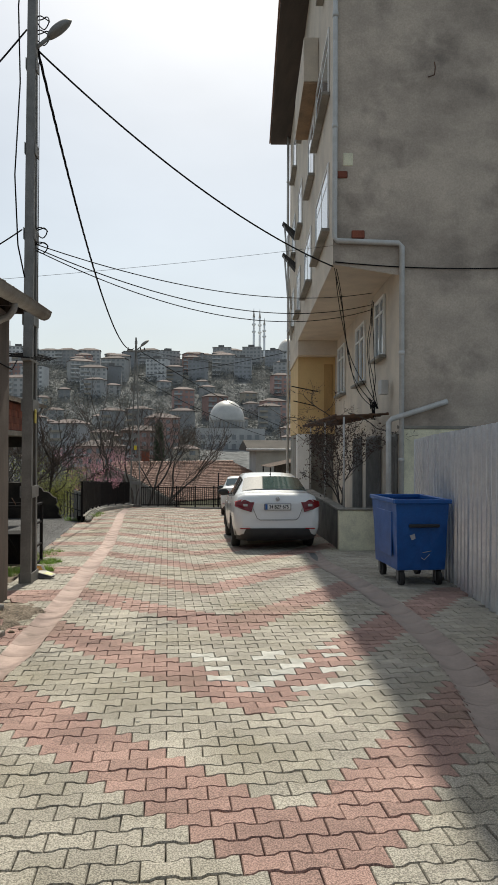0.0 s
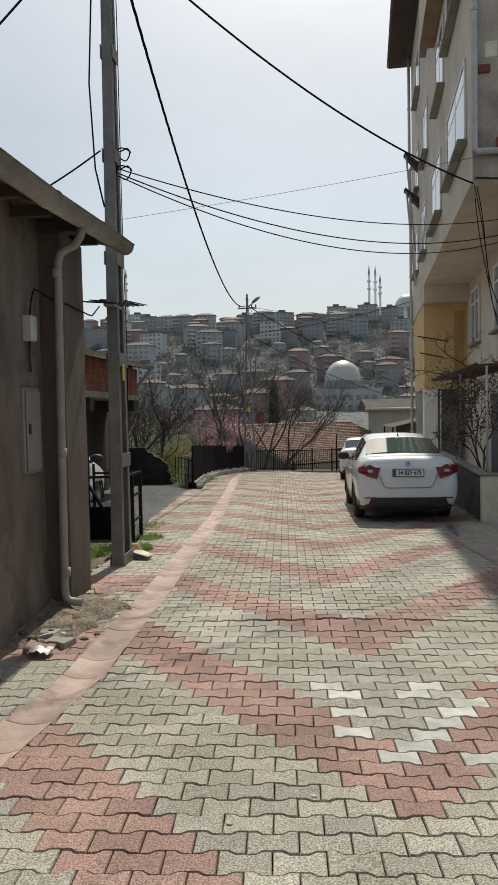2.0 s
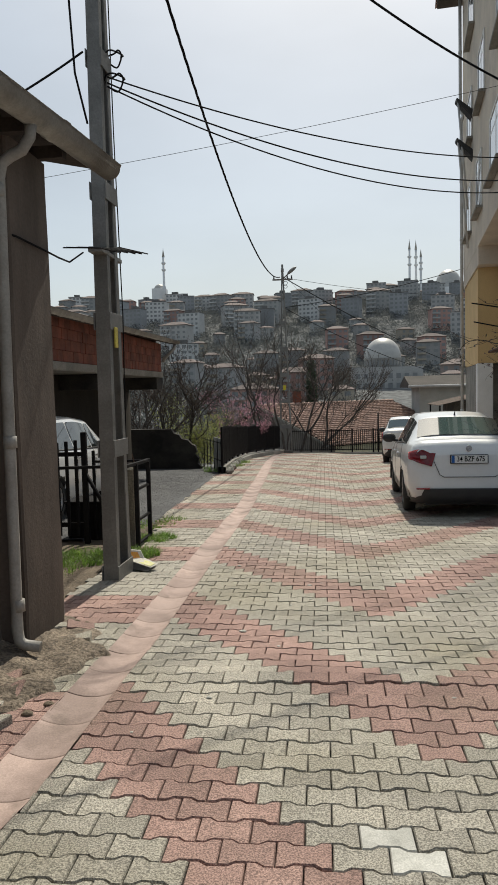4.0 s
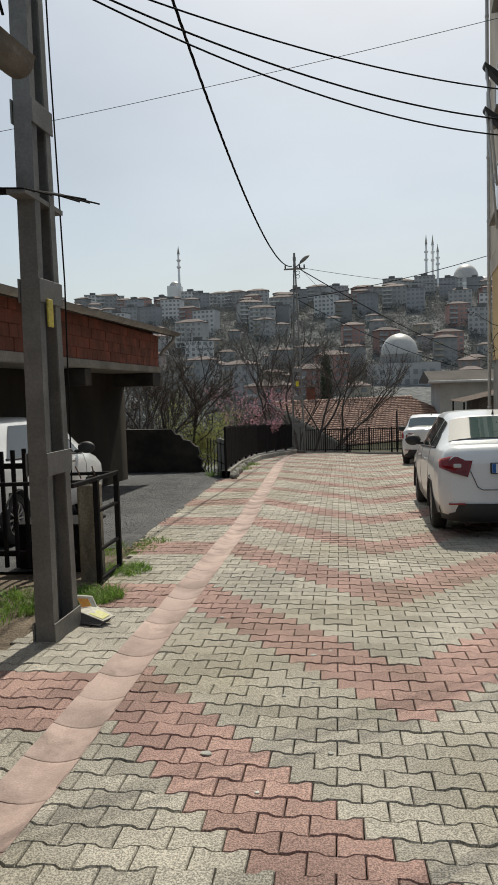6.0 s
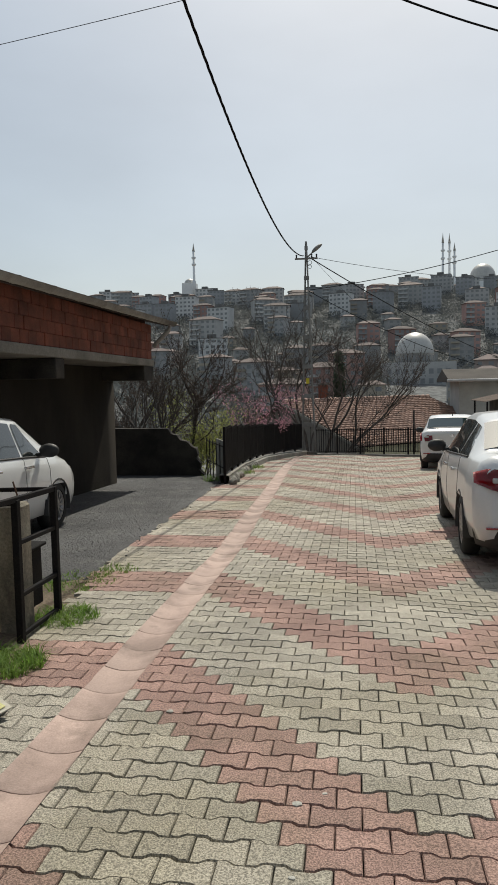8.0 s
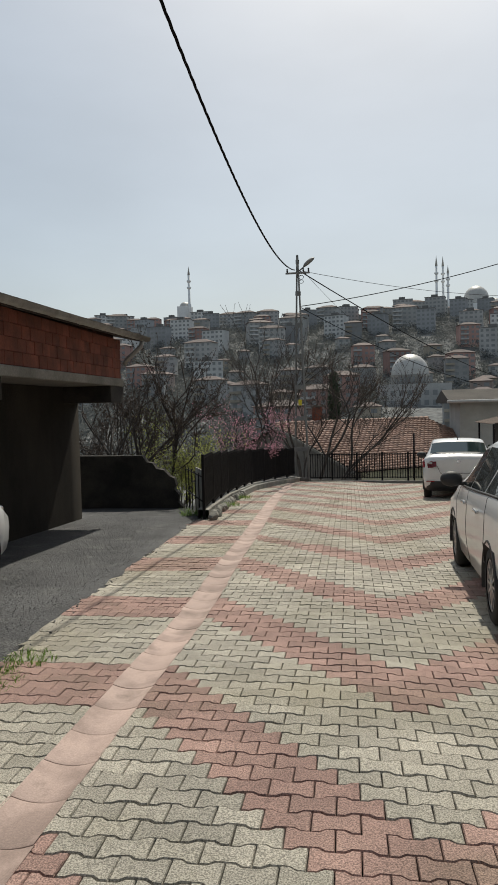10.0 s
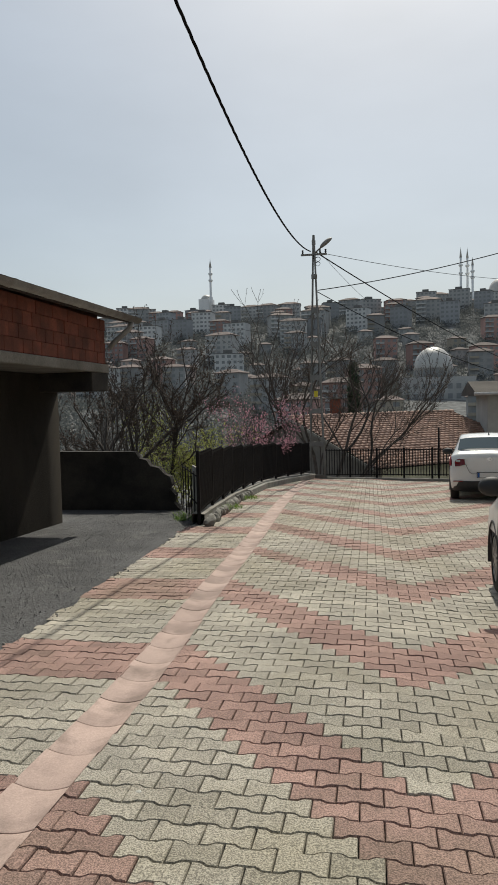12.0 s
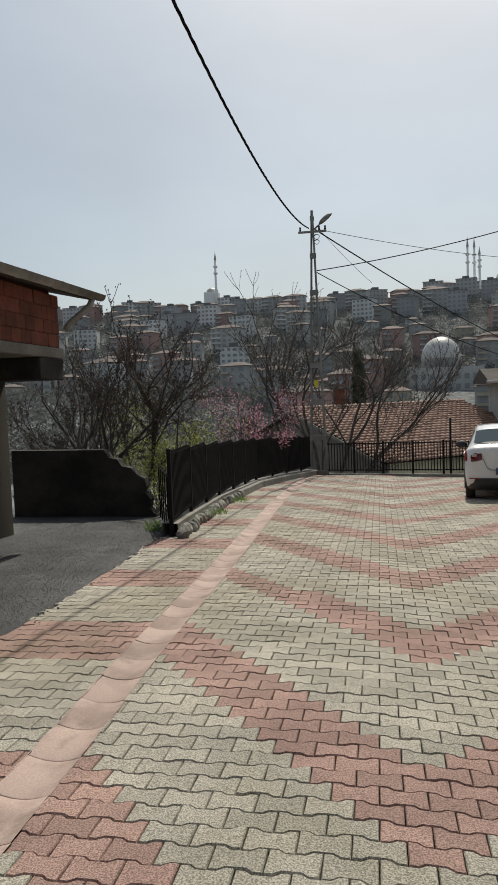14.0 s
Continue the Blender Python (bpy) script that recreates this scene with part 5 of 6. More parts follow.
        prism(bm, [(sg * 0.42, fr - 0.02, 0.66), (sg * 0.6, fr - 0.09, 0.72), (sg * 0.77, fr - 0.3, 0.76), (sg * 0.75, fr - 0.22, 0.64), (sg * 0.55, fr - 0.03, 0.6)], (0, -0.12, 0.03), 0.008)
        part("headlight", bm, M_CHROME, c)
    # lower bumper, boot gaps, badge, plate, aerial
    bm = B()
    pts = [(x, yr - 0.012 + 0.1 * smooth(0.5, 0.84, abs(x)) + 0.25 * smooth(0.74, 0.84, abs(x))) for x in np.linspace(-0.85, 0.85, 21)]
    grid(bm, [[(x, y - 0.012, 0.43) for x, y in pts], [(x * 0.99, y - 0.012, 0.33) for x, y in pts], [(x * 0.95, y + 0.04, 0.22) for x, y in pts], [(x * 0.95, y + 0.4, 0.17) for x, y in pts]])
    part("bumper_skirt", bm, M_TRIM, c, "black lower bumper skirt")
    bm = B()
    zt = 0.99 if spec is SEDAN else 0.98
    tube(bm, [(-0.5, yr - 0.006, 0.8), (-0.42, yr - 0.012, 0.62), (-0.36, yr - 0.012, 0.585), (0.36, yr - 0.012, 0.585), (0.42, yr - 0.012, 0.62), (0.5, yr - 0.006, 0.8)], 0.005, 5)
    part("boot_gap", bm, M_TRIM, c)
    bm = B()
    zb = 0.975 if spec is SEDAN else 0.9
    tube(bm, [(0, yr - 0.006, zb), (0, yr + 0.06, zb)], 0.042, 16)
    part("badge", bm, M_CHROME, c, "plain round metal badge")
    bm = B()
    zp = 0.83 if spec is SEDAN else 0.56
    box(bm, -0.27, 0.27, yr - 0.03, yr + 0.01, zp - 0.062, zp + 0.062, 0.006)
    holder = part("plate_holder", bm, M_TRIM, c)
    bm = B()
    box(bm, -0.255, 0.255, yr - 0.034, yr - 0.031, zp - 0.052, zp + 0.052)
    part("number_plate", bm, M_WHITE, holder, "white number plate")
    bm = B()
    box(bm, -0.253, -0.21, yr - 0.0365, yr - 0.0345, zp - 0.05, zp + 0.05)
    part("blue_band", bm, M_BLUE, holder)
    if plate:
        cu = bpy.data.curves.new("plate_text", "FONT")
        cu.body, cu.size, cu.align_x, cu.align_y, cu.extrude = plate, 0.098, "CENTER", "CENTER", 0.0008
        cu.offset = 0.0015
        tob = bpy.data.objects.new("plate_text", cu)
        me = bpy.data.meshes.new_from_object(tob)
        bpy.data.objects.remove(tob)
        me.transform(Matrix.Translation((0.02, yr - 0.0375, zp)) @ Matrix.Rotation(radians(90), 4, "X") @ Matrix.Diagonal((0.86, 1, 1, 1)))
        me.materials.append(M_CABLE)
        t = new("plate_text", me)
        t.parent = holder
    bm = B()
    ar = -0.95 if spec is SEDAN else -1.4
    zr = section(spec, ar)[6]
    tube(bm, [(0, ar, zr), (0, ar - 0.03, zr + 0.05), (0, ar - 0.05, zr + 0.07)], [0.02, 0.009, 0.006], 6)
    part("aerial", bm, M_TRIM, c)
    bm = B()
    tube(bm, [(0.45, yr + 0.05, 0.24), (0.45, yr + 0.35, 0.24)], 0.03, 10)
    part("exhaust", bm, M_CHROME, c)
    c.matrix_basis = m @ Matrix.Diagonal((0.935 if spec is SEDAN else 1.0, 1, 1, 1))
    return c


def on_road(x, y, rz, dz=0.0):
    s = math.degrees(math.atan((road_z(y + 1.3) - road_z(y - 1.3)) / 2.6))
    return pose(x, y, (street_z(x, y) if x > 0 else road_z(y)) + dz, s, 0, rz)


car(SEDAN, on_road(2.14, 15.5, -2.0), "white four-door saloon car parked beside the garden wall", "34 BZF 675", group="parked cars")
car(HATCH, on_road(2.98, 27.8, -7.0), "white small hatchback car parked near the street's end", "", group="parked cars")
car(HATCH, on_road(-4.36, 14.0, 0.0, 0.01), "white hatchback car parked in the asphalt yard", "", group="parked cars")


# ---- blue waste container ----
binc = thing("waste_container", (3.18, 9.12, -0.22), "blue dented steel waste container on castors", "waste container")
bm = B()
lo = [(-0.34, -0.47), (0.32, -0.47), (0.32, 0.47), (-0.34, 0.47)]
hi = [(-0.38, -0.52), (0.36, -0.52), (0.36, 0.52), (-0.38, 0.52)]
rows = []
for k in np.linspace(0, 1, 7):
    ring = []
    for (ax, ay), (bx, by), (cx, cy), (dx, dy) in ((lo[i], lo[(i + 1) % 4], hi[i], hi[(i + 1) % 4]) for i in range(4)):
        for u in np.linspace(0, 1, 7)[:-1]:
            x0, y0, x1, y1 = ax + (bx - ax) * u, ay + (by - ay) * u, cx + (dx - cx) * u, cy + (dy - cy) * u
            x, y = x0 + (x1 - x0) * k, y0 + (y1 - y0) * k
            d = 0.012 * noise.noise((x * 4, y * 4, k * 3))
            ring.append((x + d, y + d, 0.2 + 0.86 * k))
    rows.append(ring)
vs = grid(bm, rows, closed=True, smooth=False)
bm.faces.new(vs[0])
part("body", bm, M_BLUE, binc)
for x0, x1, y0, y1 in ((-0.41, 0.39, -0.55, -0.5), (-0.41, 0.39, 0.5, 0.55), (-0.41, -0.36, -0.498, 0.498), (0.34, 0.39, -0.498, 0.498)):
    bm = B()
    box(bm, x0, x1, y0, y1, 1.035, 1.09, 0.008)
    part("rim_bar", bm, M_BLUE, binc)
bm = B()
box(bm, -0.2, 0.22, -0.56, -0.5, 0.74, 0.78, 0.01)
part("handle", bm, M_TRIM, binc, "dark grip bar")
bm = B()
box(bm, -0.375, -0.362, -0.32, 0.34, 0.35, 0.92, 0.004)
part("pressed_panel", bm, M_BLUE, binc)
bm = B()
prism(bm, [(-0.19, -0.522, 0.64), (-0.12, -0.522, 0.66), (-0.11, -0.521, 0.6), (-0.16, -0.52, 0.58)], (0, -0.003, 0))
part("scrape", bm, M_PVC, binc, "pale scraped paint")
for x, pts in ((0, [(-0.02, 0.36), (0.02, 0.33), (0.1, 0.4)]), (1, [(0.0, 0.42), (0.12, 0.44)])):
    bm = B()
    tube(bm, [(q[0], -0.497, q[1]) for q in pts], 0.005, 4)
    part("scratch", bm, M_PVC, binc)
for x in (-0.27, 0.25):
    for y in (-0.38, 0.38):
        bm = B()
        tube(bm, [(x - 0.028, y - 0.03, 0.095), (x + 0.028, y - 0.03, 0.095)], 0.095, 16)
        w = part("castor", bm, M_RUBBER, binc)
        bm = B()
        box(bm, x - 0.045, x - 0.032, y - 0.04, y + 0.04, 0.05, 0.19, 0.004)
        box(bm, x + 0.032, x + 0.045, y - 0.04, y + 0.04, 0.05, 0.19, 0.004)
        box(bm, x - 0.05, x + 0.05, y - 0.05, y + 0.05, 0.185, 0.2, 0.004)
        part("fork", bm, M_STEEL, w)
binc.scale = (0.93, 1, 1)

# ---- corrugated sheet fence ----
sheet = thing("sheet_fence", (3.36, 7.0, -0.2), "galvanised corrugated steel sheet fence", "fence")
a, b = Vector((2.2, 0.0, 0)), Vector((4.12, 11.5, 0))
d = (b - a).normalized()
nrm = Vector((-d.y, d.x, 0))
total = (b - a).length
u = 0.0
while u < total - 0.1:
    w = min(0.9, total - u)
    bm = B()
    line = []
    q, k = 0.0, 0
    while q <= w + 0.001:
        line += [(q, 0), (min(q + 0.07, w), 0), (min(q + 0.09, w), 0.034), (min(q + 0.13, w), 0.034), (min(q + 0.15, w), 0)]
        q += 0.18
    org = sheet.matrix_basis.translation
    rows = []
    for z in (0.0, 1.0, 1.98):
        rr = []
        for q, o in line:
            p = a + d * (u + q) + nrm * (o + 0.012 * noise.noise((u + q, z, 0)))
            rr.append((p.x - org.x, p.y - org.y, road_z(p.y) + z - 0.03 - org.z + (0.02 * math.sin(u * 7) if z > 1.5 else 0)))
        rows.append(rr)
    grid(bm, rows, smooth=False)
    part("sheet", bm, M_ZINC, sheet)
    u += 0.905

# ---- vine, loose cables on the building ----
vine = thing("vine", (3.6, 14.7, 0.3), "dry leafless climbing vine with a few dark leaves", "plant")


def branchy(bm, p, d, length, r, depth, spread, bend=0.15, leaves=None, up=0.15, taper=0.72, kids=(2, 3), tips=None, side=0.4):
    pts, rs = [p.copy()], [r]
    q, v = p.copy(), d.normalized()
    n = 4
    for i in range(n):
        v = (v + Vector((random.gauss(0, bend), random.gauss(0, bend), random.gauss(0, bend) + up * 0.25))).normalized()
        q = q + v * length / n
        pts.append(q.copy())
        rs.append(r * (1 - (1 - taper) * (i + 1) / n))
        if leaves is not None and depth <= 2:
            leaves.append(q.copy())
        if depth > 0 and i >= 1 and random.random() < side:
            s = Vector((random.gauss(0, 1), random.gauss(0, 1), random.gauss(0.2, 0.6))).normalized()
            branchy(bm, q, (v * 0.6 + s * spread).normalized(), length * random.uniform(0.45, 0.7), rs[-1] * 0.55, depth - 1, spread, bend, leaves, up, taper, kids, tips, side)
    tube(bm, pts, rs, 6 if r > 0.03 else 4, caps=False)
    if depth == 0:
        if tips is not None:
            tips.append(pts[-1])
        return
    for _ in range(random.randint(*kids)):
        s = Vector((random.gauss(0, 1), random.gauss(0, 1), random.gauss(0.3, 0.5))).normalized()
        branchy(bm, q, (v + s * spread).normalized(), length * random.uniform(0.6, 0.85), rs[-1] * 0.8, depth - 1, spread, bend, leaves, up, taper, kids, tips, side)


def leaf_cloud(name, pts, size, per, jitter, material, parent, label=""):
    verts, faces = [], []
    for p in pts:
        for _ in range(per):
            c = Vector(p) + Vector((random.gauss(0, jitter), random.gauss(0, jitter), random.gauss(0, jitter)))
            a = Vector((random.gauss(0, 1), random.gauss(0, 1), random.gauss(0, 1))).normalized()
            b = a.orthogonal().normalized()
            s = size * random.uniform(0.6, 1.3)
            i = len(verts)
            verts += [c - a * s, c + b * s * 0.5, c + a * s, c - b * s * 0.5]
            faces.append((i, i + 1, i + 2, i + 3))
    me = bpy.data.meshes.new(name)
    me.from_pydata([tuple(v) for v in verts], [], faces)
    me.materials.append(material)
    ob = new(name, me)
    ob.parent = parent
    tagged(ob, label, kind="stuff")
    return ob


random.seed(5)
lv = []
for k in range(5):
    bm = B()
    branchy(bm, Vector((-0.15 + 0.1 * k, -0.9 + 0.5 * k, 0.0)), Vector((random.uniform(-0.3, 0.1), random.uniform(-0.2, 0.3), 1)), 0.75, 0.018, 3, 0.6, 0.2, lv, up=0.25)
    part("stem", bm, M_BARK, vine, fix=False)
leaf_cloud("leaves", lv, 0.03, 1, 0.06, mat("dry_leaf", (0.06, 0.04, 0.03), (0.09, 0.05, 0.04), 0.9, scale=5, fine=40, grain=0.3, bump=0, per_island=0.3), vine)
vine2 = thing("vine", (3.7, 15.2, 2.15), "dry vine canes tangled over the pergola", "plant")
lv = []
for k in range(7):
    bm = B()
    branchy(bm, Vector((-0.2 + 0.1 * (k % 4), -1.6 + 0.8 * k, 0.05)), Vector((random.uniform(-0.5, 0.5), random.uniform(-0.6, 0.6), 0.05)), 0.7, 0.014, 2, 0.6, 0.25, lv, up=-0.1)
    part("cane", bm, M_BARK, vine2, fix=False)
leaf_cloud("leaves", lv[::2], 0.03, 1, 0.05, M_BUD, vine2)
knot = Vector((4.1, 13.75, 2.3))
for k, (a, sag) in enumerate((((3.06, 12.95, 4.86), 0.5), ((3.06, 13.0, 4.86), 0.3), ((4.2, 14.2, 4.55), 0.25), ((4.2, 14.25, 4.4), 0.4), ((4.2, 14.1, 4.5), 0.12), ((3.3, 13.6, 4.86), 0.7))):
    t = thing("facade_cable", a, "loose black cable looping down the facade", "cable", group="loose facade cables")
    a = Vector(a)
    bm = B()
    pts = []
    for u in np.linspace(0, 1, 18):
        p = a.lerp(knot, u) - a
        p += Vector((0.06 * math.sin(7 * u + k), sag * math.sin(math.pi * u), -0.5 * sag * math.sin(math.pi * u)))
        p.x = min(p.x, 4.15 - a.x)
        pts.append(p)
    tube(bm, pts, 0.008, 5)
    part("wire", bm, M_CABLE, t)
t = thing("facade_cable", knot, "tangled black cables at the downpipe", "cable", group="loose facade cables")
for k in range(7):
    bm = B()
    r = random.uniform(0.12, 0.3)
    tube(bm, [(-0.05 + 0.3 * r * math.sin(1.3 * q + k), r * math.cos(q + k), 0.8 * r * math.sin(q * 1.1)) for q in np.linspace(0, 5.5, 18)], 0.008, 5)
    part("wire", bm, M_CABLE, t)
t = thing("facade_cable", (4.15, 12.8, 4.9), "black cable sagging across the side wall", "cable", group="loose facade cables")
bm = B()
tube(bm, [(-1.1 + 5.4 * u, -0.075 - 0.114 * (5.4 * u - 1.1), 0.05 - 0.45 * 4 * u * (1 - u) * 0.35 + 0.1 * u) for u in np.linspace(0, 1, 24)], 0.011, 6)
part("wire", bm, M_CABLE, t)
mbx = thing("junction_box", (4.2, 13.5, 2.7), "small grey junction box on the facade", "junction box")
bm = B()
box(bm, -0.1, 0.05, -0.1, 0.1, -0.14, 0.14, 0.01)
part("body", bm, M_PVC, mbx)
for z in (8.8, 7.75):
    br = thing("wall_bracket", (4.17, 23.6, z), "dark metal wall bracket with cables", "bracket")
    bm = B()
    prism(bm, [(0.1, 0, 0.0), (-0.35, 0, 0.35), (-0.35, 0, 0.28), (0.1, 0, -0.25)], (0, 0.3, 0), 0.01)
    part("plate", bm, M_TRIM, br)
    bm = B()
    tube(bm, [(-0.3, 0.1, 0.3), (-0.05, 0.1, -2.6)], 0.03, 8)
    part("strut", bm, M_PVC, br)

for k, z in enumerate((3.25, 2.85)):
    t = thing("iron_rod", (4.2, 21.0 + 0.5 * k, z), "rusty iron rod sticking out of the facade", "rod")
    bm = B()
    tube(bm, [(0.3, 0.1, -0.03), (-0.55 + 0.15 * k, -0.1, 0.1)], 0.016, 6)
    part("rod", bm, M_BLACK, t)


# ---- trees ----
def tree(at, seed, label, trunks, depth, spread, length, r, leaf=None, up=0.2, bud=0.012, kids=(1, 2), side=0.4):
    random.seed(seed)
    t = thing("tree", at, label, "tree")
    bm = B()
    tips, lv = [], []
    for d in trunks:
        branchy(bm, Vector((0, 0, -0.15)), Vector(d), length, r, depth, spread, 0.1, lv, up=up, taper=0.8, tips=tips, kids=kids, side=side)
    part("trunk", bm, M_BARK, t, fix=False)
    if leaf:
        leaf_cloud("crown", lv, leaf[1], leaf[2], leaf[3], leaf[0], t)
    else:
        leaf_cloud("foliage", tips + lv[::2], bud, 2, 0.015, M_BUD, t)
    return t


tree((-5.0, 25.0, -1.35), 3, "bare spring tree with dark buds, forked low behind the broken wall", ((-0.5, 0.1, 1), (0.05, 0.2, 1), (0.65, 0, 0.85), (0.3, -0.2, 1)), 5, 0.55, 1.47, 0.062, up=0.2, bud=0.024, kids=(1, 2), side=0.55)
tree((-6.4, 26.2, -1.6), 9, "bare spring tree with dark buds in the garden", ((-0.2, 0, 1), (0.4, 0.1, 0.9), (0.0, 0.4, 1)), 4, 0.6, 1.5, 0.048, up=0.22, bud=0.022, kids=(1, 3))
tree((-1.3, 35.2, -2.8), 14, "tall bare tree with fine twigs beyond the fence", ((-0.5, 0.1, 1), (-0.1, -0.2, 1), (0.22, 0.15, 1), (0.62, -0.05, 1)), 5, 0.5, 2.45, 0.08, up=0.13, bud=0.024, kids=(2, 2), side=0.5)
small = tree((-3.6, 31.0, -2.4), 21, "smaller bare tree behind the fence", ((-0.3, 0, 1), (0.2, 0.2, 1)), 4, 0.5, 1.3, 0.05, up=0.2, bud=0.012)
slope_tree = tree((-6.5, 33.5, -3.4), 22, "bare garden tree down the slope", ((-0.3, 0, 1), (0.3, 0.2, 1), (0, -0.2, 1)), 4, 0.5, 1.5, 0.06, up=0.2, bud=0.012)
tree((-10.5, 36.0, -3.6), 24, "bare garden tree down the slope", ((-0.3, 0, 1), (0.3, 0.2, 1), (0, -0.2, 1)), 4, 0.5, 1.6, 0.06, up=0.2, bud=0.012)
tree((-3.25, 31.4, -1.7), 31, "blossoming pink shrub behind the iron fence", ((-0.3, 0.2, 1), (0.3, -0.2, 1), (0.1, 0.4, 1)), 3, 0.45, 1.4, 0.03, leaf=(M_BLOSSOM, 0.03, 5, 0.09), up=0.15)
tree((-3.25, 32.9, -1.65), 33, "blossoming pink shrub behind the iron fence", ((-0.3, 0.2, 1), (0.4, -0.1, 1)), 3, 0.45, 1.4, 0.03, leaf=(M_BLOSSOM, 0.03, 5, 0.1), up=0.15)
tree((-4.3, 26.6, -1.6), 35, "yellow-green budding shrub behind the fence", ((-0.4, 0, 1), (0.3, 0.2, 1), (0, -0.3, 1)), 3, 0.55, 1.15, 0.025, leaf=(M_LEAF, 0.03, 8, 0.14), up=0.15)
tree((-3.8, 25.2, -1.35), 39, "yellow-green budding shrub behind the fence", ((-0.3, 0, 1), (0.05, 0.2, 1), (0.15, -0.1, 1)), 3, 0.4, 0.8, 0.022, leaf=(M_LEAF, 0.028, 6, 0.12), up=0.15)
tree((-5.2, 29.0, -2.2), 38, "yellow-green budding shrub in the garden", ((-0.4, 0, 1), (0.3, 0.2, 1), (0.2, -0.3, 1)), 3, 0.6, 1.0, 0.022, leaf=(M_LEAF, 0.026, 5, 0.14), up=0.1)
tree((5.0, 38.0, -2.6), 41, "dark evergreen shrub beside the tiled house", ((-0.3, 0, 1), (0.3, 0.2, 1), (0, -0.3, 1)), 3, 0.7, 0.9, 0.04, leaf=(M_EVERGREEN, 0.07, 10, 0.16), up=0.1)
for k, (x, y, dz) in enumerate(((-8.5, 40, -0.3), (-4.6, 42, -0.3), (-12.5, 44, 0), (-1.5, 47, 0), (-7.5, 50, 0), (-15, 52, 0), (-11, 58, 0), (-5, 60, 0), (-19, 60, 0), (3.5, 52, 0))):
    copy_thing(slope_tree, pose(x, y, land_z(x, y) + dz, 0, 0, 47 * k))


# ---- tiled house below the street's end ----
M_GABLE = mat("grey_brown_plaster", (0.2, 0.175, 0.15), (0.14, 0.125, 0.11), 0.95, scale=1.5, fine=40, grain=0.15, bump=0.3)


def tiled_house():
    h = thing("tiled_house", (-2.85, 40.0, -3.2), "single-storey house with a red clay tile roof below the street", "house")
    ux, vx = Vector((6.2, 5.0, 0)).normalized(), Vector((5.0, -6.2, 0)).normalized()
    L, run, drop = 8.6, 5.6, 1.75
    o = Vector((0, 0, 3.75))

    def P(u, v, z=0.0):
        return o + ux * u + vx * v + Vector((0, 0, z - drop * abs(v) / run))

    bm = B()
    e = 0.35
    for s in (1, -1):
        rows = [[P(u, s * v, 0.0) for u in (-e, L + e)] for v in (0, run)]
        grid(bm, rows, smooth=False)
    bmesh.ops.solidify(bm, geom=bm.faces[:], thickness=-0.06)
    part("roof_deck", bm, M_SOFFIT, h)
    # tile courses
    bm = B()
    n = 22
    cols = 36
    for r in range(n):
        v0, v1 = run * r / n, run * (r + 1.12) / n
        for cidx in range(cols):
            u0 = -e + (L + 2 * e) * cidx / cols
            w = (L + 2 * e) / cols
            jz = random.uniform(0, 0.012)
            top = [P(u0 + w * q, v0, 0.03 + 0.045 * math.sin(math.pi * q)) for q in (0.0, 0.25, 0.5, 0.75, 0.98)]
            bot = [P(u0 + w * q, v1, 0.085 + jz + 0.05 * math.sin(math.pi * q)) for q in (0.0, 0.25, 0.5, 0.75, 0.98)]
            vs = grid(bm, [top, bot])
            lip = [bm.verts.new(p - Vector((0, 0, 0.06))) for p in bot]
            for k in range(4):
                bm.faces.new((vs[1][k], vs[1][k + 1], lip[k + 1], lip[k]))
    tagged(part("roof_tiles", bm, M_TILE, h, "rows of sun-bleached red clay tiles", fix=False), kind="stuff")
    for k in range(26):
        bm = B()
        tube(bm, [P(-e + (L + 2 * e) * k / 26, 0, 0.05), P(-e + (L + 2 * e) * (k + 1.05) / 26, 0, 0.07)], [0.1, 0.115], 8)
        part("ridge_tile", bm, M_TILE, h)
    for u in (0.0, L):
        bm = B()
        prism(bm, [P(u, 0, -0.07), P(u, run - 0.4, -0.07), o + ux * u + vx * (run - 0.4) + Vector((0, 0, -4.2)), o + ux * u + vx * (-run + 0.4) + Vector((0, 0, -4.2)), P(u, -run + 0.4, -0.07)], ux * 0.25 * (1 if u == 0 else -1))
        part("gable_wall", bm, M_GABLE, h, "dull grey-brown gable wall")
    for s in (1, -1):
        bm = B()
        prism(bm, [P(0, s * (run - 0.65), -0.08), P(L, s * (run - 0.65), -0.08), o + ux * L + vx * s * (run - 0.65) + Vector((0, 0, -4.2)), o + vx * s * (run - 0.65) + Vector((0, 0, -4.2))], vx * s * 0.2)
        part("wall", bm, M_CREAM, h)
        bm = B()
        a = [P(-e - 0.02, s * 0.0, -0.08), P(-e - 0.02, s * run, -0.08), P(-e - 0.02, s * run, 0.03), P(-e - 0.02, 0, 0.03)]
        prism(bm, a, -ux * 0.03)
        part("verge_board", bm, M_CONC, h, "grey weathered verge board")
    bm = B()
    c = o + ux * 2.4 - vx * 0.5
    obox(bm, Matrix.Translation(c + Vector((0, 0, 0.25))), 0.46, 0.46, 1.1, 0.02)
    st = part("chimney", bm, M_BRICK, h, "orange brick chimney stack")
    bm = B()
    obox(bm, Matrix.Translation(c + Vector((0, 0, 0.83))), 0.58, 0.58, 0.07, 0.01)
    part("cap", bm, M_CONC, st)
    return c + Vector((-2.85, 40.0, -3.2))


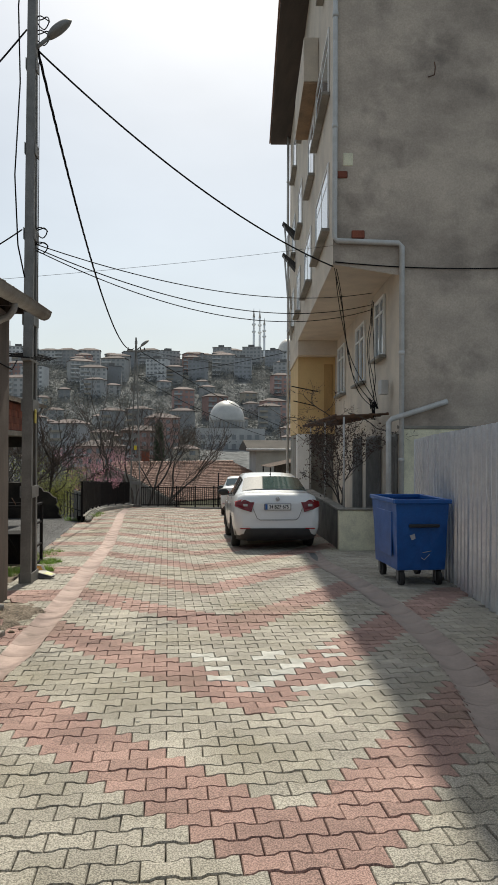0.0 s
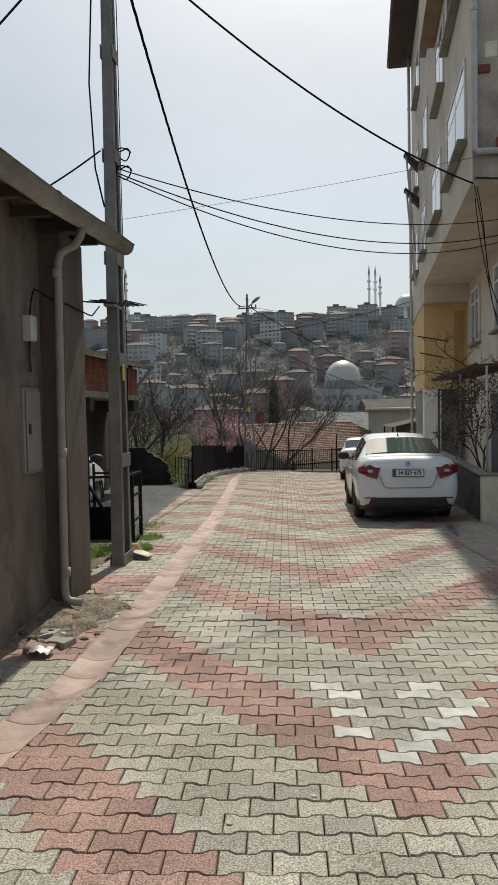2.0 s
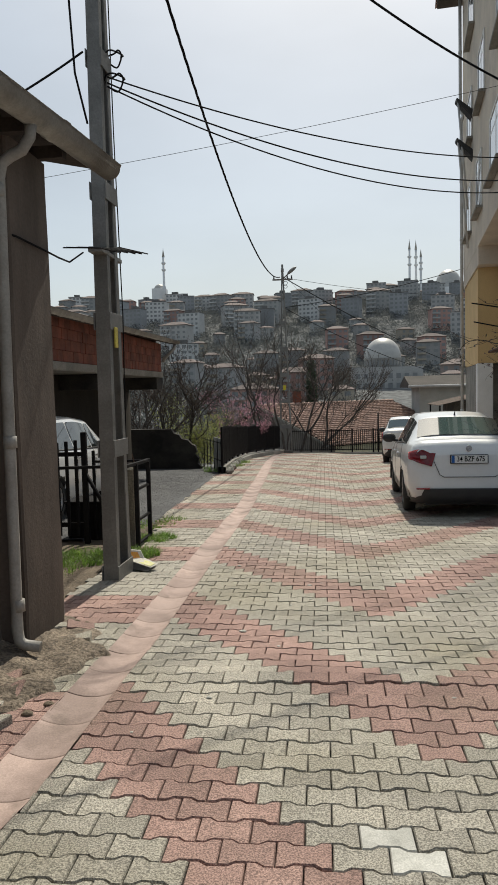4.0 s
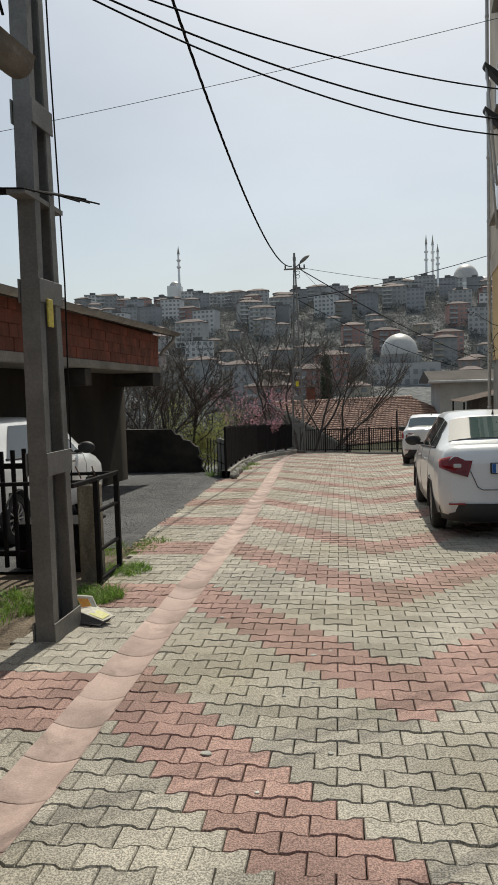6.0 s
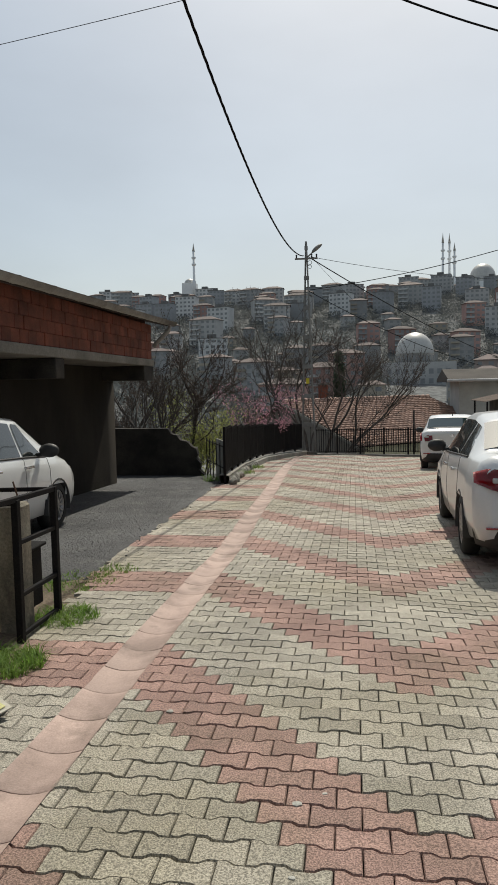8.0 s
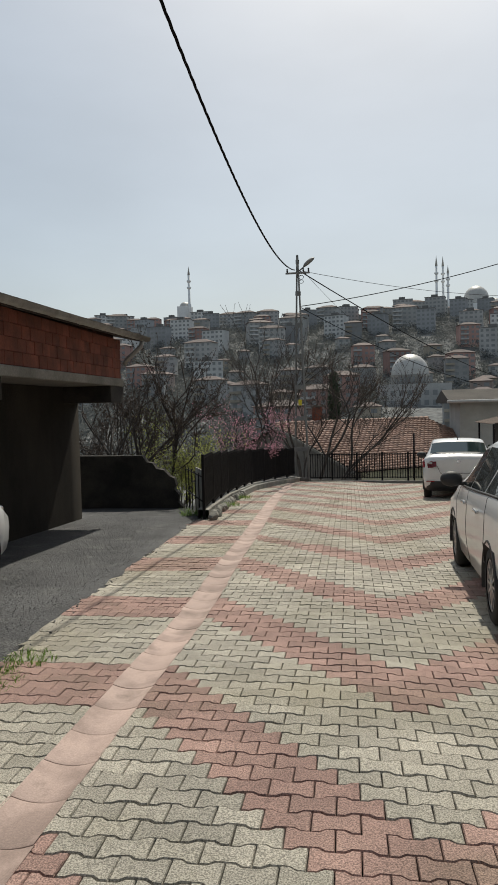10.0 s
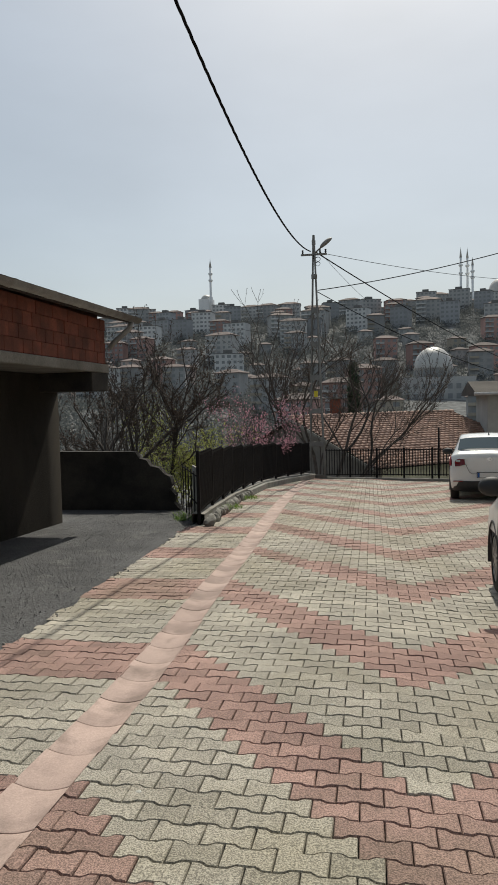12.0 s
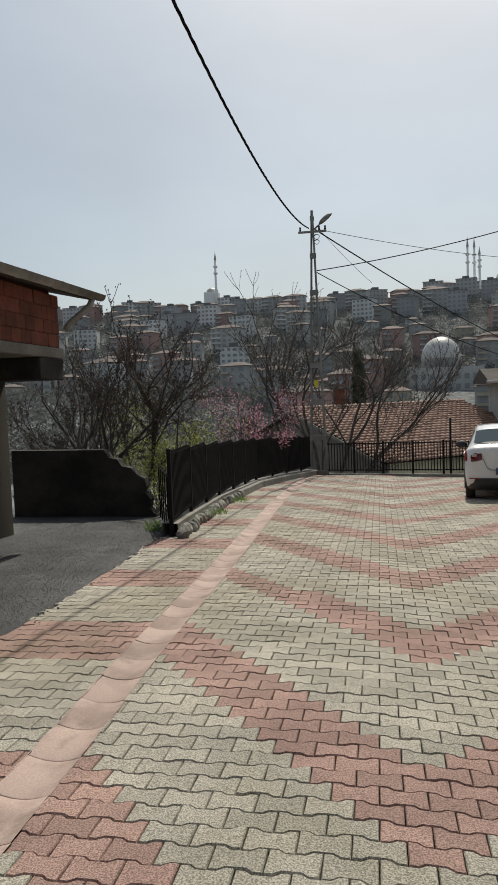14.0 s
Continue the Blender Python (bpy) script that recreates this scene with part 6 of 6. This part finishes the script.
chim = tiled_house()
ivy = thing("cypress", (chim.x + 0.75, chim.y + 2.5, -3.2), "narrow dark cypress behind the roof ridge", "tree")
bm = B()
tube(bm, [(0, 0, 0), (0.03, 0, 3), (0, 0, 5.6)], [0.12, 0.08, 0.02], 7)
part("trunk", bm, M_BARK, ivy)
random.seed(77)
pts = []
for k in range(420):
    z = random.uniform(2.2, 6.2)
    rr = 0.36 * (1 - (z - 2.2) / 4.3) ** 0.6 * math.sqrt(random.random())
    a = random.uniform(0, 6.28)
    pts.append((rr * math.cos(a), rr * math.sin(a), z))
leaf_cloud("crown", pts, 0.1, 7, 0.08, M_EVERGREEN, ivy)

# ---- pale house and awning on the other side ----
fh = thing("pale_house", (7.5, 44.0, -3.0), "pale rendered house with a low grey roof", "house")
bm = B()
box(bm, -2.3, 5, -2.0, 1.4, 0, 4.35)
part("wall", bm, mat("pale_grey_render", (0.42, 0.42, 0.4), (0.33, 0.33, 0.31), 0.9, scale=1.2, fine=40, grain=0.08, bump=0.2), fh)
bm = B()
prism(bm, [(-2.9, -2.6, 4.36), (-2.9, -2.6, 4.5), (-2.9, -0.3, 5.0), (-2.9, 2.0, 4.5), (-2.9, 2.0, 4.36)], (9.5, 0, 0))
part("roof", bm, mat("dull_felt_roof", (0.09, 0.08, 0.07), (0.065, 0.058, 0.052), 0.95, scale=1.0, fine=30, grain=0.2, bump=0.2, spec=0.2), fh, "dull grey-brown roof")
bm = B()
tube(bm, [(-2.95, -2.66, 4.42), (5.8, -2.66, 4.42)], 0.07, 8)
part("gutter", bm, M_PVC, fh)
aw = thing("lean_to", (5.4, 29.6, -1.05), "rusty corrugated lean-to roof on brick", "shed")
bm = B()
line = []
for k in range(26):
    line += [(0.1 * k, 0.0), (0.1 * k + 0.05, 0.03)]
rows = [[(-1.2 + 2.6 * v, q, 1.75 + 0.55 * v + o) for q, o in line] for v in (0, 0.5, 1)]
grid(bm, rows)
part("roof_sheet", bm, mat("dark_rusted_sheet", (0.11, 0.08, 0.065), (0.07, 0.055, 0.048), 0.85, scale=4, fine=40, grain=0.3, bump=0.2, spec=0.2), aw)
# Wall under the lean-to roof shares the near-black shade colour.
bm = B()
box(bm, -0.6, 1.4, 0.1, 2.5, -0.3, 1.9)
part("wall", bm, M_DARKWALL, aw)
for y in (0.1, 2.4):
    bm = B()
    tube(bm, [(-1.1, y, -0.2), (-1.1, y, 1.75)], 0.03, 6)
    part("post", bm, M_BLACK, aw)

# ---- houses across the valley ----
# Far walls and windows kept close in tone: haze contrast is in the colours.
FAR_WALLS = [mat("far_wall", c, tuple(v * 0.8 for v in c), 0.9, scale=0.12, fine=1.5, grain=0.08, bump=0, per_object=0.22) for c in
             ((0.4, 0.4, 0.39), (0.33, 0.33, 0.325), (0.38, 0.31, 0.28), (0.38, 0.24, 0.21), (0.52, 0.52, 0.51), (0.36, 0.32, 0.26), (0.3, 0.31, 0.32))]
M_FARROOF = mat("far_tile_roof", (0.15, 0.108, 0.095), (0.11, 0.09, 0.085), 0.9, scale=0.3, fine=2, grain=0.15, bump=0, per_object=0.3)
M_FARFLAT = mat("far_flat_roof", (0.17, 0.165, 0.16), (0.13, 0.13, 0.125), 0.9, scale=0.3, fine=2, grain=0.15, bump=0)
M_FARWIN = glass("far_window", (0.19, 0.2, 0.205), 0.6)


def far_house(k, w, d, floors, roof):
    h = thing("apartment_house" if floors > 2 else "house", (0, 0, 0), ("multi-storey hillside apartment house" if floors > 2 else "small hillside house") + (" with a red tiled roof" if roof else " with a flat roof"), "house", group="hillside houses")
    H = floors * 2.9
    bm = B()
    box(bm, -w / 2, w / 2, -d / 2, d / 2, -6, H)
    part("wall", bm, FAR_WALLS[k % len(FAR_WALLS)], h)
    bm = B()
    if roof:
        e = 0.6
        a = [(-w / 2 - e, -d / 2 - e), (w / 2 + e, -d / 2 - e), (w / 2 + e, d / 2 + e), (-w / 2 - e, d / 2 + e)]
        lo = [bm.verts.new((x, y, H)) for x, y in a]
        lo2 = [bm.verts.new((x, y, H + 0.2)) for x, y in a]
        rl, rr = bm.verts.new((-w * 0.2, 0, H + 0.22 * d)), bm.verts.new((w * 0.2, 0, H + 0.22 * d))
        bm.faces.new(lo[::-1])
        for i in range(4):
            bm.faces.new((lo[i], lo[(i + 1) % 4], lo2[(i + 1) % 4], lo2[i]))
        bm.faces.new((lo2[0], lo2[1], rr, rl)), bm.faces.new((lo2[2], lo2[3], rl, rr))
        bm.faces.new((lo2[1], lo2[2], rr)), bm.faces.new((lo2[3], lo2[0], rl))
    else:
        box(bm, -w / 2 - 0.3, w / 2 + 0.3, -d / 2 - 0.3, d / 2 + 0.3, H, H + 0.35)
        box(bm, -w * 0.2, w * 0.12, -d * 0.2, d * 0.2, H + 0.35, H + 2.4)
    part("roof", bm, M_FARROOF if roof else M_FARFLAT, h)
    n = max(2, int(w / 2.9))
    for f in range(floors):
        for i in range(n):
            x = -w / 2 + w * (i + 0.5) / n
            bm = B()
            ww = 0.75 if (i + k) % 3 else 1.0
            box(bm, x - ww, x + ww, -d / 2 - 0.06, -d / 2 + 0.05, f * 2.9 + 0.9, f * 2.9 + 2.3)
            part("window", bm, M_FARWIN, h)
        if k % 2 and floors > 2:
            bm = B()
            box(bm, -w * 0.48, -w * 0.1, -d / 2 - 1.1, -d / 2 - 0.07, f * 2.9 - 0.1, f * 2.9 + 0.8)
            part("balcony", bm, FAR_WALLS[(k + 4) % len(FAR_WALLS)], h)
    return h


random.seed(12)
kinds = [far_house(k, w, d, f, r) for k, (w, d, f, r) in enumerate(((8, 7, 2, 1), (11, 8, 4, 1), (8.5, 7, 3, 1), (12, 9, 4, 1), (15, 10, 5, 0), (8.5, 7, 2, 1), (12, 9, 5, 0), (17, 11, 5, 1), (6.5, 7, 2, 1)))]
taken = [(25, 300, 26)]
spots = []
tries = 0
while len(spots) < 230 and tries < 9000:
    tries += 1
    far = random.random()
    dist = 165 + 475 * far ** 0.75 if tries % 3 else random.uniform(560, 655)
    ang = radians(random.uniform(-33, 27))
    x, y = dist * math.sin(ang), dist * math.cos(ang)
    if 200 < dist < 292 and 0.045 < x / y < 0.135:
        continue
    if dist < 340 and ang < -0.19:
        continue
    gap = 9.5 + 0.012 * dist
    if all((x - a) ** 2 + ((y - b) * 0.8) ** 2 > max(gap, g) ** 2 for a, b, g in taken):
        taken.append((x, y, gap))
        spots.append((x, y, dist))
used = set()
for x, y, dist in spots:
    big = dist > 470 or random.random() < 0.15
    k = random.choice((1, 3, 4, 6, 7) if big else (0, 2, 5, 8, 1, 3))
    m = pose(x, y, land_z(x, y) + 0.5, 0, 0, random.uniform(-25, 25))
    if k in used:
        copy_thing(kinds[k], m)
    else:
        used.add(k)
        kinds[k].matrix_basis = m
for k, h in enumerate(kinds):
    if k not in used:
        h.matrix_basis = pose(-60 + 20 * k, 420, land_z(-60 + 20 * k, 420) + 0.5)

# scrub and trees on the slopes
random.seed(4)


def slope_woods(name, material, count, near, far, rad, label, seed, thin):
    random.seed(seed)
    verts, faces = [], []
    for _ in range(count):
        dist, ang = near + (far - near) * random.random() ** 0.8, radians(random.uniform(-35, 29))
        x, y = dist * math.sin(ang), dist * math.cos(ang)
        if 200 < dist < 292 and 0.045 < x / y < 0.135:
            continue
        z = land_z(x, y)
        tall = random.uniform(0.6, 1.6)
        for _ in range(32):
            c = Vector((x + random.gauss(0, rad * 0.7), y + random.gauss(0, rad * 0.7), z + rad * tall * random.uniform(0.0, 1.9)))
            a = Vector((random.gauss(0, 1), random.gauss(0, 1), random.gauss(0.4, 1))).normalized()
            b = a.orthogonal().normalized() * thin
            s = rad * random.uniform(0.13, 0.36)
            i = len(verts)
            verts += [tuple(c - a * s), tuple(c + b * s), tuple(c + a * s), tuple(c - b * s)]
            faces.append((i, i + 1, i + 2, i + 3))
    me = bpy.data.meshes.new(name)
    me.from_pydata(verts, [], faces)
    me.materials.append(material)
    tagged(new(name, me), label, "trees", kind="stuff")


# Woods lightened beyond their natural tone; the colour holds the haze.
M_HAZY_WOODS = mat("hazy_bare_woods", (0.158, 0.163, 0.16), (0.135, 0.145, 0.14), 0.95, scale=0.05, fine=1.6, grain=0.2, bump=0, per_island=0.14, spec=0.0)
let_light_through(M_HAZY_WOODS, 0.5)
M_SCRUB = mat("bare_scrub", (0.135, 0.12, 0.112), (0.105, 0.098, 0.09), 0.95, scale=0.3, fine=3, grain=0.15, bump=0, per_island=0.2, spec=0.0)
let_light_through(M_SCRUB, 0.25)
slope_woods("hillside_trees", M_HAZY_WOODS, 9500, 170, 645, 2.1, "mixed bare and green trees covering the far slope", 8, 0.6)
slope_woods("valley_scrub", M_SCRUB, 5200, 46, 235, 0.9, "leafless scrub on the near valley side", 18, 0.12)

# ---- mosques ----
M_LEAD = mat("lead_dome", (0.46, 0.45, 0.42), (0.4, 0.39, 0.37), 0.45, 0.2, scale=0.4, fine=3, grain=0.06, bump=0)
# Very pale colour carries the haze over minarets and skyline halls.
M_PALE = mat("hazy_pale_stone", (0.74, 0.75, 0.75), (0.66, 0.67, 0.67), 0.9, scale=0.2, fine=2, grain=0.06, bump=0)


def dome(bm, c, r, h, n=24):
    rows = [[(c[0] + r * math.cos(b) * math.cos(a), c[1] + r * math.cos(b) * math.sin(a), c[2] + h * math.sin(b)) for a in np.linspace(0, 2 * math.pi, n + 1)] for b in np.linspace(0, math.pi / 2 - 0.02, 10)]
    grid(bm, rows)


def minaret(at, h, r, label):
    m = thing("minaret", at, label, "minaret", group="minarets")
    bm = B()
    tube(bm, [(0, 0, -8), (0, 0, h * 0.12), (0, 0, h * 0.14), (0, 0, h * 0.8)], [r * 1.5, r * 1.5, r, r * 0.9], 12)
    part("shaft", bm, M_PALE, m)
    for q in (0.5, 0.65):
        bm = B()
        tube(bm, [(0, 0, h * q - r), (0, 0, h * q), (0, 0, h * q + r * 0.8)], [r, r * 1.7, r * 1.7], 12)
        part("balcony", bm, M_PALE, m)
    bm = B()
    tube(bm, [(0, 0, h * 0.8), (0, 0, h * 0.97), (0, 0, h)], [r * 1.05, r * 0.15, 0.05], 12)
    part("spire", bm, M_LEAD, m)


mq = thing("mosque", (24.7, 300, 0), "pale domed mosque building on the valley side", "mosque")
bm = B()
box(bm, -13, 15, -9, 12, -14, 9.6)
part("hall", bm, FAR_WALLS[0], mq)
bm = B()
tube(bm, [(0, 0, 9.6), (0, 0, 13.0), (0, 0, 13.3)], [7.6, 7.6, 8.1], 24)
part("drum", bm, FAR_WALLS[0], mq)
bm = B()
dome(bm, (0, 0, 13.3), 7.5, 8.4)
part("dome", bm, M_LEAD, mq, "bright lead-grey dome")
for f in (-2.5, 1.2, 5.0):
    for i in range(8):
        bm = B()
        box(bm, -11.5 + i * 3.2, -9.7 + i * 3.2, -9.08, -8.9, f, f + 2.0)
        part("window", bm, M_FARWIN, mq)
for i in range(14):
    a = math.pi + math.pi * (i + 0.5) / 14
    bm = B()
    obox(bm, Matrix.Translation((7.6 * math.cos(a), 7.6 * math.sin(a), 11.4)) @ Matrix.Rotation(a, 4, "Z"), 0.2, 0.9, 2.0)
    part("drum_window", bm, M_FARWIN, mq)
minaret((-140.0, 640, 92), 39, 1.15, "slender grey minaret on the skyline")
for x, y, h in ((108, 900, 62), (116.3, 905, 62), (121, 896, 49)):
    minaret((x, y, 119), h, 1.5, "tall slender minaret with haze in its pale colour")
bigm = thing("mosque", (155, 905, 112), "large domed mosque on the skyline", "mosque")
bm = B()
box(bm, -30, 30, -20, 20, -40, 8)
part("hall", bm, M_PALE, bigm)
bm = B()
dome(bm, (0, 0, 14), 15, 17)
tube(bm, [(0, 0, 6), (0, 0, 14)], 16, 24)
part("dome", bm, M_LEAD, bigm)
for x in (-20, 20):
    bm = B()
    dome(bm, (x, -4, 7), 9, 8)
    part("half_dome", bm, M_LEAD, bigm)
smallm = thing("mosque", (-146, 648, 92), "small domed mosque on the skyline", "mosque")
bm = B()
box(bm, -6, 6, -6, 6, -10, 4)
part("hall", bm, M_PALE, smallm)
bm = B()
dome(bm, (0, 0, 4), 5, 4.5)
part("dome", bm, M_LEAD, smallm)


# ---- paving blocks, last ----
random.seed(2)
PW, PR, AMP = 0.191, 0.122, 0.0095
SHEAR = 0.0


def block_outline(g):
    """A double-T block seen from above, with a joint of width g around it."""
    w, p = PW / 2 - g, PR / 2 - g
    u0, u1 = PW / 4 - 0.012, PW / 4 + 0.014
    top = [(-w, p + AMP), (-u1, p + AMP), (-u0, p - AMP), (u0, p - AMP), (u1, p + AMP), (w, p + AMP)]
    return top + [(x, -y) for x, y in reversed(top)]


OUT, INN = block_outline(0.0022), block_outline(0.0058)
BV, BF = [], []
BV += [(x, y, 0.0) for x, y in INN] + [(x, y, -0.007) for x, y in OUT] + [(x, y, -0.045) for x, y in OUT]
BF += [tuple(range(11, -1, -1))]
for i in range(12):
    j = (i + 1) % 12
    BF += [(i, j, 12 + j, 12 + i), (12 + i, 12 + j, 24 + j, 24 + i)]


def is_red(x, y):
    k = (y - 4.28 - 1.27 * abs(x - 0.52)) % 1.985
    return k < 0.72


def strip_red(y):
    return ((y - 16.1) % 1.985) < 0.74


def bleached(x, y):
    return 4.8 < y < 5.95 and 0.2 < x < 1.35 and noise.noise((x * 9.1, y * 9.7, 3.3)) > 0.1


lists = {"red": ([], []), "grey": ([], [])}
singles = []
block_mesh = {}
for key, mt in (("red", M_RED), ("grey", M_GREY), ("white", M_WHITE_PAVER)):
    me = bpy.data.meshes.new(key + "_block")
    me.from_pydata(BV, [], BF)
    me.materials.append(mt)
    block_mesh[key] = me
for r in range(-26, 275):
    y0 = r * PR
    for c in range(-20, 30):
        x = c * PW + (PW / 2 if r % 2 else 0)
        y = y0 + SHEAR * x
        g, k = gutter_x(y), kerb_x(y)
        if y > 33.2 - 0.2 * (x + 1.3) or y < -3:
            continue
        if left_x(y) - 0.05 < x < g - 0.02:
            lo, hi, red = left_x(y) - 0.05, g - 0.125, strip_red(y)
            if 6.45 < y < 8.2 and x < -1.7:
                continue
        elif g + 0.02 < x < k - 0.06 and y < 13.1 or g + 0.02 < x < right_x(y) and y >= 13.1:
            lo, hi, red = g + 0.125, (k - 0.146 if y < 13.1 else 9), is_red(x, y)
        elif y < 13.2 and k + 0.06 < x < right_x(y):
            lo, hi, red = k + 0.146, 9, is_red(x, y) if y < 8.5 else False
        else:
            continue
        z = street_z(x, y) + random.uniform(-0.0028, 0.0028)
        tx = random.gauss(0, 0.011) + (street_z(x + 0.08, y) - street_z(x - 0.08, y)) / 0.16
        ty = random.gauss(0, 0.013) + (street_z(x, y + 0.06) - street_z(x, y - 0.06)) / 0.12
        rot = SHEAR + random.gauss(0, 0.012)
        key = "red" if red else "grey"
        white = bleached(x, y)
        if white or (7.6 < y < 9.55 and lo + 0.1 < x < hi - 0.1 and -0.95 < x < 1.5):
            singles.append(("white" if white else key, x, y, z, tx, ty, rot))
            continue
        vs, fs = lists[key]
        i = len(vs)
        cr, sr = math.cos(rot), math.sin(rot)
        for bx, by, bz in BV:
            wx, wy = x + bx * cr - by * sr, y + bx * sr + by * cr
            vs.append((min(max(wx, lo), hi), wy, z + bz + bx * tx + by * ty))
        fs += [tuple(i + q for q in f) for f in BF]
for key, mt in (("red", M_RED), ("grey", M_GREY)):
    me = bpy.data.meshes.new(key + "_blocks")
    me.from_pydata(lists[key][0], [], lists[key][1])
    me.materials.append(mt)
    ob = new(key + "_blocks", me)
    ob.parent = road
    tagged(ob, "interlocking %s concrete blocks" % key, kind="stuff")
for key, x, y, z, tx, ty, rot in singles:
    ob = new("paving_block", block_mesh[key])
    ob.parent = road
    ob.matrix_basis = Matrix.Translation((x, y, z)) @ Matrix.Rotation(rot, 4, "Z") @ Matrix.Rotation(ty, 4, "X") @ Matrix.Rotation(-tx, 4, "Y")

# clods of dry earth on the washed-out heap
random.seed(17)
for k in range(26):
    x, y = -1.86 + abs(random.gauss(0, 0.16)), random.uniform(6.5, 8.1)
    r = random.uniform(0.012, 0.035)
    clod = thing("earth_clod", (x, y, street_z(x, y) + 0.05 - 0.1 * (x + 1.86)), "dry crumbly clod of earth on the washed-out heap", "earth clod", group="earth clods by the downpipe")
    stone("lump", (0, 0, 0), (r, r * 0.9, r * 0.6), M_EARTH, clod)
# loose blocks lifted at the washed-out edge
for k in range(14):
    x, y = -1.75 + random.uniform(-0.1, 0.22), random.uniform(6.3, 8.0)
    ob = new("paving_block", block_mesh["red" if k % 2 else "grey"])
    ob.parent = road
    ob.matrix_basis = Matrix.Translation((x, y, street_z(x, y) + 0.025 + 0.02 * random.random())) @ Euler((random.gauss(0, 0.12), random.gauss(0, 0.16), random.gauss(0.3, 0.4))).to_matrix().to_4x4()
